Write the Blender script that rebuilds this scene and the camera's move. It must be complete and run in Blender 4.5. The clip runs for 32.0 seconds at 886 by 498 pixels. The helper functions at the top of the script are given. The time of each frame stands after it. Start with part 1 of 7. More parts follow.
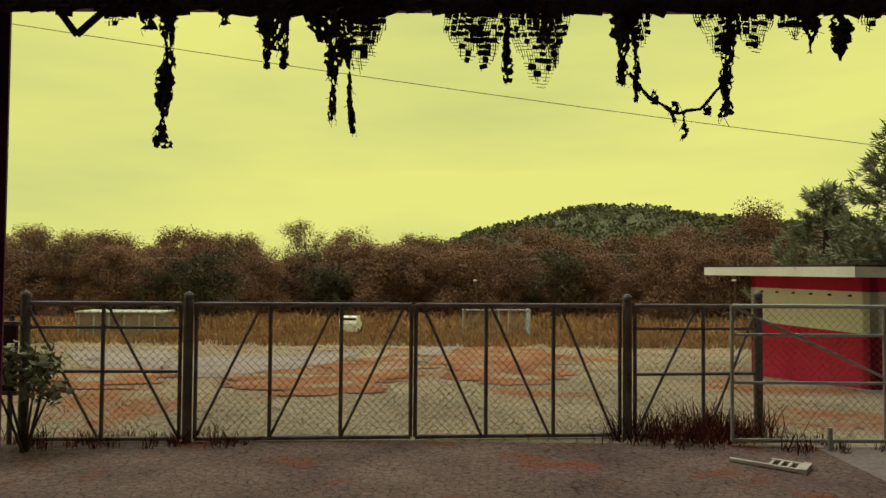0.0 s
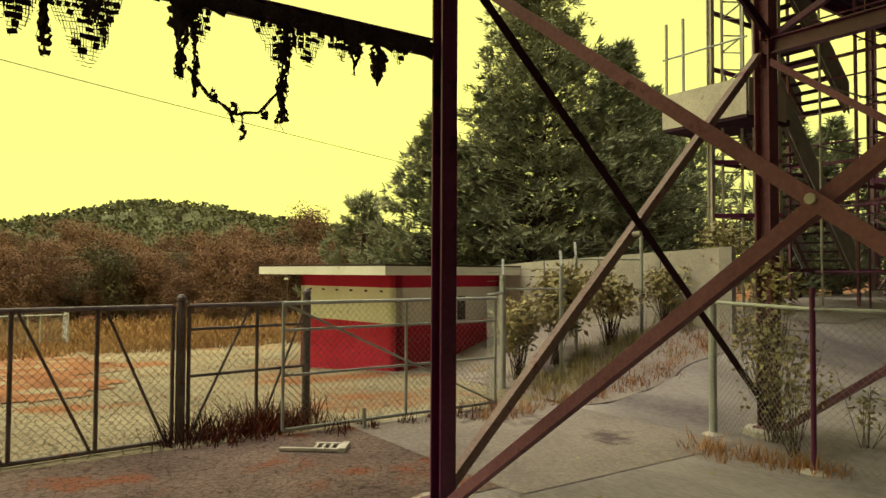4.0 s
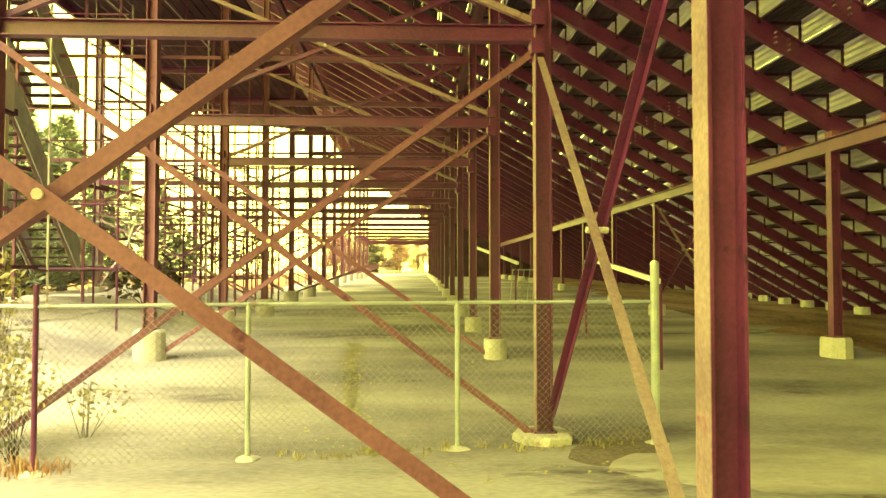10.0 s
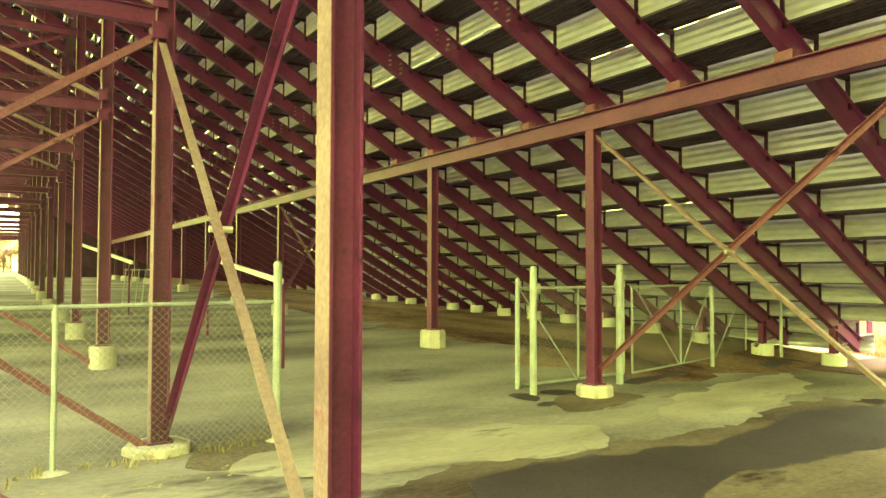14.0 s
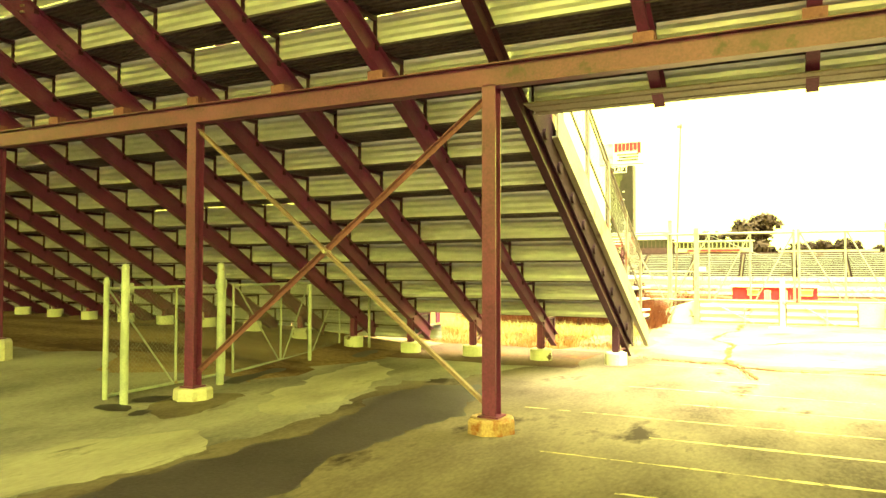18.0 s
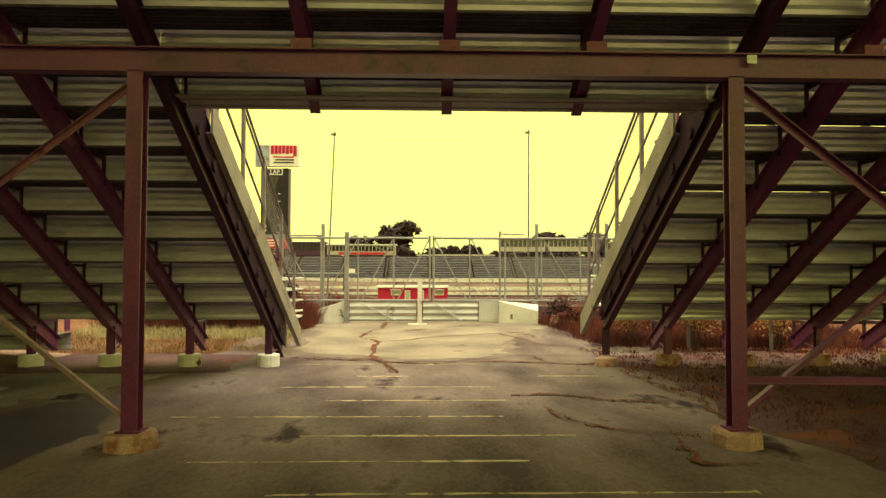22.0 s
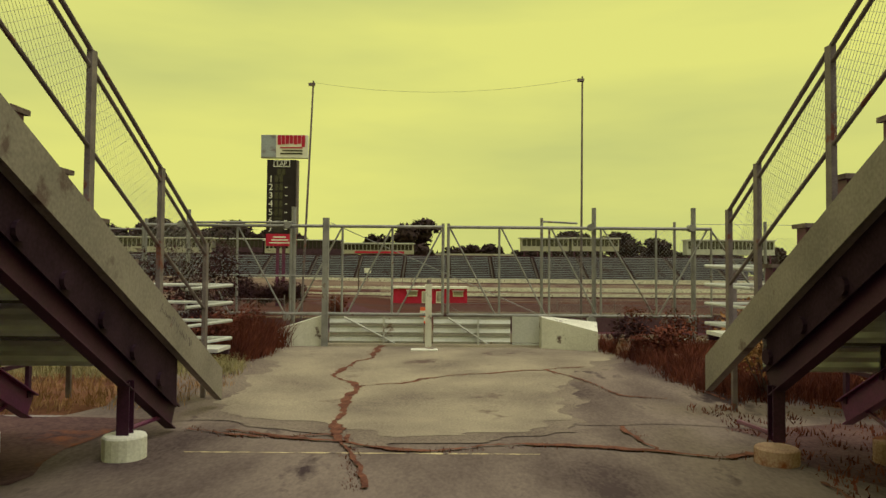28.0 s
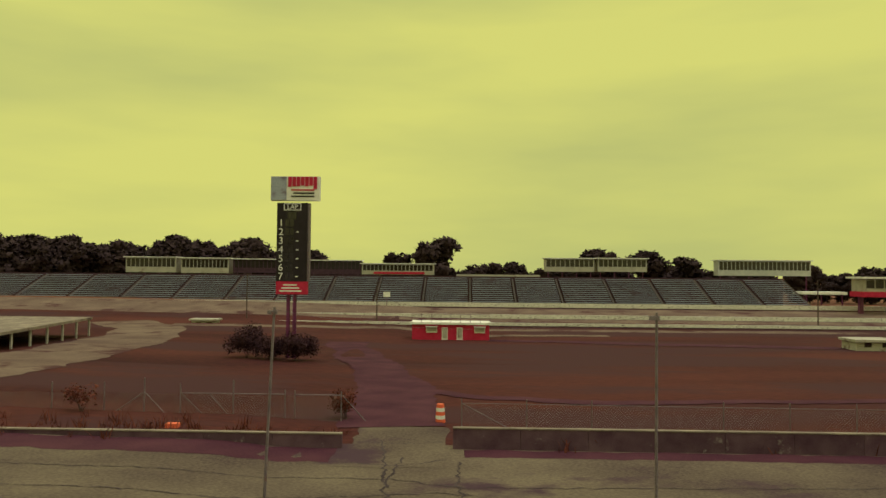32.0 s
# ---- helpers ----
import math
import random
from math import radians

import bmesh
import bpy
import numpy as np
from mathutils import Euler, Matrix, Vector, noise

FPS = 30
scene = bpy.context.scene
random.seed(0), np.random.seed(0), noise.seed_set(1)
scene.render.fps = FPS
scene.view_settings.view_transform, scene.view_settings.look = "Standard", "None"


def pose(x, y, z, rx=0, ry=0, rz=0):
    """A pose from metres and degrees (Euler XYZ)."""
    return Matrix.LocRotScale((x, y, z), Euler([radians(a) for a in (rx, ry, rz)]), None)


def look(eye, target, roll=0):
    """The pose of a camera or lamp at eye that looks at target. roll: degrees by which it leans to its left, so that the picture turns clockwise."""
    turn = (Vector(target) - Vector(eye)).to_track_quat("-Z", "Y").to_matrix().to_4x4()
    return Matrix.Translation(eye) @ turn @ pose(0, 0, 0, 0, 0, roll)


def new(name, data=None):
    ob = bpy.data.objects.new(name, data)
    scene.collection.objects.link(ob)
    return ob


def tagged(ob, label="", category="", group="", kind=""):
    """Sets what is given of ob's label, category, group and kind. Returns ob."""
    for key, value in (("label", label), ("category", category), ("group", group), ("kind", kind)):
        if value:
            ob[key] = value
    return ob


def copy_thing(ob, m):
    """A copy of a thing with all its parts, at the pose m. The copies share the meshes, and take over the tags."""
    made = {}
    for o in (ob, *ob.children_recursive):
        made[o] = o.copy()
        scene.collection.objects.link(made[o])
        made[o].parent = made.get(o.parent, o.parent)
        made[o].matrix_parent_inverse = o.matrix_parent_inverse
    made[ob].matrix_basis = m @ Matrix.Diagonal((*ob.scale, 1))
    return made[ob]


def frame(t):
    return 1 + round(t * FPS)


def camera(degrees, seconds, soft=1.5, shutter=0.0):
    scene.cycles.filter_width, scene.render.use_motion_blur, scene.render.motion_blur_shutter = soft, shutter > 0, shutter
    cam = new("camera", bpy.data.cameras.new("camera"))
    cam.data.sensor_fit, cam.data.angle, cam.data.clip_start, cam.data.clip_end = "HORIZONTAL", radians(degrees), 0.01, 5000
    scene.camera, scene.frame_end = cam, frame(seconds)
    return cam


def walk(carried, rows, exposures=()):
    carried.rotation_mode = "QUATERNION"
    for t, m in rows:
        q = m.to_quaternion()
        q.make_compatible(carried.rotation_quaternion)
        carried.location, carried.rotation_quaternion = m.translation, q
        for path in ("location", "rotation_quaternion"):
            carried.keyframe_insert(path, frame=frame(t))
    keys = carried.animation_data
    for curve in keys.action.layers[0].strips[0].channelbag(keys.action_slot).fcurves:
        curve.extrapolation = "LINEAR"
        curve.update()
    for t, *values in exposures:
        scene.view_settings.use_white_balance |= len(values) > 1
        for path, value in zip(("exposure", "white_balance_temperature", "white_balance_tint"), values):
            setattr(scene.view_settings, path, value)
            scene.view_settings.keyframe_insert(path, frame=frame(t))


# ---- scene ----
FOV = 64.54
cam = camera(FOV, 32.0)
# seconds, place, then yaw, pitch and roll
PATH = [
    (0, 0.000, 0.000, 2.200, 0.56, 1.74, 0.45),
    (0.5, 0.000, 0.000, 2.200, -4.25, 1.79, 0.30),
    (1, 0.000, 0.000, 2.200, -8.53, 1.83, 0.20),
    (1.5, 0.000, 0.000, 2.200, -11.84, 1.88, 0.11),
    (2, 0.000, 0.000, 2.200, -15.43, 1.90, 0.12),
    (2.5, 0.000, 0.000, 2.200, -19.07, 1.91, 0.08),
    (4.5, 0.000, 0.000, 2.200, -40.00, 1.89, 0.23),
    (5, 0.000, 0.000, 2.200, -44.99, 1.86, 0.11),
    (5.5, 0.000, 0.000, 2.200, -49.88, 1.83, 0.12),
    (6, 0.000, 0.000, 2.200, -55.05, 1.80, 0.05),
    (6.5, 0.000, 0.000, 2.200, -60.16, 1.78, 0.02),
    (7, 0.000, 0.000, 2.200, -65.47, 1.78, 0.06),
    (7.5, 0.000, 0.000, 2.200, -70.82, 1.73, 0.01),
    (8, 0.000, 0.000, 2.200, -75.80, 1.74, 0.03),
    (8.5, 0.000, 0.000, 2.200, -80.36, 1.74, 0.01),
    (9, 0.000, 0.000, 2.200, -84.71, 1.77, 0.00),
    (9.5, 0.000, 0.000, 2.200, -88.64, 1.78, 0.02),
    (10, 0.000, 0.000, 2.200, -92.33, 1.79, 0.01),
    (10.5, 0.000, 0.000, 2.200, -95.92, 1.79, 0.05),
    (11, 0.000, 0.000, 2.200, -99.46, 1.81, 0.08),
    (11.5, 0.000, 0.000, 2.200, -103.04, 1.81, 0.13),
    (12, 0.000, 0.000, 2.200, -107.01, 1.84, 0.11),
    (12.5, 0.000, 0.000, 2.200, -111.08, 1.83, 0.18),
    (13, 0.000, 0.000, 2.200, -115.23, 1.85, 0.11),
    (13.5, 0.000, 0.000, 2.200, -118.89, 1.86, 0.12),
    (15.5, 0.000, 0.000, 2.200, -133.06, 1.89, 0.17),
    (16, 0.000, 0.000, 2.200, -137.16, 1.88, 0.14),
    (16.5, 0.000, 0.000, 2.200, -141.44, 1.87, 0.11),
    (17, 0.000, 0.000, 2.200, -145.58, 1.86, 0.05),
    (17.5, 0.000, 0.000, 2.200, -149.65, 1.84, 0.07),
    (18, 0.000, 0.000, 2.200, -153.97, 1.82, 0.08),
    (18.5, 0.000, 0.000, 2.200, -158.37, 1.83, 0.08),
    (19, 0.000, 0.000, 2.200, -162.52, 1.86, 0.07),
    (19.5, 0.000, 0.000, 2.200, -166.86, 1.89, 0.08),
    (20, 0.000, 0.000, 2.200, -171.36, 1.91, 0.08),
    (20.5, 0.000, 0.000, 2.200, -175.58, 1.93, 0.09),
    (21, 0.000, 0.000, 2.200, -180.03, 1.96, 0.05),
    (21.5, 0.000, 0.000, 2.200, -181.96, 1.99, 0.06),
    (22, 0.000, 0.000, 2.200, -181.64, 2.01, 0.15),
    (22.5, 0.000, 0.000, 2.200, -181.34, 2.02, 0.28),
    (23, 0.000, 0.000, 2.200, -181.06, 2.04, 0.37),
    (23.5, 0.000, 0.000, 2.200, -180.78, 2.01, 0.44),
    (24, 0.006, -0.201, 2.189, -180.49, 2.03, 0.48),
    (24.5, -0.001, -0.605, 2.200, -180.13, 2.01, 0.52),
    (25, -0.008, -1.239, 2.211, -180.40, 1.96, 0.56),
    (25.5, -0.027, -2.065, 2.179, -180.68, 1.92, 0.60),
    (27.5, -0.180, -6.590, 2.262, -180.31, 1.94, 0.35),
    (28, -0.253, -8.025, 2.306, -180.05, 1.97, 0.46),
    (28.5, -0.277, -9.408, 2.340, -179.80, 2.02, 0.52),
    (29, -0.287, -10.645, 2.406, -179.60, 1.99, 0.47),
    (29.5, -0.323, -11.768, 2.649, -179.47, 2.02, 0.47),
    (30, -0.431, -12.747, 3.376, -179.24, 2.10, 0.55),
    (30.5, -0.486, -13.449, 4.368, -179.04, 2.10, 0.62),
    (31, -0.476, -13.875, 5.617, -178.76, 2.03, 0.52),
    (31.5, -0.440, -14.000, 7.140, -178.35, 2.03, 0.46),
    (32, -0.400, -13.950, 8.801, -178.26, 2.00, 0.49),
]


def aim(x, y, z, yaw, pitch, roll):
    a, b = radians(yaw), radians(pitch)
    ahead = Vector((-math.sin(a) * math.cos(b), math.cos(a) * math.cos(b), math.sin(b)))
    return look(Vector((x, y, z)), Vector((x, y, z)) + ahead, roll)


EXPOSURES = [(0, 0.15, 5200, 32), (2.5, 0.15, 5200, 32), (4.5, 1.15, 5900, 24), (6, 1.85, 6300, 18), (8, 2.5, 6800, 10), (9.5, 3.45, 7000, 2), (10.2, 3.75, 7000, -4), (11.2, 3.85, 6600, -6), (13.5, 3.95, 5500, 2), (16, 4.0, 6000, -4), (18.5, 3.75, 7900, -12), (19.5, 3.45, 8600, -12), (20, 3.1, 8600, -10), (20.5, 2.5, 7600, 0), (21, 2.0, 7000, 12), (21.6, 1.5, 6200, 24), (22, 1.2, 5900, 30), (22.5, 0.98, 5500, 40), (23.5, 0.7, 5400, 47), (25.5, 0.5, 5300, 42), (27.5, 0.1, 5250, 32), (30, 0.0, 5250, 29), (32, -0.12, 5250, 31)]
walk(cam, [(t, aim(*p)) for t, *p in PATH], EXPOSURES)

# ---- light ----
world = bpy.data.worlds.new("overcast_sky")
scene.world = world
world.use_nodes = True
nt = world.node_tree
nt.nodes.clear()
w_out = nt.nodes.new("ShaderNodeOutputWorld")
w_bg = nt.nodes.new("ShaderNodeBackground")
w_co = nt.nodes.new("ShaderNodeTexCoord")
w_map = nt.nodes.new("ShaderNodeMapping")
w_map.inputs["Scale"].default_value = (1.0, 1.0, 5.0)
w_n = nt.nodes.new("ShaderNodeTexNoise")
w_n.inputs["Scale"].default_value = 1.3
w_n.inputs["Detail"].default_value = 5.0
w_n.inputs["Roughness"].default_value = 0.5
w_r = nt.nodes.new("ShaderNodeValToRGB")
w_r.color_ramp.elements[0].position, w_r.color_ramp.elements[0].color = 0.36, (0.56, 0.57, 0.115, 1)
w_r.color_ramp.elements[1].position, w_r.color_ramp.elements[1].color = 0.64, (0.76, 0.735, 0.115, 1)
nt.links.new(w_co.outputs["Generated"], w_map.inputs["Vector"])
nt.links.new(w_map.outputs[0], w_n.inputs["Vector"])
nt.links.new(w_n.outputs["Fac"], w_r.inputs["Fac"])
# the haze is yellow towards the horizon, the cloud overhead paler and brighter, as under an overcast sky
w_sep = nt.nodes.new("ShaderNodeSeparateXYZ")
w_h = nt.nodes.new("ShaderNodeMapRange")
w_h.interpolation_type = "SMOOTHSTEP"
w_h.inputs[1].default_value, w_h.inputs[2].default_value = 0.38, 0.95
w_m = nt.nodes.new("ShaderNodeMix")
w_m.data_type = "RGBA"
w_m.inputs[7].default_value = (1.5, 1.42, 0.68, 1)
nt.links.new(w_co.outputs["Generated"], w_sep.inputs[0])
nt.links.new(w_sep.outputs["Z"], w_h.inputs[0])
nt.links.new(w_h.outputs[0], w_m.inputs["Factor"])
nt.links.new(w_r.outputs["Color"], w_m.inputs[6])
nt.links.new(w_m.outputs[2], w_bg.inputs["Color"])
nt.links.new(w_bg.outputs[0], w_out.inputs["Surface"])
w_bg.inputs["Strength"].default_value = 1.0
sun = new("sun", bpy.data.lights.new("sun", "SUN"))
sun.data.energy, sun.data.angle, sun.data.color = 1.0, radians(28), (1.0, 0.93, 0.6)
sun.matrix_world = look((-26, 14, 60), (0, 0, 0))

# ---- materials ----
def material(name, low, high, scale=3.0, rough=0.7, metal=0.0, fine=40.0, bump=0.15, stain=None, stain_scale=0.6, stain_at=0.55, detail=6.0, piece=0.0, stretch=(1, 1, 1), crackle=0.0, gap=0.05, lo=0.36, hi=0.68, grain=0.45):
    """Two colours mixed by a coarse and a fine noise, a stain with an outline of its own, relief from the fine noise."""
    m = bpy.data.materials.new(name)
    m.use_nodes = True
    t = m.node_tree
    bsdf = t.nodes["Principled BSDF"]
    co = t.nodes.new("ShaderNodeTexCoord")
    mp = t.nodes.new("ShaderNodeMapping")
    mp.inputs["Scale"].default_value = stretch
    geo = t.nodes.new("ShaderNodeNewGeometry")
    t.links.new(geo.outputs["Position"], mp.inputs["Vector"])
    a = t.nodes.new("ShaderNodeTexNoise")
    a.inputs["Scale"].default_value, a.inputs["Detail"].default_value = scale, detail
    b = t.nodes.new("ShaderNodeTexNoise")
    b.inputs["Scale"].default_value, b.inputs["Detail"].default_value = fine, 3.0
    for n in (a, b):
        t.links.new(mp.outputs[0], n.inputs["Vector"])
    mx = t.nodes.new("ShaderNodeMath")
    mx.operation = "MULTIPLY_ADD"
    mx.inputs[1].default_value = grain
    half = t.nodes.new("ShaderNodeMath")
    half.operation = "MULTIPLY"
    half.inputs[1].default_value = 1.05 - grain
    t.links.new(a.outputs["Fac"], half.inputs[0])
    t.links.new(b.outputs["Fac"], mx.inputs[0])
    t.links.new(half.outputs[0], mx.inputs[2])
    ramp = t.nodes.new("ShaderNodeValToRGB")
    ramp.color_ramp.elements[0].position, ramp.color_ramp.elements[0].color = lo, (*low, 1)
    ramp.color_ramp.elements[1].position, ramp.color_ramp.elements[1].color = hi, (*high, 1)
    t.links.new(mx.outputs[0], ramp.inputs["Fac"])
    last = ramp.outputs["Color"]
    if stain:
        s = t.nodes.new("ShaderNodeTexNoise")
        s.inputs["Scale"].default_value, s.inputs["Detail"].default_value, s.inputs["Roughness"].default_value = stain_scale, 7.0, 0.65
        t.links.new(mp.outputs[0], s.inputs["Vector"])
        sr = t.nodes.new("ShaderNodeValToRGB")
        sr.color_ramp.elements[0].position, sr.color_ramp.elements[1].position = stain_at, stain_at + 0.07
        t.links.new(s.outputs["Fac"], sr.inputs["Fac"])
        mix = t.nodes.new("ShaderNodeMix")
        mix.data_type = "RGBA"
        t.links.new(sr.outputs["Color"], mix.inputs["Factor"])
        t.links.new(last, mix.inputs[6])
        mix.inputs[7].default_value = (*stain, 1)
        last = mix.outputs[2]
    if crackle:
        # a net of fine cracks, darker than the pieces between them
        wob = t.nodes.new("ShaderNodeVectorMath")
        wob.operation = "MULTIPLY_ADD"
        wob.inputs[1].default_value = (0.25, 0.25, 0.25)
        t.links.new(a.outputs["Color"], wob.inputs[0])
        t.links.new(mp.outputs[0], wob.inputs[2])
        v = t.nodes.new("ShaderNodeTexVoronoi")
        v.feature = "DISTANCE_TO_EDGE"
        v.inputs["Scale"].default_value = crackle
        t.links.new(wob.outputs[0], v.inputs["Vector"])
        vr = t.nodes.new("ShaderNodeMapRange")
        vr.inputs[2].default_value, vr.inputs[3].default_value = gap, 0.35
        t.links.new(v.outputs["Distance"], vr.inputs[0])
        hv = t.nodes.new("ShaderNodeHueSaturation")
        t.links.new(vr.outputs[0], hv.inputs["Value"])
        t.links.new(last, hv.inputs["Color"])
        last = hv.outputs[0]
    if piece:
        info = t.nodes.new("ShaderNodeObjectInfo")
        pr = t.nodes.new("ShaderNodeMapRange")
        pr.inputs[3].default_value, pr.inputs[4].default_value = 1 - piece, 1 + piece
        t.links.new(info.outputs["Random"], pr.inputs[0])
        hs = t.nodes.new("ShaderNodeHueSaturation")
        t.links.new(pr.outputs[0], hs.inputs["Value"])
        t.links.new(last, hs.inputs["Color"])
        last = hs.outputs[0]
    t.links.new(last, bsdf.inputs["Base Color"])
    bsdf.inputs["Roughness"].default_value, bsdf.inputs["Metallic"].default_value = rough, metal
    bsdf.inputs["Specular IOR Level"].default_value = 0.5 if rough < 0.45 else 0.2 if rough < 0.7 else 0.06
    if bump:
        bp = t.nodes.new("ShaderNodeBump")
        bp.inputs["Strength"].default_value, bp.inputs["Distance"].default_value = bump, 0.02
        t.links.new(mx.outputs[0], bp.inputs["Height"])
        t.links.new(bp.outputs[0], bsdf.inputs["Normal"])
    return m


M = {}
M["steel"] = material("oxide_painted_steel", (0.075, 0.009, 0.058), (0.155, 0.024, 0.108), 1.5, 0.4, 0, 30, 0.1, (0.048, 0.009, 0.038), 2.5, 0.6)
# tone between lane and slab, also softens the painted light before the gate
M["lane_mid"] = material("mid_tone_asphalt", (0.085, 0.06, 0.06), (0.23, 0.185, 0.155), 0.5, 0.88, 0, 26, 0.45, (0.07, 0.046, 0.05), 0.5, 0.58)
# the steel again, with the shade of unlit sides put into its colour
M["steel_shaded"] = material("shaded_painted_steel", (0.028, 0.008, 0.024), (0.06, 0.016, 0.045), 1.5, 0.5, 0, 30, 0.1)
M["leaf_pale"] = material("pale_dry_leaves", (0.17, 0.15, 0.075), (0.5, 0.42, 0.22), 1.2, 0.8, 0, 6, 0)
# pale steel; also paints the yard's light on the columns' flange faces
M["steel_light"] = material("pale_painted_steel", (0.18, 0.11, 0.125), (0.32, 0.225, 0.22), 1.5, 0.6, 0, 30, 0.1, (0.19, 0.07, 0.1), 3.0, 0.6)
M["galv"] = material("galvanised_pipe", (0.30, 0.31, 0.33), (0.50, 0.51, 0.5), 4, 0.5, 0.2, 50, 0.08, (0.26, 0.18, 0.15), 3.0, 0.63)
M["galv_dark"] = material("weathered_gate_pipe", (0.11, 0.085, 0.105), (0.23, 0.19, 0.205), 4, 0.55, 0.2, 50, 0.08, (0.17, 0.06, 0.055), 3.0, 0.6)
M["wire"] = material("chain_link_wire", (0.22, 0.2, 0.22), (0.38, 0.36, 0.36), 6, 0.5, 0.2, 60, 0.0)
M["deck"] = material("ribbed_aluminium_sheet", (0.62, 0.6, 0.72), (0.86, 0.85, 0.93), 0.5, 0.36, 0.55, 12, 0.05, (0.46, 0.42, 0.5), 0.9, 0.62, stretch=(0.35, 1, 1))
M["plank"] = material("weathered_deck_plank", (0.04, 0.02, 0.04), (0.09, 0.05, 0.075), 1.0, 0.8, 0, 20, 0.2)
M["concrete"] = material("old_concrete", (0.38, 0.34, 0.33), (0.58, 0.53, 0.49), 2.5, 0.9, 0, 35, 0.3, (0.27, 0.13, 0.08), 2.2, 0.61)
M["concrete_dark"] = material("dark_concrete", (0.06, 0.028, 0.05), (0.13, 0.08, 0.1), 0.8, 0.9, 0, 20, 0.3, (0.22, 0.18, 0.17), 0.9, 0.62, 6.0, 0.12)
M["white_conc"] = material("white_painted_concrete", (0.46, 0.44, 0.41), (0.7, 0.68, 0.63), 1.5, 0.85, 0, 30, 0.3, (0.1, 0.06, 0.06), 2.6, 0.575, 8.0)
M["asphalt"] = material("worn_asphalt", (0.13, 0.108, 0.125), (0.4, 0.355, 0.35), 0.5, 0.88, 0, 26, 0.4, (0.1, 0.078, 0.095), 0.45, 0.585, 10.0, stretch=(1, 0.38, 1), lo=0.38, hi=0.7, grain=0.22)
M["asphalt_dark"] = material("dark_asphalt", (0.035, 0.025, 0.03), (0.075, 0.055, 0.06), 0.5, 0.85, 0, 30, 0.3, (0.1, 0.08, 0.08), 0.3, 0.58)
M["track"] = material("racing_asphalt", (0.055, 0.036, 0.038), (0.155, 0.122, 0.086), 0.12, 0.9, 0, 6, 0.25, (0.06, 0.034, 0.048), 0.07, 0.55)
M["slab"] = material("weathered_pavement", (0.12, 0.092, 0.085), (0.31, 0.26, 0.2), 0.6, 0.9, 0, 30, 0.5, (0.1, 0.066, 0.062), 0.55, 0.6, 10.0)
M["grass"] = material("dry_grass_ground", (0.08, 0.034, 0.026), (0.2, 0.088, 0.05), 0.25, 0.95, 0, 9, 0.5, (0.13, 0.09, 0.05), 0.12, 0.57)
M["straw"] = material("dry_weeds", (0.3, 0.15, 0.075), (0.6, 0.35, 0.18), 2.0, 0.9, 0, 20, 0)
M["weed"] = material("red_brown_weeds", (0.036, 0.011, 0.014), (0.18, 0.056, 0.034), 0.8, 0.9, 0, 6, 0)
M["dirt"] = material("reddish_dirt", (0.03, 0.009, 0.013), (0.088, 0.027, 0.022), 0.07, 0.95, 0, 3, 0.3, (0.055, 0.023, 0.027), 0.05, 0.5, 9.0, 0.0, (0.3, 1, 1))
M["red"] = material("red_painted_block", (0.36, 0.018, 0.05), (0.5, 0.035, 0.075), 1.0, 0.75, 0, 25, 0.15, (0.34, 0.03, 0.035), 1.2, 0.6)
M["white"] = material("white_paint", (0.62, 0.61, 0.58), (0.8, 0.79, 0.74), 1.0, 0.7, 0, 25, 0.1, (0.5, 0.44, 0.38), 1.2, 0.62)
M["glass"] = material("dark_window_glass", (0.015, 0.01, 0.015), (0.03, 0.022, 0.03), 1.0, 0.12, 0, 5, 0)
M["conifer"] = material("conifer_needles", (0.1, 0.115, 0.085), (0.36, 0.37, 0.24), 0.9, 0.8, 0, 5, 0)
M["leaf_green"] = material("green_leaves", (0.035, 0.034, 0.03), (0.12, 0.1, 0.065), 0.15, 0.8, 0, 4, 0)
M["leaf_brown"] = material("autumn_leaves", (0.11, 0.062, 0.05), (0.25, 0.145, 0.1), 0.12, 0.85, 0, 4, 0)
M["leaf_hill"] = material("hill_foliage", (0.085, 0.09, 0.06), (0.16, 0.16, 0.1), 0.03, 0.85, 0, 0.5, 0)
M["bark"] = material("bark", (0.05, 0.032, 0.034), (0.12, 0.085, 0.08), 3, 0.9, 0, 25, 0.4)
M["line_paint"] = material("flaking_line_paint", (0.34, 0.26, 0.15), (0.62, 0.52, 0.32), 3, 0.85, 0, 40, 0.15, (0.13, 0.1, 0.095), 4.0, 0.52, 10.0)
M["leaf_orange"] = material("orange_autumn_leaves", (0.2, 0.09, 0.035), (0.5, 0.3, 0.12), 1.2, 0.85, 0, 6, 0)
M["black"] = material("black_board", (0.012, 0.008, 0.013), (0.028, 0.02, 0.028), 1, 0.5, 0, 10, 0)
M["cloth"] = material("torn_dark_netting", (0.025, 0.015, 0.02), (0.08, 0.06, 0.065), 5, 0.9, 0, 40, 0)
M["dark_green"] = material("faded_bluish_paint", (0.23, 0.25, 0.33), (0.38, 0.41, 0.5), 0.3, 0.8, 0, 6, 0.1, (0.2, 0.17, 0.22), 0.2, 0.58)
M["orange"] = material("orange_plastic", (0.6, 0.1, 0.04), (0.75, 0.15, 0.06), 2, 0.6, 0, 20, 0.05)
M["far_box"] = material("cream_cladding", (0.3, 0.28, 0.24), (0.46, 0.43, 0.37), 0.5, 0.8, 0, 8, 0.05, (0.2, 0.15, 0.14), 0.4, 0.6)
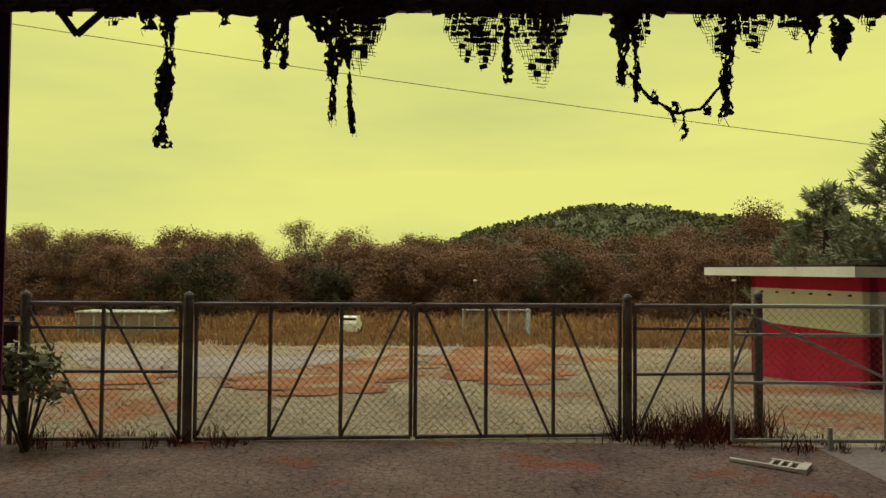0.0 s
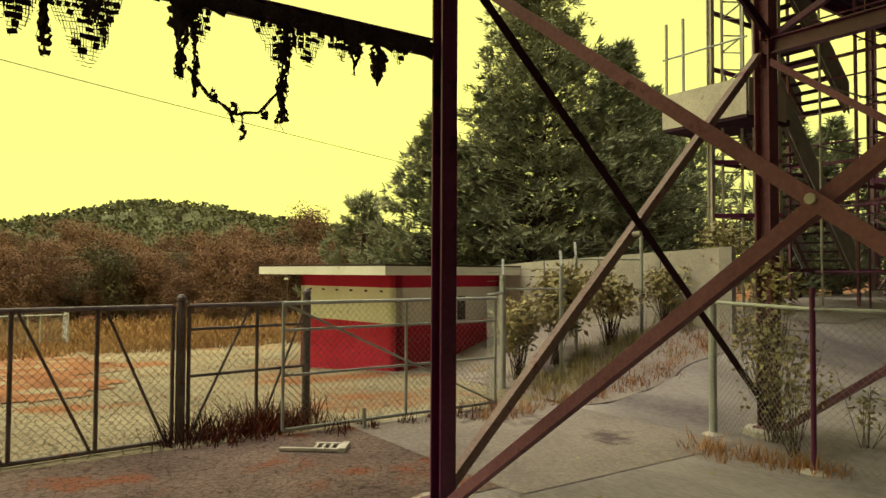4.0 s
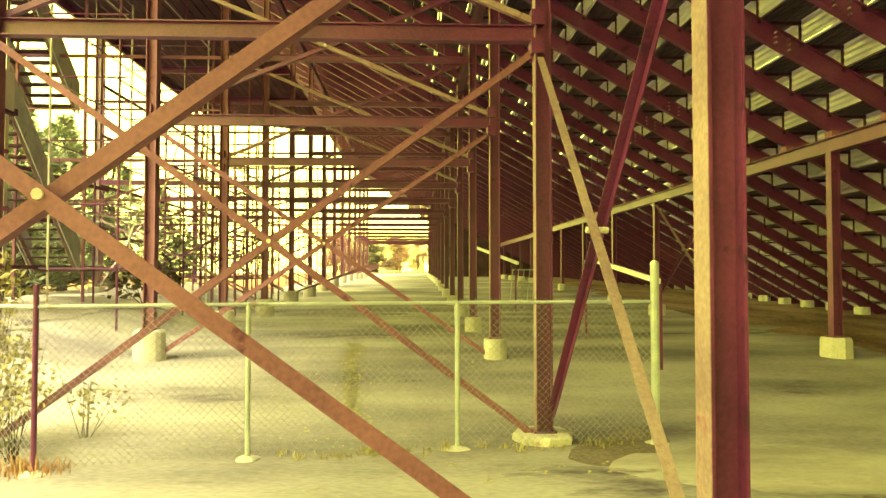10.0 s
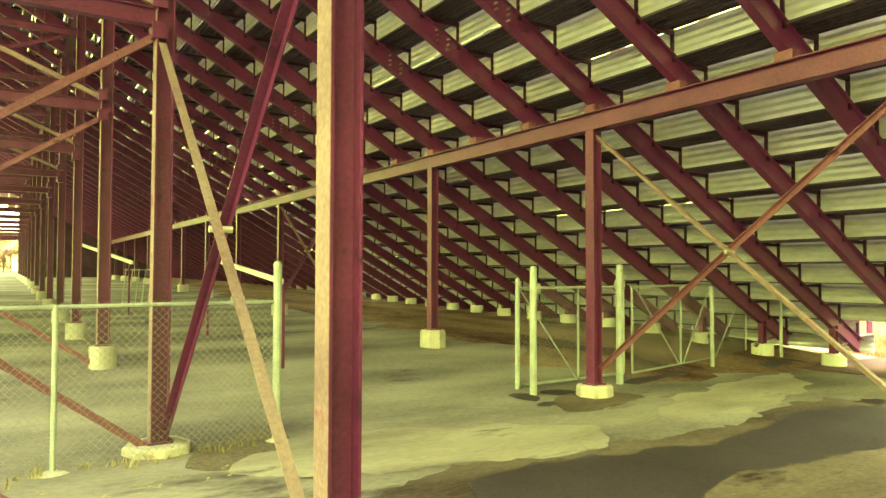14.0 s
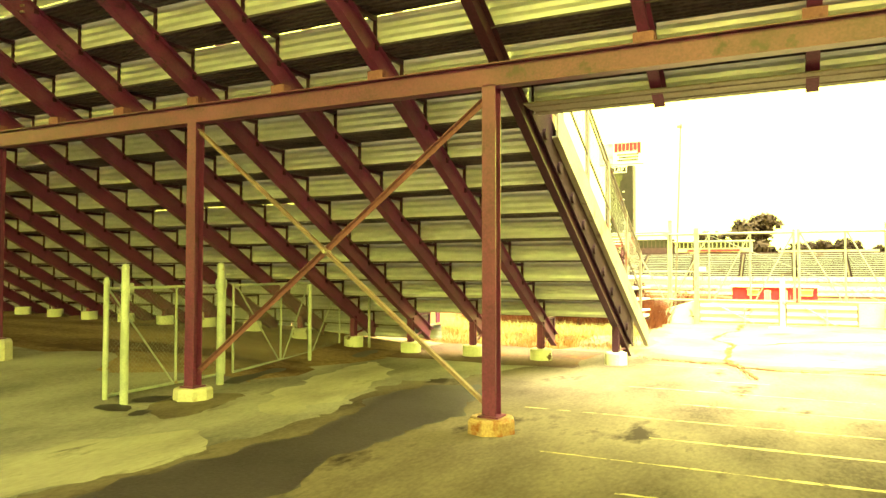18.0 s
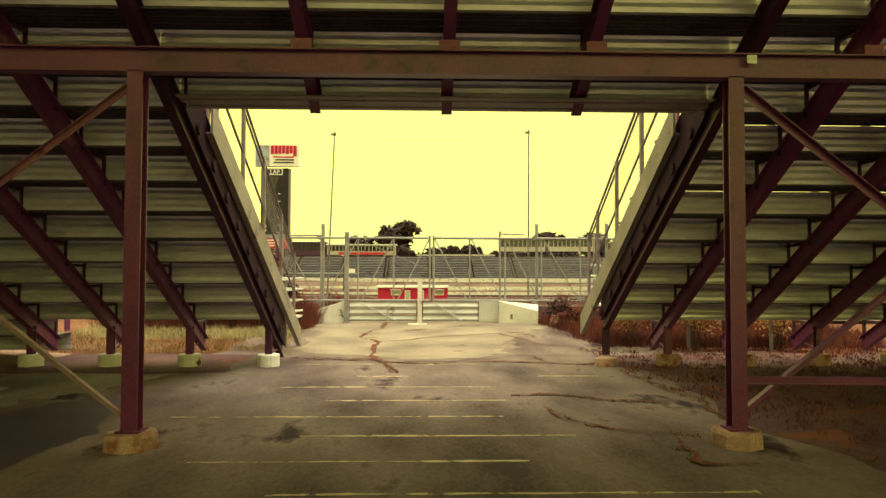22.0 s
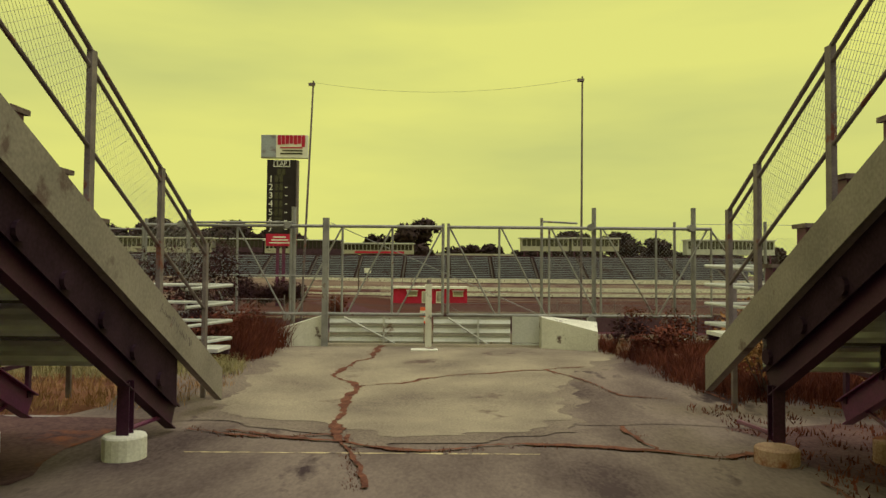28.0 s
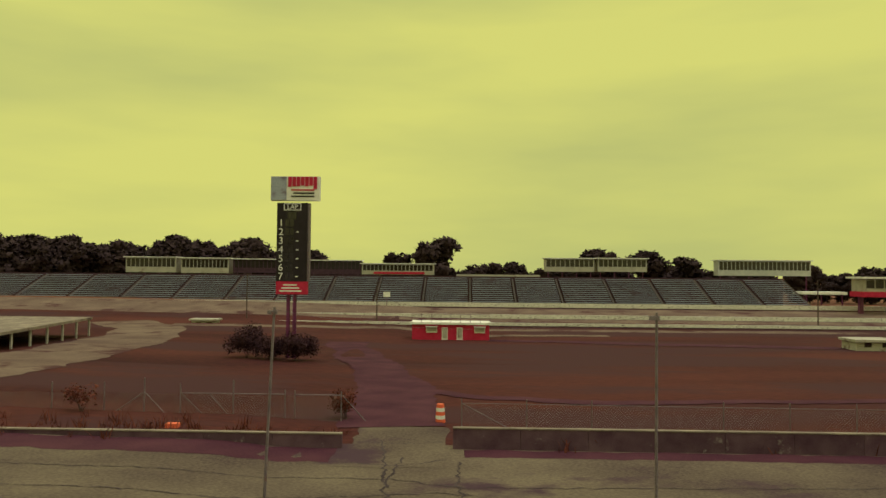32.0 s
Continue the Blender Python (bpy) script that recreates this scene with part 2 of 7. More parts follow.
M["metal_gate"] = material("weathered_light_rail", (0.36, 0.36, 0.36), (0.54, 0.54, 0.52), 1.0, 0.6, 0.1, 25, 0.1, (0.2, 0.14, 0.12), 2.0, 0.62)
M["field"] = material("overgrown_pavement", (0.17, 0.14, 0.105), (0.34, 0.285, 0.2), 0.5, 0.9, 0, 25, 0.3, (0.26, 0.115, 0.055), 0.22, 0.53, 10.0, crackle=3.5, gap=0.06)
M["tan"] = material("pale_sandy_track", (0.09, 0.055, 0.05), (0.18, 0.13, 0.1), 0.15, 0.95, 0, 6, 0.2, (0.07, 0.032, 0.034), 0.1, 0.55)
M["gate_side"] = material("dark_broken_asphalt", (0.085, 0.056, 0.058), (0.21, 0.15, 0.135), 0.9, 0.9, 0, 14, 0.6, (0.19, 0.075, 0.05), 0.7, 0.55, crackle=11.0, gap=0.07)
# same aluminium as the risers, darkened to paint shade on the boards' undersides
M["tread"] = material("shaded_aluminium_plank", (0.05, 0.034, 0.055), (0.12, 0.095, 0.12), 0.9, 0.55, 0.2, 14, 0.1, (0.05, 0.035, 0.05), 1.0, 0.58)
M["seat_wood"] = material("weathered_seat_board", (0.12, 0.085, 0.09), (0.28, 0.22, 0.21), 1.0, 0.8, 0, 20, 0.2)
# oily asphalt, darkened further for shade below and beside the stand
M["lane"] = material("oily_shaded_asphalt", (0.062, 0.042, 0.046), (0.225, 0.175, 0.158), 0.6, 0.85, 0, 24, 0.4, (0.042, 0.027, 0.034), 0.6, 0.58, 10.0, stretch=(1, 0.45, 1), lo=0.38, hi=0.7, grain=0.22)
M["wet"] = material("damp_dark_asphalt", (0.035, 0.025, 0.04), (0.08, 0.06, 0.085), 0.5, 0.6, 0, 25, 0.25)
M["pale_dust"] = material("pale_dusty_asphalt", (0.26, 0.22, 0.215), (0.5, 0.44, 0.4), 0.9, 0.9, 0, 24, 0.3, (0.16, 0.13, 0.145), 0.9, 0.56, 10.0, stretch=(1, 0.35, 1), lo=0.38, hi=0.7, grain=0.22)
M["soil"] = material("brown_dusty_soil", (0.11, 0.06, 0.055), (0.33, 0.225, 0.17), 0.6, 0.95, 0, 16, 0.5, (0.08, 0.045, 0.05), 0.5, 0.56, 10.0, stretch=(0.5, 1, 1), lo=0.4, hi=0.64)
M["crack_grass"] = material("brown_dead_grass", (0.055, 0.022, 0.02), (0.18, 0.075, 0.05), 6.0, 0.95, 0, 40, 0.5)
M["steel_mid"] = material("dull_brown_painted_steel", (0.14, 0.05, 0.085), (0.25, 0.105, 0.145), 1.5, 0.6, 0, 30, 0.1, (0.09, 0.024, 0.055), 3.0, 0.6)
# near-black colour stands for the shade in the gap beside the portal
M["gap_shade"] = material("gap_shade_board", (0.018, 0.008, 0.016), (0.04, 0.02, 0.034), 2.0, 0.8, 0, 25, 0.15)
M["edge_plate"] = material("weathered_galvanised_plate", (0.17, 0.145, 0.14), (0.3, 0.26, 0.24), 1.0, 0.6, 0.1, 25, 0.1, (0.12, 0.08, 0.085), 1.6, 0.6)
M["field_straw"] = material("dry_field_grass", (0.15, 0.08, 0.04), (0.4, 0.24, 0.11), 0.25, 0.9, 0, 6, 0)
M["gate_pale"] = material("pale_worn_asphalt", (0.17, 0.14, 0.145), (0.33, 0.28, 0.26), 0.5, 0.9, 0, 22, 0.3, (0.12, 0.09, 0.1), 0.5, 0.57)
M["verge"] = material("bare_earth_verge", (0.042, 0.013, 0.027), (0.085, 0.032, 0.045), 0.3, 0.95, 0, 10, 0.4)
M["leaf_far"] = material("far_dark_foliage", (0.028, 0.017, 0.024), (0.06, 0.04, 0.042), 0.1, 0.85, 0, 2, 0)
M["leaf_bush"] = material("dull_dark_leaves", (0.022, 0.01, 0.016), (0.06, 0.028, 0.034), 0.5, 0.85, 0, 4, 0)
# soil with the shade below the stand put into its colour
M["soil_shaded"] = material("shaded_littered_soil", (0.05, 0.026, 0.034), (0.13, 0.075, 0.07), 0.5, 0.95, 0, 16, 0.5, (0.16, 0.06, 0.035), 0.6, 0.57)
M["tower_steel"] = material("pale_weathered_steel", (0.42, 0.38, 0.34), (0.66, 0.61, 0.54), 1.0, 0.6, 0.1, 25, 0.1, (0.3, 0.18, 0.14), 2.0, 0.6)
M["red_ground"] = material("rusty_moss_ground", (0.13, 0.052, 0.03), (0.31, 0.14, 0.07), 0.8, 0.95, 0, 14, 0.5, (0.27, 0.225, 0.16), 0.7, 0.53, 10.0)
M["field_weed"] = material("low_rusty_weeds", (0.24, 0.095, 0.04), (0.46, 0.225, 0.09), 0.8, 0.9, 0, 6, 0)
M["gate_pipe"] = material("grey_gate_pipe", (0.18, 0.17, 0.185), (0.34, 0.33, 0.34), 3, 0.55, 0.2, 50, 0.08, (0.16, 0.1, 0.09), 3.0, 0.6)
M["concrete_rust"] = material("rust_stained_concrete", (0.22, 0.12, 0.085), (0.44, 0.3, 0.23), 2.5, 0.9, 0, 35, 0.3, (0.22, 0.075, 0.045), 1.6, 0.52)

# ---- building tools ----
def ss(a, b, v):
    v = min(1.0, max(0.0, (v - a) / (b - a)))
    return v * v * (3 - 2 * v)


def ground_z(x, y):
    """Height of the ground: level under the portal, rising along the stand, falling to the field and to the track."""
    z = 0.42 * ss(9, 16, x) + 0.9 * ss(14, 60, x) + 0.6 * ss(50, 130, x)
    z *= 1 - 0.9 * ss(12, 26, y)
    z += 0.9 * ss(8.5, 14, x) * ss(6.0, 10, y) * (1 - ss(14, 22, y)) * (1 - ss(30, 45, x))
    if y > 12:
        z -= 0.068 * (min(y, 70) - 12) + 0.01 * max(0, min(y, 400) - 70)
    if y < -19:
        z += 0.25 * ss(-19, -27, y) if y > -28 else 0.25
        z -= 1.9 * ss(-29, -55, y)
        z -= 2.0 * ss(-55, -140, y)
        z += 3.0 * ss(-175, -208, y)
    return z


class Build:
    """Collects faces of one mesh, in world metres."""

    def __init__(self):
        self.v, self.f = [], []

    def add(self, verts, faces):
        n = len(self.v)
        self.v += [tuple(p) for p in verts]
        self.f += [tuple(n + i for i in f) for f in faces]
        return self

    def box(self, x0, y0, z0, x1, y1, z1):
        return self.add([(x0, y0, z0), (x1, y0, z0), (x1, y1, z0), (x0, y1, z0), (x0, y0, z1), (x1, y0, z1), (x1, y1, z1), (x0, y1, z1)],
                        [(3, 2, 1, 0), (4, 5, 6, 7), (0, 1, 5, 4), (1, 2, 6, 5), (2, 3, 7, 6), (3, 0, 4, 7)])

    def obox(self, m, sx, sy, sz):
        """A box of that size round the origin of the pose m."""
        pts = [m @ Vector((a * sx / 2, b * sy / 2, c * sz / 2)) for c in (-1, 1) for a, b in ((-1, -1), (1, -1), (1, 1), (-1, 1))]
        return self.add(pts, [(3, 2, 1, 0), (4, 5, 6, 7), (0, 1, 5, 4), (1, 2, 6, 5), (2, 3, 7, 6), (3, 0, 4, 7)])

    def sweep(self, outline, p, q, up=(0, 0, 1)):
        """An outline (u across, v up) swept from p to q."""
        p, q = Vector(p), Vector(q)
        w = (q - p).normalized()
        u = w.cross(Vector(up))
        if u.length < 1e-4:
            u = w.cross(Vector((0, 1, 0)))
        u.normalize()
        v = u.cross(w)
        n = len(outline)
        pts = [e + u * a + v * b for e in (p, q) for a, b in outline]
        return self.add(pts, [tuple(range(n))[::-1], tuple(range(n, 2 * n))] + [(i, (i + 1) % n, n + (i + 1) % n, n + i) for i in range(n)])

    def ibeam(self, p, q, w, h, up=(0, 0, 1), tf=0.016, tw=0.012):
        a, b = w / 2, h / 2
        t = tw / 2
        o = [(-a, -b), (a, -b), (a, -b + tf), (t, -b + tf), (t, b - tf), (a, b - tf), (a, b), (-a, b), (-a, b - tf), (-t, b - tf), (-t, -b + tf), (-a, -b + tf)]
        p, q = Vector(p), Vector(q)
        n0 = len(self.f)
        self.sweep(o, p, q, up)
        base = self.f[n0][-1]
        # ends as three clean quads each
        n = 12
        ends = []
        for k, flip in ((0, True), (n, False)):
            for quad in ((0, 1, 2, 11), (10, 3, 4, 9), (8, 5, 6, 7)):
                r = tuple(base + k + i for i in quad)
                ends.append(r[::-1] if flip else r)
        self.f[n0:n0 + 2] = ends
        return self

    def channel(self, p, q, w, h, up=(0, 0, 1), t=0.014):
        a, b = w / 2, h / 2
        p, q = Vector(p), Vector(q)
        d = (q - p).normalized()
        u = d.cross(Vector(up)).normalized()
        v = u.cross(d)
        for (u0, v0, u1, v1) in ((-a, -b, -a + t, b), (-a + t, -b, a, -b + t), (-a + t, b - t, a, b)):
            self.sweep([(u0, v0), (u1, v0), (u1, v1), (u0, v1)], p, q, up)
        return self

    def angle(self, p, q, w, up=(0, 0, 1), t=0.01):
        if abs(q[0] - p[0]) > abs(q[1] - p[1]):
            return self.sweep([(-w / 2, w / 2 - t), (w / 2 - t, w / 2 - t), (w / 2 - t, -w / 2), (w / 2, -w / 2), (w / 2, w / 2), (-w / 2, w / 2)], p, q, up)
        o = [(-w / 2, -w / 2), (w / 2, -w / 2), (w / 2, -w / 2 + t), (-w / 2 + t, -w / 2 + t), (-w / 2 + t, w / 2), (-w / 2, w / 2)]
        return self.sweep(o, p, q, up)

    def bar(self, p, q, w, h, up=(0, 0, 1)):
        return self.sweep([(-w / 2, -h / 2), (w / 2, -h / 2), (w / 2, h / 2), (-w / 2, h / 2)], p, q, up)

    def tube(self, p, q, r, n=8, r2=None):
        p, q = Vector(p), Vector(q)
        w = (q - p).normalized()
        u = w.orthogonal().normalized()
        v = w.cross(u)
        r2 = r if r2 is None else r2
        pts = [e + (u * math.cos(k * 2 * math.pi / n) + v * math.sin(k * 2 * math.pi / n)) * s for e, s in ((p, r), (q, r2)) for k in range(n)]
        return self.add(pts, [tuple(range(n))[::-1], tuple(range(n, 2 * n))] + [(i, (i + 1) % n, n + (i + 1) % n, n + i) for i in range(n)])

    def cord(self, pts, r, n=5):
        """One bent tube through the points, with shared rings."""
        pts = [Vector(p) for p in pts]
        base = len(self.v)
        for i, p in enumerate(pts):
            w = (pts[min(i + 1, len(pts) - 1)] - pts[max(i - 1, 0)]).normalized()
            u = w.orthogonal().normalized()
            v = w.cross(u)
            self.v += [tuple(p + (u * math.cos(k * 2 * math.pi / n) + v * math.sin(k * 2 * math.pi / n)) * r) for k in range(n)]
        for i in range(len(pts) - 1):
            a = base + i * n
            self.f += [(a + k, a + (k + 1) % n, a + n + (k + 1) % n, a + n + k) for k in range(n)]
        return self

    def lathe(self, c, rings, n=16, wob=0.0, seed=0):
        """Rings of (radius, height) round a vertical axis through c."""
        rnd = random.Random(seed)
        off = [1 + wob * (rnd.random() - 0.5) for _ in range(n)]
        pts = [(c[0] + r * off[k] * math.cos(k * 2 * math.pi / n), c[1] + r * off[k] * math.sin(k * 2 * math.pi / n), c[2] + z) for r, z in rings for k in range(n)]
        fs = [tuple(range(n))[::-1], tuple(range((len(rings) - 1) * n, len(rings) * n))]
        for j in range(len(rings) - 1):
            fs += [(j * n + i, j * n + (i + 1) % n, (j + 1) * n + (i + 1) % n, (j + 1) * n + i) for i in range(n)]
        return self.add(pts, fs)

    def ball(self, c, r, n=8):
        m = n // 2
        return self.lathe(c, [(max(0.01 * r, r * math.sin(math.pi * j / m)), -r * math.cos(math.pi * j / m)) for j in range(m + 1)], n)


def thing(name, at=(0, 0, 0), label="", category="", group="", kind=""):
    ob = new(name)
    ob.location = at
    ob.empty_display_size = 0.2
    return tagged(ob, label, category, group, kind)


def origin(ob):
    o = Vector((0, 0, 0))
    while ob is not None:
        o += ob.location
        ob = ob.parent
    return o


def part(name, b, mat, parent=None, label="", smooth=False):
    """Links what b holds as one mesh under a thing or a part."""
    o = origin(parent) if parent else Vector((0, 0, 0))
    me = bpy.data.meshes.new(name)
    me.from_pydata([(x - o.x, y - o.y, z - o.z) for x, y, z in b.v], [], b.f)
    me.materials.append(M[mat] if isinstance(mat, str) else mat)
    if smooth:
        me.shade_smooth()
    ob = new(name, me)
    ob.parent = parent
    return tagged(ob, label)


def single(name, b, mat, label, category, group="", kind="", smooth=False):
    """A thing that is one mesh, with its origin at its base."""
    xs, ys, zs = zip(*b.v)
    o = Vector(((min(xs) + max(xs)) / 2, (min(ys) + max(ys)) / 2, min(zs)))
    me = bpy.data.meshes.new(name)
    me.from_pydata([(x - o.x, y - o.y, z - o.z) for x, y, z in b.v], [], b.f)
    me.materials.append(M[mat])
    if smooth:
        me.shade_smooth()
    ob = new(name, me)
    ob.location = o
    return tagged(ob, label, category, group, kind)


def sheet(name, mat, label, x0, x1, y0, y1, step, lift=0.0, category="", wob=0.0, fine=None):
    """A piece of ground draped over the terrain, with a ragged edge if wob is given."""
    nx, ny = max(2, int((x1 - x0) / step) + 1), max(2, int((y1 - y0) / step) + 1)
    b = Build()
    for j in range(ny):
        for i in range(nx):
            x, y = x0 + (x1 - x0) * i / (nx - 1), y0 + (y1 - y0) * j / (ny - 1)
            if wob and (i in (0, nx - 1) or j == ny - 1 or (j == 0 and not fine)):
                x += wob * noise.noise((x * 0.7, y * 0.7, 1.3))
                y += wob * noise.noise((x * 0.7, y * 0.7, 7.9))
            b.v.append((x, y, ground_z(x, y) + lift))
    b.f = [(j * nx + i, j * nx + i + 1, (j + 1) * nx + i + 1, (j + 1) * nx + i) for j in range(ny - 1) for i in range(nx - 1)]
    ob = part(name, b, mat, None, "", True)
    return tagged(ob, label, category or "ground", "", "structure")


def chain_link(b, p, q, z0, z1, pitch=0.07, r=0.0022):
    """Diamond wire mesh between the uprights p and q (x, y), from z0 to z1."""
    p, q = Vector((p[0], p[1], 0)), Vector((q[0], q[1], 0))
    length, high = (q - p).length, z1 - z0
    d = (q - p) / length
    nrm = Vector((-d.y, d.x, 0)) * r
    k = -high
    while k < length:
        for s in (1, -1):
            a, c = (k, 0.0), (k + high, high)
            lo, hi = max(0.0, k), min(length, k + high)
            if hi - lo > 0.01:
                ha, hb = lo - k, hi - k
                if s < 0:
                    ha, hb = high - ha, high - hb
                pa, pb = p + d * lo + Vector((0, 0, z0 + ha)), p + d * hi + Vector((0, 0, z0 + hb))
                w = (pb - pa).normalized()
                sd = w.cross(nrm).normalized() * r
                b.add([pa - sd - nrm, pa + sd - nrm, pa + nrm, pb - sd - nrm, pb + sd - nrm, pb + nrm], [(0, 1, 4, 3), (1, 2, 5, 4), (2, 0, 3, 5)])
        k += pitch * 1.414
    return b

# ---- ground ----
def big_ground():
    xs = sorted({*range(-60, 141, 4), *range(-400, 401, 40), *range(-3000, 3001, 400)})
    ys = sorted({*range(-60, 81, 4), *range(-260, 161, 10), *range(-3000, 3001, 400)})
    b = Build()
    for y in ys:
        for x in xs:
            b.v.append((x, y, ground_z(x, y) - (0.7 if -17 < y < 15 and -36 < x < 34 else 0.35 if -204 < y < -31 and abs(x) < 145 else 0.14 if -30 < y < 42 and -45 < x < 105 else 0.05) + 0.06 * noise.noise((x * 0.11, y * 0.11, 0)) * (1 if abs(y) > 24 else 0)))
    n = len(xs)
    b.f = [(j * n + i, j * n + i + 1, (j + 1) * n + i + 1, (j + 1) * n + i) for j in range(len(ys) - 1) for i in range(n - 1)]
    tagged(part("ground", b, "grass", None, "", True), "dry grass and bare earth reaching the horizon", "ground", "", "structure")


big_ground()
sheet("pavement_yard", "asphalt", "worn patched asphalt under the grandstand", -40, 100, -19.2, 8.5, 1.0, 0.012, "pavement")
# the lane colour paints the stand's shade on this pavement
sheet("pavement_entry", "lane", "cracked asphalt around the track gate, the stand's shade put into its colour", -7.0, 5.6, -27.6, -18.9, 0.6, 0.024, "pavement", 0.5)
sheet("pavement_gate", "gate_side", "dark broken asphalt along the gate", -40, 4.6, 5.6, 9.0, 0.5, 0.02, "pavement")
sheet("pavement_gate", "gate_pale", "pale worn asphalt beside the yard fence", 4.6, 8.3, 5.3, 9.0, 0.4, 0.02, "pavement")
sheet("pavement_field", "field", "cracked pavement overgrown with weeds beyond the gate", -26, 22, 9.0, 40, 1.0, 0.02, "pavement", 1.2, True)
sheet("bank", "gate_pale", "pale bare bank behind the yard fence", 8.2, 34, 8.3, 17, 0.5, 0.035, "ground", 0.5)
sheet("race_track", "track", "grey racing asphalt with tar seams", -150, 150, -57.0, -29.0, 2.0, 0.015, "road")
sheet("verge", "verge", "bare dark verge along the inner wall", 7.0, 120, -55.8, -52.6, 1.0, 0.03, "ground", 0.6)
sheet("verge", "verge", "bare dark verge along the inner wall", -120, -0.4, -55.9, -54.2, 1.0, 0.03, "ground", 0.4)
sheet("infield", "dirt", "reddish brown bare infield", -160, 160, -192, -56.5, 4.0, 0.01, "ground")
sheet("access_road", "track", "cracked pale asphalt road leading into the infield", 0.6, 6.4, -62, -51.5, 0.5, 0.034, "road", 0.4)
sheet("far_track", "tan", "pale banked far side of the track", -170, 170, -207, -186, 4.0, 0.03, "road")


def blob(name, pts, mat, label, lift, wob=0.12, step=0.12):
    """A patch on level pavement with a wandering outline through the given corners."""
    b, out = Build(), []
    n = len(pts)
    for i in range(n):
        p0, p1, p2, p3 = (Vector(pts[(i + d) % n]) for d in (-1, 0, 1, 2))
        m = max(2, int((p2 - p1).length / step))
        for k in range(m):
            f = k / m
            q = 0.5 * (2 * p1 + (p2 - p0) * f + (2 * p0 - 5 * p1 + 4 * p2 - p3) * f * f + (3 * p1 - p0 - 3 * p2 + p3) * f ** 3)
            x = q.x + wob * (noise.noise((q.x * 1.7, q.y * 1.7, 2.2)) + 0.5 * noise.noise((q.x * 5, q.y * 5, 4.2)))
            y = q.y + wob * (noise.noise((q.x * 1.7, q.y * 1.7, 9.2)) + 0.5 * noise.noise((q.x * 5, q.y * 5, 1.2)))
            out.append((x, y, ground_z(x, y) + lift))
    ys = [q[1] for q in out]
    lo, hi = min(ys) + 0.02, max(ys) - 0.02
    rows = max(4, int((hi - lo) / step))
    for r in range(rows + 1):
        y = lo + (hi - lo) * r / rows
        cut = [a[0] + (c[0] - a[0]) * (y - a[1]) / (c[1] - a[1]) for a, c in zip(out, out[1:] + out[:1]) if (a[1] - y) * (c[1] - y) < 0]
        x0, x1 = min(cut), max(cut)
        b.v += [(x, y, ground_z(x, y) + lift) for x in (x0, (x0 + x1) / 2, x1)]
    b.f = [(3 * r + c, 3 * r + c + 1, 3 * r + c + 4, 3 * r + c + 3) for r in range(rows) for c in range(2)]
    return tagged(part(name, b, mat), label, "pavement", "", "structure")


# lane colour carries part of the shade under the portal
blob("pavement_lane", [(-9.0, -2.4), (-3, -2.7), (2.6, -2.5), (5.6, -3.2), (6.4, -5.2), (6.0, -7.9), (6.6, -11.5), (5.4, -15), (4.6, -18.9), (0, -19.1), (-5, -19.0), (-9.0, -18.6), (-9.6, -10)], "lane", "dark oily asphalt lane through the portal, with shade put into its colour", 0.016, 0.3)
# outline of the light that falls past the stand, painted as paler pavement
LIT_AREA = [(4.6, -27.9), (4.3, -25.2), (3.55, -23.7), (3.7, -21.3), (2.95, -19.3), (1.7, -18.8), (1.0, -18.2), (-0.1, -17.95), (-1.9, -18.8), (-2.4, -20.3), (-2.3, -21.5), (-3.0, -23.0), (-4.2, -25.2), (-5.2, -27.9)]
blob("pavement_half_lit", [(x * 1.12 + 0.05, y + 0.45 if y > -20 else y) for x, y in LIT_AREA], "lane_mid", "in-between tone painting the soft edge of the light before the track gate", 0.028, 0.45, 0.05)
blob("pavement_lit", LIT_AREA, "slab", "worn pavement leading to the track gate, with the light beyond the stand painted in", 0.033, 0.4, 0.05)
blob("drying_patch", [(4.1, -3.0), (6.3, -3.6), (6.75, -5.6), (6.2, -8.0), (6.8, -11.9), (5.0, -13.2), (4.1, -10.2), (4.3, -7.4)], "lane", "half-dry margin of the damp patch", 0.018, 0.4)
blob("damp_patch", [(4.4, -3.6), (6.0, -4.1), (6.35, -5.5), (5.85, -7.9), (6.4, -11.4), (5.2, -12.4), (4.5, -9.9), (4.7, -7.3)], "wet", "dark damp patch across the asphalt", 0.02, 0.3)
blob("damp_patch", [(7.9, -2.0), (8.5, -1.8), (9.0, -2.3), (9.7, -2.9), (9.2, -3.3), (8.4, -2.9), (7.9, -2.6)], "lane_mid", "dark damp patch beside a column footing", 0.02, 0.2)
blob("damp_patch", [(8.3, -7.6), (9.2, -8.2), (9.3, -9.3), (8.6, -9.6), (8.2, -8.6)], "lane", "dark damp patch across the asphalt", 0.02, 0.25)
for pts in ([(9.2, -7.6), (9.6, -7.5), (9.9, -7.75), (9.75, -8.0), (9.35, -7.95)], [(9.35, -8.35), (9.75, -8.3), (9.85, -8.75), (9.5, -8.85)], [(8.75, -7.55), (9.0, -7.5), (9.1, -7.85), (8.85, -7.95)], [(9.5, -10.5), (9.85, -10.4), (10.05, -11.3), (10.1, -12.4), (9.8, -12.3), (9.7, -11.4)], [(9.6, -15.1), (9.9, -15.0), (10.2, -16.2), (9.9, -16.4)]):
    blob("damp_spot", pts, "wet", "small dark damp spot at the foot of the open gates", 0.028, 0.12)
blob("dusty_patch", [(7.6, -2.2), (6.9, -3.7), (6.7, -4.9), (6.35, -6.2), (7.2, -7.2), (8.2, -5.9), (8.6, -4.4), (8.4, -2.8)], "pale_dust", "pale dusty patch on the asphalt", 0.024, 0.25)
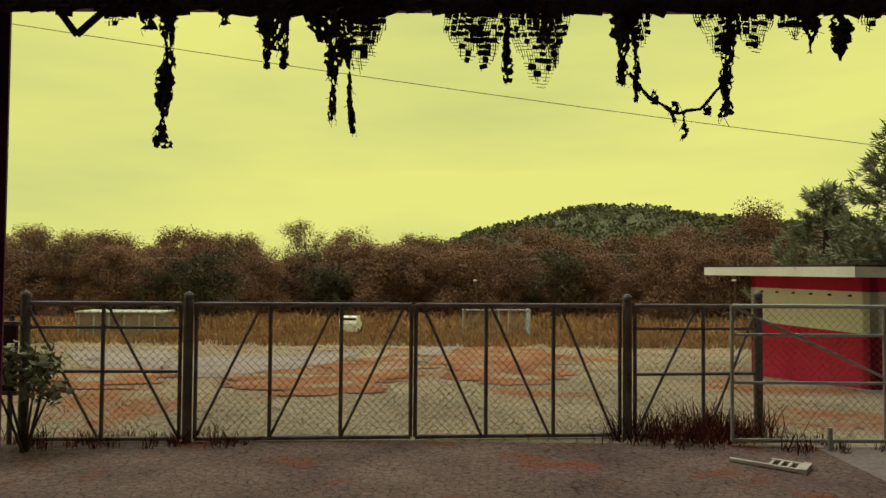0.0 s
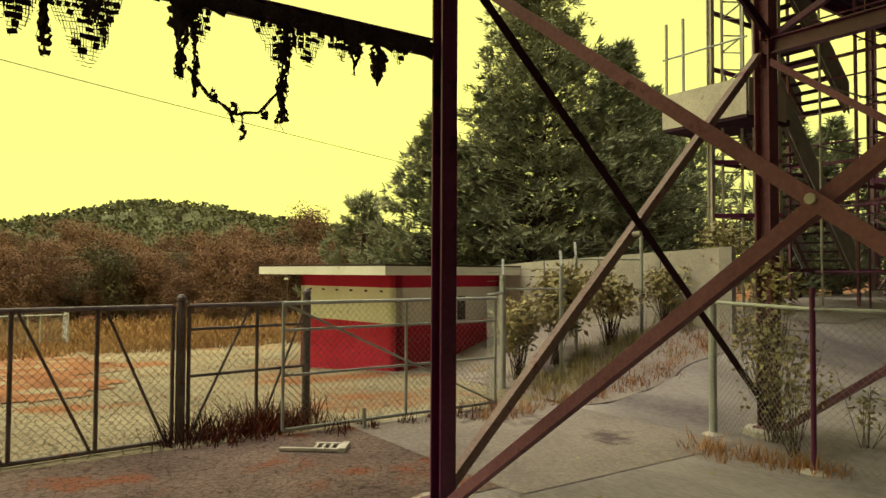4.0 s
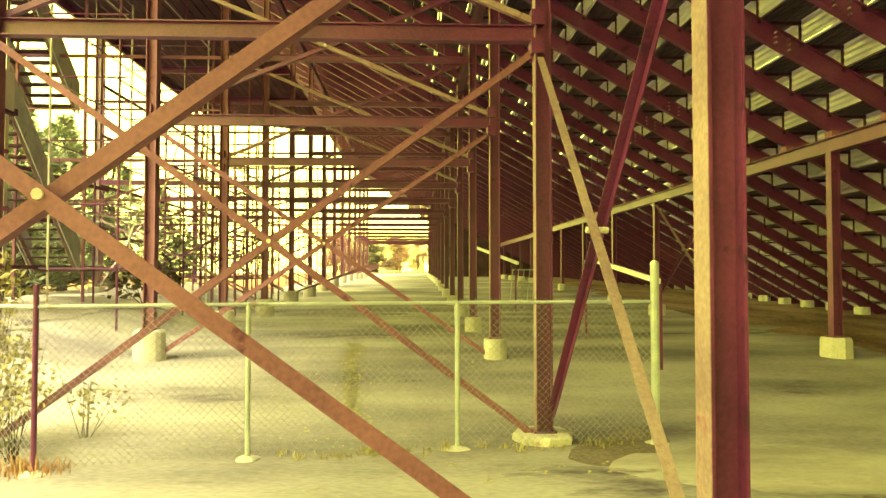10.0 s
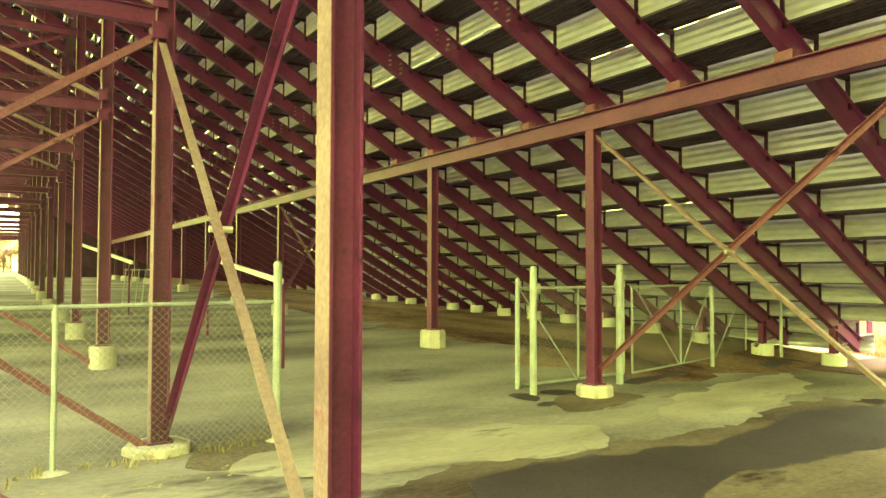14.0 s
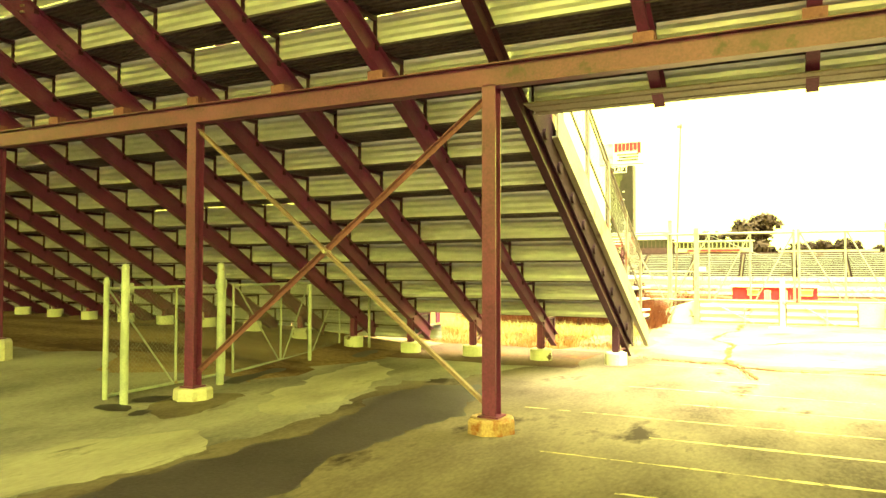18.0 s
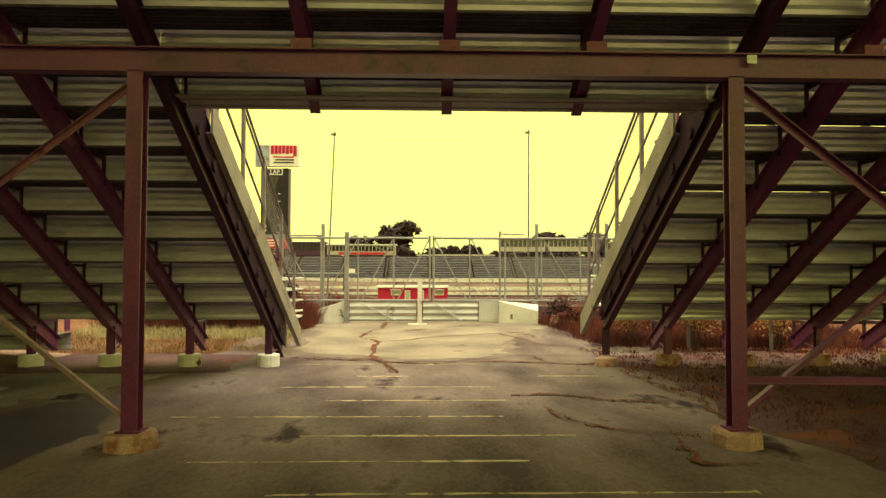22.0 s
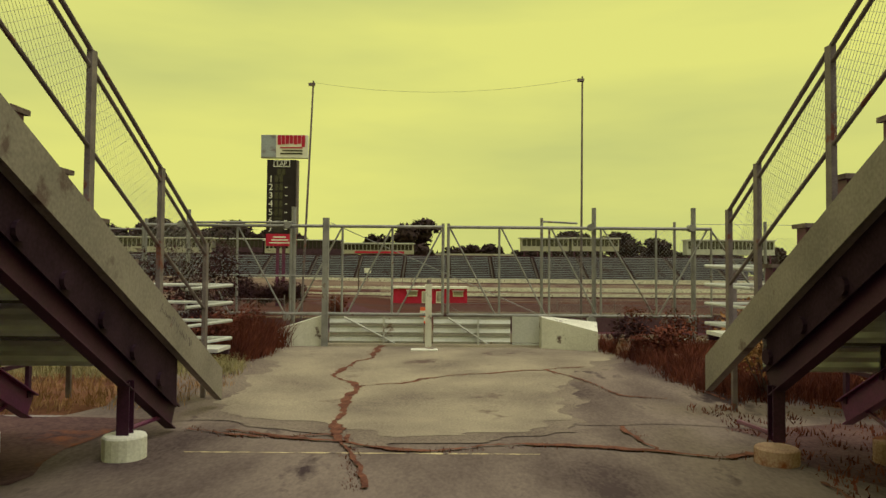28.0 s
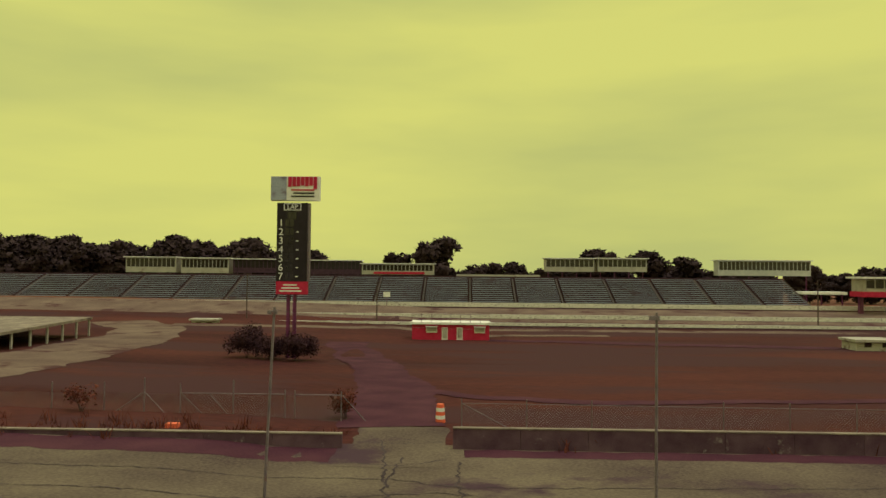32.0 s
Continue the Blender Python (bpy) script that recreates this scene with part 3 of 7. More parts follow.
blob("dusty_patch", [(6.9, -8.6), (7.0, -11.0), (7.9, -13.4), (9.0, -14.6), (8.6, -11.5), (7.8, -9.2)], "pale_dust", "pale dusty patch on the asphalt", 0.02, 0.3)
sheet("pavement_dust", "soil", "brown dusty soil under the low end of the stand", 9.5, 90, -19.1, -10.5, 0.6, 0.02, "ground", 1.5)
# these two sheets are darker than the soil, to deepen the stand's shade
sheet("pavement_dust", "soil_shaded", "littered soil under the low end of the stand, darkened for its shade", 4.3, 9.4, -19.1, -15.4, 0.5, 0.026, "ground", 0.5)
sheet("pavement_soil", "soil_shaded", "dark soil and weeds under the western stand, deepened for its shade", -40, -5.0, -19.1, -5.0, 0.6, 0.022, "ground", 0.9)

blob("weedy_patch", [(-4.4, 14.4), (-4.1, 16.8), (-2.8, 22.5), (-1.5, 27.2), (-0.9, 20), (-1.0, 14.2), (-1.3, 12.6), (-2.4, 12.4), (-3.6, 12.7)], "red_ground", "rust-red moss and weeds over the field pavement", 0.045, 1.1, 0.08)
blob("weedy_patch", [(-0.6, 23.5), (1.2, 33), (3.3, 37.0), (3.8, 25.7), (2.3, 16.1), (0.7, 15.0)], "red_ground", "rust-red moss and weeds over the field pavement", 0.045, 1.1, 0.08)
blob("weedy_patch", [(-9, 13), (-9.5, 16), (-8, 18), (-6.6, 15), (-6.4, 12.6)], "red_ground", "rust-red moss and weeds over the field pavement", 0.045, 1.1, 0.08)
blob("pale_pavement", [(-8.6, 22.0), (-6, 26), (-3.6, 27.6), (-3.4, 22), (-4.0, 18.6), (-4.8, 16.4), (-6.0, 15.8)], "gate_pale", "pale bare slab in the field", 0.04, 0.3)
blob("pale_pavement", [(-14, 26.2), (-10.4, 26.6), (-7.4, 17.6), (-8.2, 16.4)], "gate_pale", "pale bare slab in the field", 0.04, 0.3)
blob("pale_pavement", [(-1.6, 28.5), (0.2, 37), (0.9, 37), (-0.4, 26)], "gate_pale", "pale bare slab in the field", 0.04, 0.3)

# ---- grandstand steel ----
X0, BAY, GAP = 3.63, 5.49, 1.83
YA, YB, YC, YD = -8.95, -1.68, 5.4, -16.7
LEVEL1, LEVEL2 = 5.32, 8.3


def raker_z(y):
    """Height of a raker's centre line."""
    return 1.05 + 0.555 * (y - YD)


def footing(name, x, y, high, r, parent, square=False, seed=0, mat="concrete"):
    g = ground_z(x, y) - 0.04
    b = Build()
    if square:
        rings = [(r * 1.12, 0), (r * 1.1, high * 0.85), (r * 1.0, high)]
        b.lathe((x, y, g), rings, 8, 0.12, seed)
    else:
        b.lathe((x, y, g), [(r, 0), (r, high * 0.93), (r * 0.93, high)], 18, 0.03, seed)
    return part(name, b, mat, parent, "stained concrete footing")


def column(x, y, top, foot=0.2, r=0.34, w=0.2, square=True, group="grandstand columns", seed=0, mat="steel"):
    g = ground_z(x, y)
    t = thing("steel_column", (x, y, g), "rust-red steel H-column on a stained concrete footing", "column", group)
    footing("footing", x, y, foot + 0.04, r, t, square, seed, "concrete_rust" if y == YA and abs(x) < 5 else "concrete")
    b = Build().ibeam((x, y, g + foot), (x, y, top), w, w, (0, 1, 0), 0.018, 0.014)
    part("shaft", b, mat, t)
    # thin pale plate that paints the yard's skylight on this flange
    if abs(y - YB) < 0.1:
        part("flange_face", Build().box(x - w / 2, y + w / 2 + 0.001, g + foot + 0.03, x + w / 2, y + w / 2 + 0.005, top), "steel_light", t, "flange face towards the yard, its skylight painted in as a pale tone")
    b = Build().box(x - 0.15, y - 0.15, g + foot, x + 0.15, y + 0.15, g + foot + 0.025)
    part("base_plate", b, mat, t)
    if abs(y - YB) < 0.1 or abs(y - YC) < 0.1:
        b = Build()
        for z in (LEVEL1 - 0.28, LEVEL1 + 0.1):
            if z < top:
                b.box(x - 0.13, y - 0.012, z, x + 0.13, y + 0.16 if y < 0 else y + 0.012, z + 0.2)
        if b.v:
            part("gusset", b, mat, t)
    return t


def brace(p, q, w=0.1, mat="steel_light", label="diagonal angle-iron brace"):
    b = Build().angle(p, q, w)
    o = single("brace", b, mat, label, "brace", "diagonal braces")
    return o


def x_brace(p0, p1, q0, q1, w=0.1, mats=("steel_light", "steel")):
    """Two crossing angles from p0 to q1 and from p1 to q0, one behind the other, joined by a bolt plate."""
    t = thing("cross_brace", p0, "pair of crossing rust-red angle braces bolted together", "brace", "cross braces")
    p0, p1, q0, q1 = (Vector(v) for v in (p0, p1, q0, q1))
    n = (q1 - p0).cross(q0 - p1).normalized() * w * 0.52
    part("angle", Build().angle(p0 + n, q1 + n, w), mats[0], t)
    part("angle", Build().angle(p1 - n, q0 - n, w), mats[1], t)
    c = (p0 + q1) / 2
    b = Build().tube(c - n * 2.1, c + n * 2.3, 0.03, 8)
    part("bolt", b, "concrete", t)


def beam(p, q, w, h, label="horizontal rust-red steel beam", mat="steel", group="beams"):
    return single("steel_beam", Build().ibeam(p, q, w, h), mat, label, "beam", group)


def build_frames(side, xs):
    for k, x in enumerate(xs):
        column(x, YA, 4.76, 0.22 if k < 2 else 0.42, 0.3, 0.2, True, "front columns", k * 3 + 1, "steel")
        if side < 0 and k == 0:
            column(-3.62, YC, 13.0, 0.2, 0.3, 0.22, True, "rear columns", 91)
            continue
        if side < 0:
            continue
        column(x, YB if k else YB + 0.07, raker_z(YB) - 0.3, 0.12 if k < 2 else 0.42, 0.36 if k < 2 else 0.24, 0.21 if k else 0.195, k < 2, "middle columns", k * 3 + 2)
        # rear columns after the first: paler colour stands for the light on them
        column(x if k else x + 0.07, YC if k else YC - 0.04, raker_z(YC) - 0.3, 0.1 if k < 2 else 0.62, 0.32, 0.22 if k else 0.17, k < 2, "rear columns", k * 3 + 3, "steel" if k < 1 else "steel_mid")
        beam((x, YB, LEVEL1), (x, YC, LEVEL1), 0.14, 0.22)
        beam((x, YB, LEVEL2), (x, YC, LEVEL2), 0.14, 0.2)
        g = ground_z(x, 2) + 0.06
        if k < 5:
            if k < 3:
                x_brace((x, YB + 0.1, g), (x, YB + 0.1, LEVEL1 - 0.22), (x, YC - 0.1, g), (x, YC - 0.1, LEVEL1 - 0.22), 0.09, ("steel_mid", "steel_mid"))
            x_brace((x, YB + 0.1, LEVEL1 + 0.15), (x, YB + 0.1, LEVEL2), (x, YC - 0.1, LEVEL1 + 0.15), (x, YC - 0.1, LEVEL2), 0.08)


EAST = [X0 + BAY * k for k in range(15)]
WEST = [-4.03 - BAY * k for k in range(8)]
build_frames(1, EAST)
build_frames(-1, WEST)
beam((WEST[0] - 0.1, YA, 0.84), (WEST[1] + 0.1, YA, 0.8), 0.06, 0.1, "low rust-red bar between two front columns")
single("paper_tag", Build().box(-4.3, YA + 0.104, 4.92, -4.17, YA + 0.11, 5.03), "white", "torn pale paper tag stuck on the girder", "tag")
# long beams on the front columns
beam((WEST[-1], YA, 4.9), (EAST[-1], YA, 4.9), 0.2, 0.32, "long rust-red girder carried by the front columns")
beam((X0, YB, raker_z(YB) - 0.45), (EAST[-1], YB, raker_z(YB) - 0.45), 0.2, 0.3, "long girder under the deck")
beam((X0, YC, raker_z(YC) - 0.45), (EAST[-1], YC, raker_z(YC) - 0.45), 0.2, 0.3, "long girder under the deck")
# cross braces along the rows of columns
x_brace((EAST[0] + 0.1, YA, 0.4), (EAST[0] + 0.1, YA, 4.6), (EAST[1] - 0.1, YA, 0.5), (EAST[1] - 0.1, YA, 4.6), 0.08, ("steel_light", "steel_mid"))
x_brace((EAST[3] + 0.1, YA, 1.2), (EAST[3] + 0.1, YA, 4.6), (EAST[4] - 0.1, YA, 1.3), (EAST[4] - 0.1, YA, 4.6), 0.1)
x_brace((WEST[1] + 0.1, YA, 0.4), (WEST[1] + 0.1, YA, 4.6), (WEST[0] - 0.1, YA, 0.4), (WEST[0] - 0.1, YA, 4.6), 0.1, ("steel", "steel"))
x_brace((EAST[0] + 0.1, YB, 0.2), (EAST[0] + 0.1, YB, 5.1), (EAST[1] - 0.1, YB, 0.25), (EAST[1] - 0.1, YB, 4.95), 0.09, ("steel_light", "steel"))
# the near-black angles here have their unlit sides painted in
x_brace((EAST[0] + 0.1, YC, 0.1), (EAST[0] + 0.1, YC, 5.2), (EAST[1] - 0.1, YC, 0.3), (EAST[1] - 0.1, YC, 5.2), 0.1, ("steel_light", "steel_shaded"))

x_brace((EAST[0] + 0.1, YC, 5.4), (EAST[0] + 0.1, YC, 8.8), (EAST[1] - 0.1, YC, 5.45), (EAST[1] - 0.1, YC, 8.8), 0.13, ("steel_shaded", "steel_shaded"))

# ---- rakers, deck and portal ----
RISE, TREAD, YFIRST = 0.45, 0.81, -18.6
ROWS_N = 33
PORTAL_ROW = 10


def raker(x, y0, y1, group="rakers", foot=True):
    t = thing("raker", (x, y0, ground_z(x, y0)), "sloping rust-red steel raker under the seating", "beam", group)
    p, q = Vector((x, y0, raker_z(y0))), Vector((x, y1, raker_z(y1)))
    part("sloping_beam", Build().ibeam(p, q, 0.15, 0.34), "steel", t)
    if foot:
        g = ground_z(x, YD)
        part("post", Build().ibeam((x, YD, g + 0.28), (x, YD, raker_z(YD) - 0.1), 0.15, 0.15, (0, 1, 0)), "steel", t)
        footing("footing", x, YD, 0.34, 0.27, t, False, int(x * 7) & 63, "white_conc" if x > 0 else "concrete_rust")
        part("kicker", Build().tube((x, YD + 0.05, g + 0.35), (x, y0 + 0.5, raker_z(y0 + 0.5) - 0.15), 0.03, 6), "steel", t)
    b = Build()
    for k in range(ROWS_N):
        y = YFIRST + TREAD * k
        if y0 - 0.2 <= y <= y1:
            b.bar((x, y, raker_z(y) + 0.1), (x, y, raker_z(y) + 0.62), 0.055, 0.07, (0, 1, 0))
            b.bar((x, y - 0.02, raker_z(y) + 0.565), (x, y + 0.6, raker_z(y) + 0.565), 0.055, 0.06)
    tagged(part("row_bracket", b, "steel_shaded", t), kind="stuff")
    if y0 < YA:
        part("clip", Build().box(x - 0.13, YA - 0.09, 5.064, x + 0.13, YA + 0.09, 5.19), "steel_mid", t)
    b = Build()
    for y in (-7.0, -6.75, -1.0, -0.75):
        for d in (-0.1, 0.0, 0.1):
            b.box(x - 0.09, y - 0.015, raker_z(y) + d - 0.015, x + 0.09, y + 0.015, raker_z(y) + d + 0.015)
    tagged(part("splice_bolts", b, "steel_light", t), kind="stuff")
    return t


def deck_z(k):
    return raker_z(YFIRST + TREAD * k) + 0.28


def riser_build(x0, x1, k, gap=0.012, drop=0.0):
    """A ribbed upright sheet behind row k, as wide as one bay, with a shallow rib every few centimetres."""
    y, z = YFIRST + TREAD * k, deck_z(k)
    pts, n = [], 7
    for j in range(n + 1):
        d = 0.014 if j % 2 else 0.0
        pts.append((y + d, z - 0.085 + (RISE - 0.01 - drop) * j / n))
    b = Build()
    b.v = [(x, py, pz) for x in (x0 + gap, x1 - gap) for py, pz in pts]
    m = n + 1
    b.f = [(j, j + 1, m + j + 1, m + j) for j in range(n)]
    return b


TREADS = ((0.03, 0.285), (0.29, 0.545), (0.55, 0.806))


def plank_build(x0, x1, k, a, c, ribs=True, gap=0.01):
    """One foot board of row k: a hollow aluminium plank with three ribs beneath."""
    y, z = YFIRST + TREAD * k, deck_z(k) + RISE - 0.07
    o = [(y + a, z), (y + a, z - 0.022)]
    if ribs:
        o = [(y + a, z)]
        for i in range(3):
            q = y + a + (c - a - 0.02) * i / 2
            o += [(q, z - 0.022)] if i else []
            o += [(q, z - 0.05), (q + 0.02, z - 0.05)]
            o += [(q + 0.02, z - 0.022)] if i < 2 else []
        o += [(y + c, z)]
    else:
        o += [(y + c, z - 0.022), (y + c, z)]
    n = len(o)
    b = Build().add([(x, u, v) for x in (x0 + gap, x1 - gap) for u, v in o], [tuple(range(n))[::-1], tuple(range(n, 2 * n))] + [(i, (i + 1) % n, n + (i + 1) % n, n + i) for i in range(n)])
    return b


def seat_build(x0, x1, k, gap=0.02):
    """The seat board of row k, its back board and its legs."""
    y, z = YFIRST + TREAD * k - 0.05, deck_z(k) + 1.28
    b = Build().box(x0 + gap, y, z - 0.05, x1 - gap, y + 0.3, z)
    c = Build()
    for i in range(4):
        x = x0 + 0.08 + (x1 - x0 - 0.16) * i / 3
        c.box(x - 0.025, y + 0.05, z - 0.86, x + 0.025, y + 0.26, z - 0.05)
    return b, c


def deck(name, xs, near, rows, label, lower=()):
    """One section of seating: the bays nearest the portal board by board, the rest joined."""
    t = thing(name, (xs[0], YFIRST, ground_z(xs[0], YFIRST)), label, "grandstand")
    rnd = random.Random(int(xs[0] * 10))
    rest = {n: Build() for n in ("riser_panel", "foot_board", "seat_board", "seat_leg")}
    for j in range(len(xs) - 1):
        x0, x1 = min(xs[j], xs[j + 1]), max(xs[j], xs[j + 1])
        for k in [*(lower if j else ()), *rows]:
            r = riser_build(x0, x1, k, 0.012, rnd.choice((0.0, 0.0, 0.0, 0.0, 0.0, 0.0, 0.0, 0.0, 0.03)))
            if j < near and k < 24:
                part("riser_panel", r, "deck", t)
            else:
                rest["riser_panel"].add(r.v, r.f)
            for a, c in TREADS:
                if c > 0.8 and rnd.random() < 0.14:
                    c -= rnd.uniform(0.02, 0.045)
                d = plank_build(x0, x1, k, a, c, j < 4)
                if j < near and k < 24:
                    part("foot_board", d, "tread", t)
                else:
                    rest["foot_board"].add(d.v, d.f)
            s, leg = seat_build(x0, x1, k)
            if j < near and k < 12:
                part("seat_board", s, "seat_wood", t)
                rest["seat_leg"].add(leg.v, leg.f)
            elif j < 4:
                rest["seat_board"].add(s.v, s.f)
                rest["seat_leg"].add(leg.v, leg.f)
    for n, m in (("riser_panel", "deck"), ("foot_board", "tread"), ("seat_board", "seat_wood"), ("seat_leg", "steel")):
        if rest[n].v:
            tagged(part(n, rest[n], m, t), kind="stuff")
    return t


E_EDGE, W_EDGE = 3.45, -4.12
deck("grandstand_seating", [E_EDGE + 0.17] + EAST[1:], 2, range(2, ROWS_N), "ribbed metal seating tiers of the grandstand seen from below", (0, 1))
deck("grandstand_seating", [W_EDGE - 0.2] + WEST[1:], 1, range(2, ROWS_N), "ribbed metal seating tiers of the grandstand seen from below")
deck("portal_seating", [W_EDGE - 0.222, (W_EDGE + E_EDGE) / 2, E_EDGE + 0.192], 2, range(PORTAL_ROW, ROWS_N), "ribbed metal seating tiers bridging the portal")
far_end = thing("grandstand_seating", (EAST[-1], YFIRST, ground_z(EAST[-1], YFIRST)), "far end of the ribbed metal seating tiers, row ends fitted to the camera's view", "grandstand")
rest = {n: Build() for n in ("riser_panel", "foot_board")}
for k in range(ROWS_N):
    # row ends set so the outline fits the camera's view
    x1 = min(108.0, EAST[-1] + 0.6 + 2.15 * max(0.0, 8.6 - YFIRST - TREAD * k))
    r = riser_build(EAST[-1], x1, k)
    rest["riser_panel"].add(r.v, r.f)
    for a, c in TREADS:
        d = plank_build(EAST[-1], x1, k, a, c, False)
        rest["foot_board"].add(d.v, d.f)
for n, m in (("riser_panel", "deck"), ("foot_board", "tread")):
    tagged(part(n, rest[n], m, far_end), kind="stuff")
for k in range(1, 42):
    raker(X0 + GAP * k, -17.85, 7.2)
for k in range(1, 20):
    raker(-4.03 - GAP * k, -17.85, 7.2)
for k in range(1, 4):
    raker(W_EDGE + (E_EDGE - W_EDGE) * k / 4, -10.2, 7.2, "portal rakers", False)


soffit = thing("portal_soffit", (0, -9.8, 4.64), "dark ribbed boards closing the lintel of the portal from below", "soffit")
for k in range(4):
    part("board", Build().box(W_EDGE + 0.02, -10.43 + 0.19 * k, 4.635 + 0.012 * (k % 2), E_EDGE - 0.02, -10.26 + 0.19 * k, 4.67), "edge_plate", soffit)


def portal_side(x, s, y0, z0, y1, z1, ys):
    """The edge plate at the portal's side, rising from (y0, z0) to (y1, z1), with its hand rail and wire mesh. s: towards the opening."""
    t = thing("portal_stringer", (x, y0, ground_z(x, y0)), "faded sloping edge plate with a pipe hand rail and wire mesh", "railing", "portal stringers")
    slope = (z1 - z0) / (y1 - y0)

    def top(y):
        return z0 + slope * (y - y0)
    b = Build()
    for xa, xb, lo, hi in ((x - 0.02, x + 0.02, -0.52, 0.0), (min(x, x - s * 0.09), max(x, x - s * 0.09), -0.52, -0.495), (min(x, x - s * 0.09), max(x, x - s * 0.09), -0.025, 0.003)):
        b.add([(a, y, top(y) + h) for y in (y0, y1) for a, h in ((xa, lo), (xb, lo), (xb, hi), (xa, hi))], [(3, 2, 1, 0), (4, 5, 6, 7), (0, 1, 5, 4), (1, 2, 6, 5), (2, 3, 7, 6), (3, 0, 4, 7)])
    part("edge_plate", b, "edge_plate", t, "faded edge plate")
    # sheet added between the edge plate and the raker, near-black for the gap's shade, with a bracket at each row
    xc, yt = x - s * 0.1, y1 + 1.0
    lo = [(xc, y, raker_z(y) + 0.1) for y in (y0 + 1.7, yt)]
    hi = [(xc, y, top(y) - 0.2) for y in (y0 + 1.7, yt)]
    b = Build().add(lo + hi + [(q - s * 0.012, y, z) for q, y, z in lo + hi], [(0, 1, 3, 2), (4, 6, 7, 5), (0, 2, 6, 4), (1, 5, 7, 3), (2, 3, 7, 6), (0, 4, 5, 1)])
    part("closing_sheet", b, "gap_shade", t)
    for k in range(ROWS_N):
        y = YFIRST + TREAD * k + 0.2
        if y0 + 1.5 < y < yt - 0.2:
            part("bracket", Build().tube((xc + 0.003 * s, y + 0.1, raker_z(y) + 0.3), (xc + 0.05 * s, y + 0.1, raker_z(y) + 0.3), 0.1, 10), "gap_shade", t)
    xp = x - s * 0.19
    # beam and post darkened in colour for the shade below the edge plate
    part("sloping_beam", Build().ibeam((xp, y0 + 1.6, raker_z(y0 + 1.6)), (xp, 7.2, raker_z(7.2)), 0.15, 0.34), "steel_shaded", t)
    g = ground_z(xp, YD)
    part("post", Build().ibeam((xp, YD, g + 0.28), (xp, YD, raker_z(YD) - 0.1), 0.15, 0.15, (0, 1, 0)), "steel_shaded", t)
    footing("footing", xp, YD, 0.34 if s < 0 else 0.25, 0.26, t, False, 5 if s > 0 else 9, "white_conc" if s < 0 else "concrete_rust")
    part("kicker", Build().tube((xp, YD - 0.05, g + 0.35), (xp, -17.8, raker_z(-17.8) - 0.15), 0.03, 6), "steel", t)
    xr = x - s * 0.05
    for y in ys:
        part("rail_post", Build().bar((xr, y, top(y) - 0.1), (xr, y, top(y) + 1.7), 0.06, 0.11, (0, 1, 0)), "galv_dark", t)
    a, c = ys[0] - 0.02, ys[-1] + 0.05
    for h, r in ((1.68, 0.028), (1.5, 0.024), (0.65, 0.024)):
        part("hand_rail", Build().tube((xr, a, top(a) + h), (xr, c, top(c) + h), r, 8), "galv_dark", t)
    b = Build()
    k = a
    while k < c:
        for d in (1, -1):
            h0, h1 = (0.65, 1.5) if d > 0 else (1.5, 0.65)
            e = k + 0.85
            if e <= c:
                b.bar((xr, k, top(k) + h0), (xr, e, top(e) + h1), 0.0025, 0.0025)
        k += 0.1
    tagged(part("wire_mesh", b, "wire", t), kind="stuff")
    return t


portal_side(E_EDGE - 0.02, -1, -19.83, 0.68, -11.4, 4.98, [-19.1, -17.3, -15.4, -13.6, -11.8])
portal_side(W_EDGE - 0.06, 1, -18.46, 1.12, -11.5, 5.05, [-17.75, -16.86, -15.17, -13.4, -11.8])
# dark scrawl left on the eastern edge plate, as plain strokes
scrawl = thing("scrawl", (3.4, -18.4, 0.9), "faded dark scrawl of unreadable strokes on the edge plate", "marking")
rnd = random.Random(12)
for k in range(16):
    y = -17.2 - 0.075 * k - rnd.uniform(0, 0.03)
    z = 0.68 + (4.3 / 8.43) * (y + 19.83) - 0.2 + rnd.uniform(-0.03, 0.03)
    h, lean = rnd.uniform(0.02, 0.075), rnd.uniform(-0.06, 0.06)
    part("stroke", Build().bar((E_EDGE - 0.0425, y - lean, z - h), (E_EDGE - 0.0425, y + lean, z + h), 0.012, 0.004, (1, 0, 0)), "galv_dark", scrawl)

# ---- gates and fences ----
def pipe_leaf(t, p, q, z0, z1, posts, diag, r=0.026, mat="galv_dark", mid=None, mesh=0.07):
    """A pipe-framed gate leaf from p to q with uprights at the fractions given and a diagonal in each field."""
    p, q = Vector((*p, 0)), Vector((*q, 0))

    def at(f, z):
        v = p.lerp(q, f)
        return (v.x, v.y, z)
    part("top_rail", Build().tube(at(0, z1), at(1, z1), r * 1.1), mat, t)
    part("bottom_rail", Build().tube(at(0, z0), at(1, z0), r * 1.1), mat, t)
    for f in posts:
        part("upright", Build().tube(at(f, z0), at(f, z1), r), mat, t)
    for f0, f1, up in diag:
        part("diagonal", Build().tube(at(f0, z0 if up else z1), at(f1, z1 if up else z0), r * 0.7), mat, t)
    if mid:
        for m in mid:
            part("middle_rail", Build().tube(at(0, m), at(1, m), r * 0.8), mat, t)
    b = chain_link(Build(), (p.x, p.y), (q.x, q.y), z0, z1, mesh)
    tagged(part("chain_link", b, "wire", t), kind="stuff")


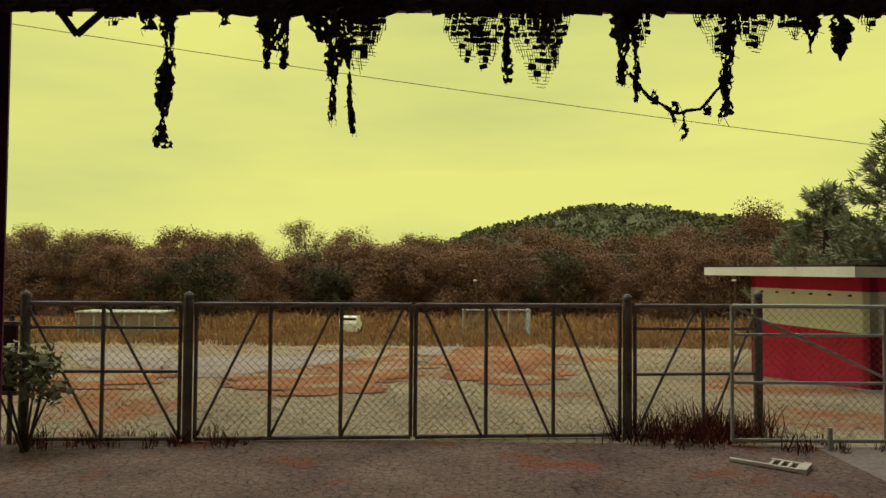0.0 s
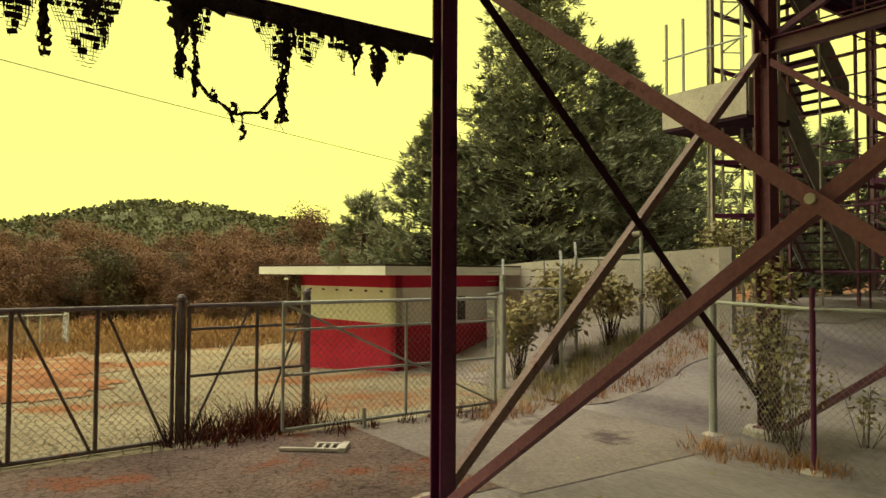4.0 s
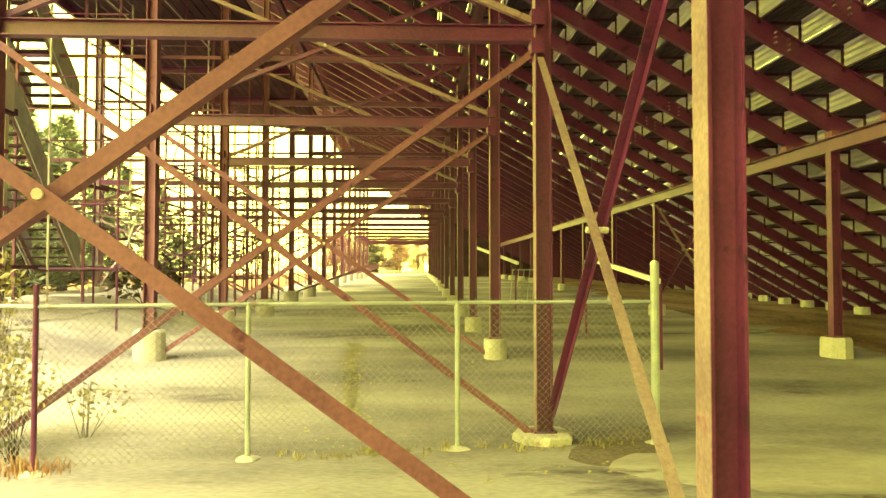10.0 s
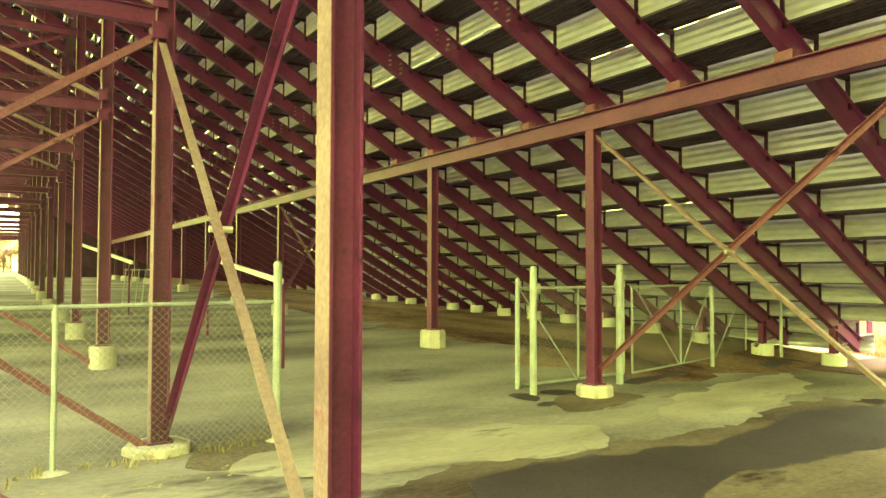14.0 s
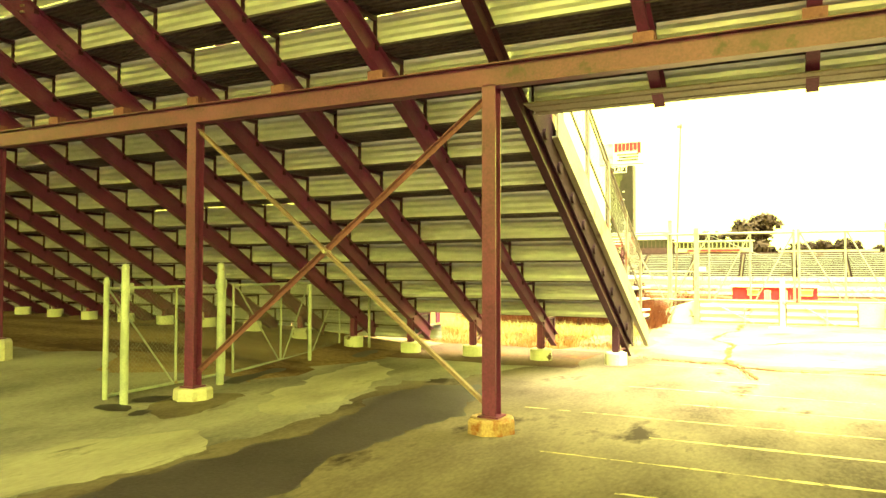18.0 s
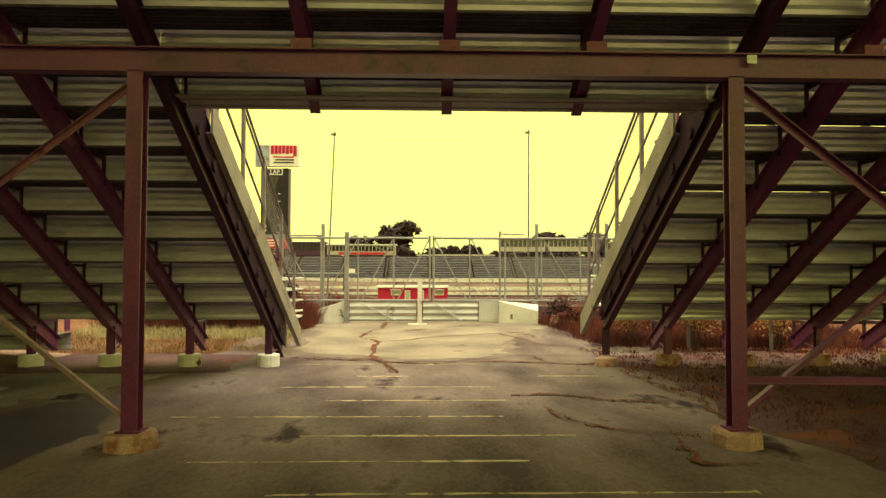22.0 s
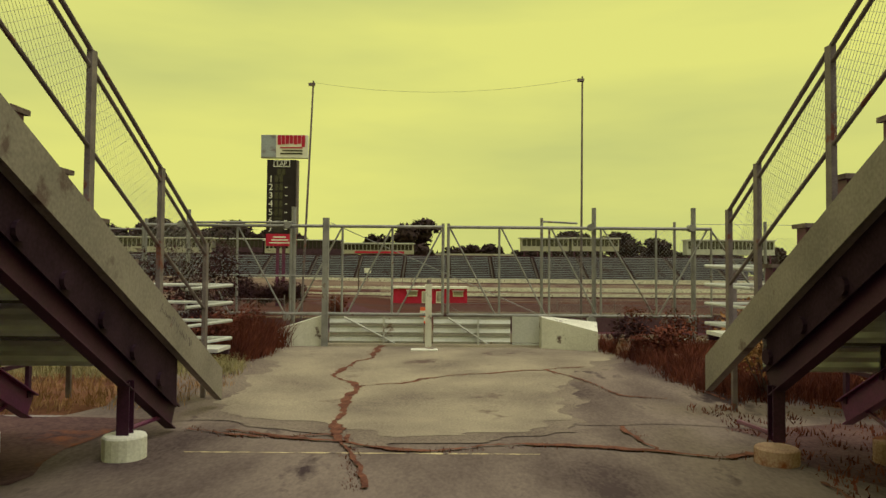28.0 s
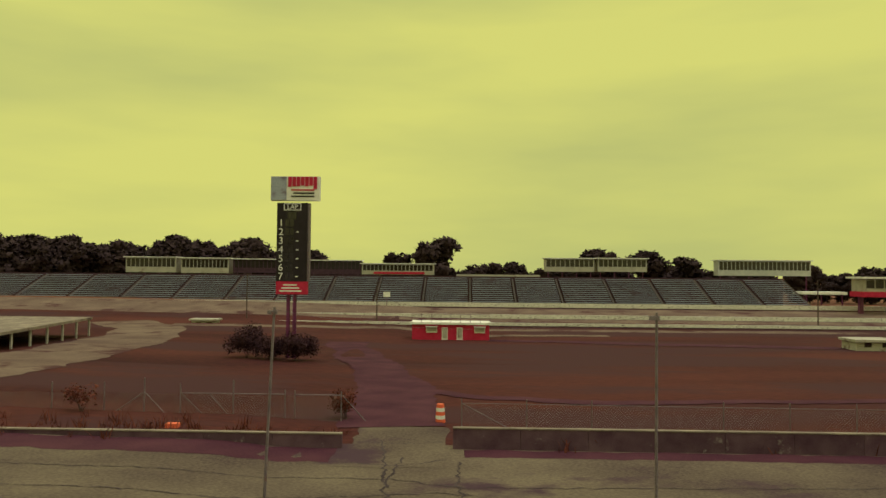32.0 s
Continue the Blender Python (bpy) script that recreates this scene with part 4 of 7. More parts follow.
def gate_post(x, y, top, r=0.06, ball=0.11, mat="galv_dark", name="gate_post", label="thick pipe gate post with a round hinge cap"):
    g = ground_z(x, y)
    t = thing(name, (x, y, g), label, "post", "gate posts")
    part("pipe", Build().tube((x, y, g - 0.05), (x, y, top), r, 12), mat, t)
    if ball:
        part("cap", Build().ball((x, y, top + ball * 0.4), ball * 0.6, 10), mat, t)
    return t


GL, GM, GR = (-3.29, 8.85), (-0.46, 9.08), (2.35, 9.31)
north = thing("double_gate", (*GM, 0), "closed double gate of weathered pipe and chain-link wire", "gate")
pipe_leaf(north, (GL[0] + 0.1, GL[1]), (GM[0] - 0.03, GM[1]), 0.06, 1.75, (0, 0.34, 0.67, 1), ((0, 0.3, True), (0.34, 0.64, True), (0.67, 0.97, True)))
pipe_leaf(north, (GM[0] + 0.03, GM[1]), (GR[0] - 0.1, GR[1]), 0.06, 1.75, (0, 0.34, 0.67, 1), ((0.03, 0.32, False), (0.36, 0.65, False), (0.7, 0.97, False)))
gate_post(*GL, 1.8)
gate_post(*GR, 1.8)
W1 = (-5.3, 8.75)
side_w = thing("gate_side_fence", (*W1, 0), "pipe fence panel beside the gate", "fence", "fence panels")
pipe_leaf(side_w, W1, (GL[0] - 0.1, GL[1]), 0.06, 1.75, (0, 0.5, 1), ((0, 0.48, False), (0.52, 1.0, False)), mid=(0.9, 1.45))
gate_post(*W1, 1.8)
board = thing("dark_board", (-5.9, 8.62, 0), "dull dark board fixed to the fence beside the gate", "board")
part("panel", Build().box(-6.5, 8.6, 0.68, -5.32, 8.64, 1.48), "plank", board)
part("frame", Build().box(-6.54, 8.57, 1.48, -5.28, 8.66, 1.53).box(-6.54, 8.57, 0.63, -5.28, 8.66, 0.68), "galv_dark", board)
for x in (-6.4, -5.42):
    part("post", Build().tube((x, 8.67, -0.05), (x, 8.67, 1.6), 0.03, 8), "galv_dark", board)
G3 = (4.15, 9.5)
side_e = thing("gate_side_fence", (*GR, 0), "pipe fence panel beside the gate", "fence", "fence panels")
pipe_leaf(side_e, (GR[0] + 0.1, GR[1]), G3, 0.06, 1.75, (0, 0.55, 1), ((0.0, 0.5, True), (0.58, 1.0, True)), mid=(0.85, 1.45))
gate_post(*G3, 1.85)

# fence under the stand
FENCE = [(8.49, 5.83), (7.78, 4.09), (8.32, 1.94), (8.68, -0.53), (8.87, -3.07)]


def yard_fence():
    t = thing("chain_link_fence", (8.4, 1.0, 0), "low chain-link fence on pale pipe posts", "fence")
    for k, (x, y) in enumerate(FENCE):
        top = 1.83 if k not in (1, 4) else (2.05 if k == 1 else 2.28)
        r = 0.03 if k not in (0, 4) else 0.055
        part("post", Build().tube((x, y, -0.05), (x, y, top), r, 10), "galv" if k != 1 else "steel", t, "rusted post" if k == 1 else "")
        if k == 4:
            part("post_cap", Build().ball((x, y, top), 0.06, 10), "galv", t)
        b = Build().lathe((x, y, -0.03), [(0.16, 0), (0.15, 0.05), (0.06, 0.08)], 10, 0.3, k)
        part("post_footing", b, "concrete", t)
    for (a, b2), (c, d) in zip(FENCE[:-1], FENCE[1:]):
        part("top_rail", Build().tube((a, b2, 1.81), (c, d, 1.81), 0.022), "galv", t)
        b = chain_link(Build(), (a, b2), (c, d), 0.06, 1.86, 0.062)
        tagged(part("chain_link", b, "wire", t), kind="stuff")


yard_fence()


# pipe swing panel and fence running on towards the wall
SW0, SW1 = (3.56, 8.9), (7.2, 8.95)
swing = thing("swing_gate", (*SW0, 0), "closed pipe swing gate with chain-link wire", "gate")
pipe_leaf(swing, SW0, SW1, 0.1, 1.78, (0, 0.53, 1), ((0.0, 1.0, False),), 0.024, "galv", (0.82, 1.42))
for k, (x, y, top) in enumerate(((8.43, 10.25, 2.45), (9.75, 10.06, 2.5), (11.0, 10.9, 2.4), (12.3, 10.2, 2.4))):
    g = ground_z(x, y)
    t = thing("fence_post", (x, y, g), "pale pipe fence post with a tilted wire arm", "post", "east fence posts")
    part("pipe", Build().tube((x, y, g - 0.05), (x, y, g + top - 0.3), 0.06 if k == 0 else 0.04, 10), "galv", t)
    part("arm", Build().bar((x, y, g + top - 0.3), (x + 0.12, y + 0.15, g + top), 0.05, 0.02), "galv", t)
EF = [(7.3, 9.3), (8.43, 10.25), (9.75, 10.06), (11.0, 10.9), (12.3, 10.2)]
ef = thing("chain_link_fence", (9, 10, 0), "chain-link fence with strands of wire above it", "fence")
for (a, b2), (c, d) in zip(EF[:-1], EF[1:]):
    g = (ground_z(a, b2) + ground_z(c, d)) / 2
    part("top_rail", Build().tube((a, b2, g + 1.82), (c, d, g + 1.82), 0.02), "galv", ef)
    tagged(part("chain_link", chain_link(Build(), (a, b2), (c, d), g + 0.06, g + 1.85, 0.062), "wire", ef), kind="stuff")
    for h in (2.05, 2.2):
        part("barbed_wire", Build().tube((a, b2, g + h), (c, d, g + h), 0.006, 4), "wire", ef)
single("ground_stake", Build().tube((4.7, 8.75, -0.05), (4.7, 8.75, 0.3), 0.03, 8), "galv", "short pale stake standing by the gate", "post")

# broken ladder frame lying on the ground
lad = thing("broken_ladder", (3.6, 7.95, 0), "broken pale ladder frame lying on the asphalt", "ladder")
LA, LB = Vector((3.25, 8.2, 0.05)), Vector((3.85, 7.72, 0.05))
off = Vector((0.12, 0.16, 0))
part("stile", Build().bar(LA, LB, 0.05, 0.035), "concrete", lad)
part("stile", Build().bar(LA.lerp(LB, 0.5) + off * 1.4, LB + off * 1.4, 0.05, 0.035), "concrete", lad)
part("end_board", Build().bar(LB - off * 0.2, LB + off * 1.6, 0.08, 0.06), "concrete", lad)
for k in range(4):
    q = LA.lerp(LB, 0.55 + k * 0.12)
    part("rung", Build().bar(q, q + off * 1.4, 0.03, 0.025), "concrete", lad)

# gates standing open under the stand
for (x, y, top, r) in ((9.7, -8.04, 2.25, 0.065), (9.77, -10.27, 2.3, 0.07), (10.25, -8.12, 2.05, 0.045), (10.3, -13.8, 1.85, 0.045), (10.5, -16.8, 2.0, 0.04)):
    t = thing("gate_post", (x, y, ground_z(x, y)), "pale thick pipe gate post under the stand", "post", "open gate posts")
    part("pipe", Build().tube((x, y, -0.05), (x, y, top), r, 12), "galv", t)
    part("cap", Build().ball((x, y, top), r * 1.05, 10), "galv", t)
    if r > 0.06:
        part("hinge_roller", Build().tube((x + 0.12, y - 0.25, top - 0.35), (x + 0.2, y - 0.1, top - 0.35), 0.1, 10), "galv", t)
for p, q, uprights, struts in (((10.33, -8.16), (10.45, -11.1), (0, 0.546, 1), ((0.02, 0.53, False),)), ((10.4, -11.3), (11.5, -16.8), (0, 0.372, 0.66, 1), ((0.02, 0.36, False), (0.39, 0.64, True), (0.68, 1.0, True)))):
    t = thing("open_gate_leaf", (*p, 0), "pale chain-link gate leaf standing open on the asphalt", "gate", "open gate leaves")
    pipe_leaf(t, p, q, 0.09, 1.9, uprights, struts, 0.025, "galv", None, 0.062)

# ---- track gate ----
TY = -27.7
tg = thing("track_gate", (0, TY, 0.25), "tall closed double gate of grey pipe hung across the track entrance", "gate")
TOP, BOT, MID = 3.6, 1.14, -0.34
for x0, x1 in ((8.15, MID + 0.05), (MID - 0.05, -7.8)):
    part("top_rail", Build().tube((x0, TY, TOP), (x1, TY, TOP), 0.045), "gate_pipe", tg)
    part("bottom_rail", Build().tube((x0, TY, BOT), (x1, TY, BOT), 0.045), "gate_pipe", tg)
for x in (8.15, 6.9, 5.5, 4.0, 2.55, 1.15, -0.27, -0.42, -1.85, -3.25, -4.7, -6.25, -7.8):
    part("upright", Build().tube((x, TY, BOT), (x, TY, TOP + (0.1 if abs(x + 0.35) < 0.1 else 0)), 0.032 if abs(x + 0.35) > 0.1 else 0.042), "gate_pipe", tg)
for x0, x1 in ((6.9, 5.7), (5.5, 4.15), (2.55, 3.85), (1.15, 2.4), (-0.27, 1.0), (-0.45, -1.75), (-1.9, -3.15), (-3.3, -4.6), (-4.75, -6.2), (-7.7, -6.3)):
    part("diagonal", Build().tube((x0, TY, TOP), (x1, TY, BOT), 0.024), "gate_pipe", tg)
part("upper_rail", Build().tube((6.9, TY, TOP + 0.08), (3.95, TY, TOP + 0.1), 0.03), "gate_pipe", tg)
part("middle_rail", Build().tube((6.9, TY, 2.2), (2.5, TY, 2.2), 0.024), "gate_pipe", tg)
part("barbed_wire", Build().tube((2.9, TY - 0.05, 3.7), (-2.9, TY - 0.05, 1.2), 0.012, 5), "gate_pipe", tg)
b = chain_link(Build(), (-3.25, TY), (-7.8, TY), BOT, TOP, 0.075, 0.002)
tagged(part("chain_link", b, "wire", tg), kind="stuff")
b = chain_link(Build(), (8.15, TY), (5.5, TY), BOT, TOP, 0.075, 0.002)
tagged(part("chain_link", b, "wire", tg), kind="stuff")
for x, y, top, r, ring in ((6.93, TY - 0.15, 4.05, 0.06, True), (3.95, TY - 0.15, 4.15, 0.07, True), (2.95, -27.3, 3.8, 0.075, False), (-4.53, TY - 0.12, 4.18, 0.065, True), (-7.34, TY - 0.12, 4.2, 0.07, True),
                           (-3.08, TY - 0.3, 3.9, 0.045, False), (-6.9, TY - 0.4, 3.82, 0.04, False), (-9.5, TY - 0.4, 3.85, 0.045, False), (8.2, TY - 0.3, 3.8, 0.045, False), (-12.2, TY - 0.4, 3.8, 0.045, False)):
    g = ground_z(x, y)
    t = thing("track_gate_post", (x, y, g), "tall grey pipe post of the track gate", "post", "track gate posts")
    if r == 0.075:
        part("pipe", Build().box(x - 0.08, y - 0.08, g - 0.05, x + 0.08, y + 0.08, top), "gate_pipe", t)
    else:
        part("pipe", Build().tube((x, y, g - 0.05), (x, y, top), r, 10), "gate_pipe", t)
    if ring:
        for z in (TOP + 0.02, BOT - 0.1):
            part("roller", Build().tube((x + (0.12 if x < 0 else 0.12), y + 0.05, z), (x + 0.12, y + 0.3, z), 0.1, 12), "gate_pipe", t)
part("strut", Build().tube((-3.08, TY - 0.3, 3.8), (-4.2, TY - 0.9, 3.8), 0.03), "gate_pipe", tg)
part("strut", Build().tube((-7.8, TY, TOP - 0.05), (-9.6, TY - 0.4, 1.3), 0.03), "gate_pipe", tg)
side = thing("chain_link_fence", (-11, TY - 0.4, 0.2), "grey chain-link fence beside the track gate", "fence")
part("top_wire", Build().tube((-7.3, TY - 0.2, 3.75), (-16, TY - 0.5, 3.75), 0.008, 5), "wire", side)
tagged(part("chain_link", chain_link(Build(), (-7.9, TY - 0.4), (-16, TY - 0.5), 0.4, 3.4, 0.1, 0.002), "wire", side), kind="stuff")
side = thing("chain_link_fence", (12, TY - 0.4, 0.2), "grey chain-link fence beside the track gate", "fence")
tagged(part("chain_link", chain_link(Build(), (8.2, TY - 0.4), (16, TY - 0.5), 0.4, 3.4, 0.1, 0.002), "wire", side), kind="stuff")
part("top_rail", Build().tube((8.2, TY - 0.35, 3.5), (16, TY - 0.5, 3.5), 0.025), "gate_pipe", side)

# guard-rail barrier under the gate
bar = thing("rail_barrier", (0, -27.5, 0.25), "pale corrugated guard-rail gates below the tall gate", "barrier")


def rail_panel(x0, x1, y, z0, z1, waves):
    n = waves * 4
    pts = [(y + 0.035 * math.sin(2 * math.pi * j / 4), z0 + (z1 - z0) * j / n) for j in range(n + 1)]
    b = Build()
    b.v = [(x, py + d, pz) for d in (0.0, 0.012) for x in (x0, x1) for py, pz in pts]
    m = n + 1
    for j in range(n):
        b.f += [(j, j + 1, m + j + 1, m + j), (2 * m + j, 3 * m + j, 3 * m + j + 1, 2 * m + j + 1)]
    b.f += [(0, m, 3 * m, 2 * m), (n, 2 * m + n, 3 * m + n, m + n)]
    return b


for x0, x1 in ((0.25, 2.85), (-2.15, -0.02)):
    for k in range(3):
        z = 0.36 + k * 0.25
        part("guard_rail", rail_panel(x0, x1, -27.5, z, z + 0.235, 1), "metal_gate", bar)
    part("upright", Build().bar((x0 + (x1 - x0) * 0.42, -27.42, 0.34), (x0 + (x1 - x0) * 0.42, -27.42, 1.1), 0.05, 0.05, (0, 1, 0)), "metal_gate", bar)
    part("diagonal", Build().tube((x1 - 0.4, -27.42, 1.08), (x0 + (x1 - x0) * 0.3, -27.42, 0.36), 0.025), "metal_gate", bar)
part("end_panel", Build().box(-2.95, -27.53, 0.4, -2.2, -27.47, 1.12), "metal_gate", bar)
part("end_rail", Build().bar((-2.2, -27.46, 0.36), (-2.95, -27.46, 0.36), 0.05, 0.05), "metal_gate", bar)
cp = thing("centre_post", (0.12, -27.42, 0.25), "white square post at the middle of the barrier", "post")
part("post", Build().box(0.03, -27.5, 0.2, 0.2, -27.34, 2.0), "white_conc", cp)
part("cap", Build().tube((0.12, -27.42, 2.0), (0.12, -27.42, 2.12), 0.05, 8), "galv_dark", cp)
single("threshold_plate", Build().box(-0.15, -26.75, 0.24, 0.55, -26.35, 0.305), "white_conc", "pale plate lying on the pavement before the barrier", "plate")


def taper_block(pts_top, name, label, base):
    """A concrete wing wall: plan corners with the height of each."""
    b = Build()
    n = len(pts_top)
    b.v = [(x, y, base) for x, y, z in pts_top] + [(x, y, z) for x, y, z in pts_top]
    b.f = [tuple(range(n))[::-1], tuple(range(n, 2 * n))] + [(i, (i + 1) % n, n + (i + 1) % n, n + i) for i in range(n)]
    return single(name, b, "white_conc", label, "wall", "barrier ends")


taper_block([(4.45, -27.25, 0.66), (3.02, -27.35, 1.12), (3.02, -27.75, 1.14), (4.45, -27.65, 0.68)][::-1], "wing_wall", "white-painted concrete wing wall with peeling stains", 0.15)
taper_block([(-4.35, -26.5, 0.8), (-2.98, -27.2, 1.12), (-2.98, -27.75, 1.14), (-4.5, -27.3, 1.0)], "wing_wall", "white-painted concrete wing wall overgrown at its end", 0.1)
taper_block([(-5.6, -25.7, 0.45), (-4.9, -26.2, 0.5), (-5.0, -26.5, 0.5), (-5.7, -26.0, 0.45)], "concrete_block", "broken concrete block among weeds", 0.1)
for k, (x, y, w, h) in enumerate(((-4.9, -25.95, 0.3, 0.45), (-5.35, -25.5, 0.26, 0.26), (-5.9, -25.0, 0.22, 0.2), (-6.3, -24.6, 0.24, 0.16), (-5.1, -25.1, 0.12, 0.12), (-6.0, -24.3, 0.12, 0.12))):
    rb = random.Random(90 + k)
    b = Build().lathe((x, y, ground_z(x, y) - 0.1), [(w, 0), (w * rb.uniform(0.85, 1.05), h * 0.55), (w * rb.uniform(0.45, 0.7), h + 0.1)], 7, 0.5, 90 + k)
    single("rubble_block", b, "concrete_rust", "broken stained concrete lump half hidden in weeds", "rubble", "rubble")
for x, y, xt, yt in ((3.95, -28.9, 3.66, -28.92), (-4.25, -28.25, -4.28, -28.23)):
    g = ground_z(x, y)
    t = thing("light_pole", (x, y, g), "tall thin weathered pole standing behind the track gate", "pole", "gate poles")
    part("pole", Build().tube((x, y, g - 0.1), (xt, yt, 8.05), 0.04, 10, 0.026), "galv_dark", t)
    part("bracket", Build().box(xt - 0.05, yt - 0.05, 7.9, xt + 0.14, yt + 0.05, 7.98), "galv_dark", t)
b = Build().cord([(3.66 - 7.94 * k / 16, -28.92 + 0.7 * k / 16, 8.0 - 1.4 * k / 16 * (1 - k / 16)) for k in range(17)], 0.004, 4)
single("overhead_wire", b, "galv_dark", "thin wire sagging between the two gate poles", "wire")

# lower benches in front of the stringers
for s, x0, x1, y0, zs in ((1, 3.5, 9.5, -20.6, (1.12, 1.43, 1.75, 2.06)), (-1, -4.7, -10.5, -19.9, (1.5, 1.83, 2.15, 2.46))):
    t = thing("bench_rails", (x0, y0, ground_z(x0, y0)), "pale pipe rails in front of the lowest benches", "railing", "bench rails")
    for z in zs:
        part("rail", Build().tube((x0, y0, z), (x1, y0, z), 0.028), "metal_gate", t)
        part("return_rail", Build().tube((x0, y0, z), (x0 + s * 0.55, y0 + 0.75, z - 0.06), 0.028), "metal_gate", t)
    for k in range(3):
        x = x0 + s * (0.5 + 2.4 * k)
        part("rail_post", Build().bar((x, y0 - 0.03, ground_z(x, y0)), (x, y0 - 0.03, zs[-1]), 0.08, 0.06, (0, 1, 0)), "galv_dark", t)
    b = Build().box(min(x0, x1), y0 + 0.05, zs[0] - 0.18, max(x0, x1), y0 + 0.75, zs[0] - 0.12)
    part("foot_board", b, "deck", t)
    part("fascia", Build().box(min(x0, x1), y0 + 0.1, zs[0] - 0.27, max(x0, x1), y0 + 0.16, zs[0] - 0.18), "plank", t)

# ---- torn netting over the gate side of the portal ----
tarp = thing("torn_netting_beam", (0, YC, 4.2), "beam wrapped in torn dark netting that hangs in tatters", "netting")
part("beam", Build().ibeam((-3.55, YC, 4.29), (3.55, YC, 4.29), 0.12, 0.14), "steel", tarp)
rnd = random.Random(11)
b = Build()
for k in range(70):
    x = -3.4 + 6.9 * k / 69
    d = 0.03 + 0.05 * rnd.random() + (0.05 if -1.6 < x < -0.5 else 0)
    b.obox(pose(x, YC - 0.07 + 0.02 * rnd.random(), 4.28 - d * 0.5, rnd.uniform(-20, 20), rnd.uniform(-25, 25), 0), 0.13, 0.012, 0.1 + d)
part("wrapped_netting", b, "cloth", tarp)


def tatter(x, z, length, width, seed, net=False):
    """A hanging piece of torn cloth: a crumpled ribbon with ragged edges and holes, or a net of crossing threads."""
    r = random.Random(seed)
    b = Build()
    y = YC - 0.06
    if net:
        nx, nz = max(4, int(width / 0.022)), max(4, int(length / 0.026))
        lean = r.uniform(-0.25, 0.25)

        def at(u, v):
            return (x + (u - 0.5) * width * (1 - 0.35 * v) + lean * v * length * 0.5 + 0.012 * math.sin(9 * v + seed), y + 0.02 * math.sin(5 * u + 4 * v), z - v * length)
        for i in range(nx + 1):
            u = i / nx
            e = (0.5 + 0.5 * math.sin(math.pi * u)) * r.uniform(0.7, 1.05)
            pts = [at(u, e * k / 5) for k in range(6)]
            for p, q in zip(pts[:-1], pts[1:]):
                if r.random() > 0.08:
                    b.bar(p, q, 0.003 + 0.009 * r.random() ** 2, 0.003)
        for jj in range(nz):
            v = jj / nz
            half = 0.5 * math.sqrt(max(0.0, 1 - v ** 2))
            cols = 6
            for k in range(cols):
                a, c = 0.5 - half + 2 * half * k / cols, 0.5 - half + 2 * half * (k + 1) / cols
                if r.random() > 0.2:
                    b.bar(at(a, v), at(c, v + r.uniform(-0.01, 0.01)), 0.003 + 0.008 * r.random() ** 2, 0.003)
        # cloth left between the threads, cell by cell
        cu, cv = max(3, int(width / 0.055)), max(3, int(length / 0.05))
        turn = r.uniform(-14, 14)
        for i in range(cu):
            reach = (0.45 + 0.55 * math.sin(math.pi * (i + 0.5) / cu)) * r.uniform(0.7, 1.0)
            for j in range(cv):
                v = (j + 0.5) / cv
                if v > reach or r.random() < 0.2 + 0.25 * v:
                    continue
                p = Vector(at((i + 0.5) / cu, v))
                b.obox(pose(p.x, p.y, p.z, r.uniform(-12, 12), turn + r.uniform(-10, 10), 0), width / cu * r.uniform(0.6, 1.05), 0.004, length / cv * r.uniform(0.55, 1.0))
    else:
        n = max(8, int(length / 0.02))
        cols = max(3, int(width / 0.018))
        ph = r.uniform(0, 6)
        rows = []
        cx = x
        for i in range(n + 1):
            f = i / n
            cx += r.uniform(-0.006, 0.006)
            w = width * 1.45 * (0.3 + 0.7 * abs(math.sin(ph + f * length * 5.5))) * (1 - 0.35 * f) * r.uniform(0.75, 1.15)
            turn = 0.8 * math.sin(ph * 2 + f * 6)
            rows.append([(cx + (k / cols - 0.5) * w * math.cos(turn) + r.uniform(-0.004, 0.004), y + (k / cols - 0.5) * w * math.sin(turn) + 0.01 * math.sin(k * 2.1 + f * 25), z - f * length + r.uniform(-0.008, 0.008)) for k in range(cols + 1)])
        m = cols + 1
        b.v = [p for row in rows for p in row]
        b.f = [(i * m + k, i * m + k + 1, (i + 1) * m + k + 1, (i + 1) * m + k) for i in range(n) for k in range(cols) if r.random() > 0.05 + 0.12 * (k in (0, cols - 1))]
        for _ in range(int(length * 26)):
            p = r.choice(r.choice(rows))
            b.bar(p, (p[0] + r.uniform(-0.04, 0.04), p[1], p[2] - r.uniform(0.01, 0.07)), 0.004, 0.003)
    return part("tatter", b, "cloth", tarp)


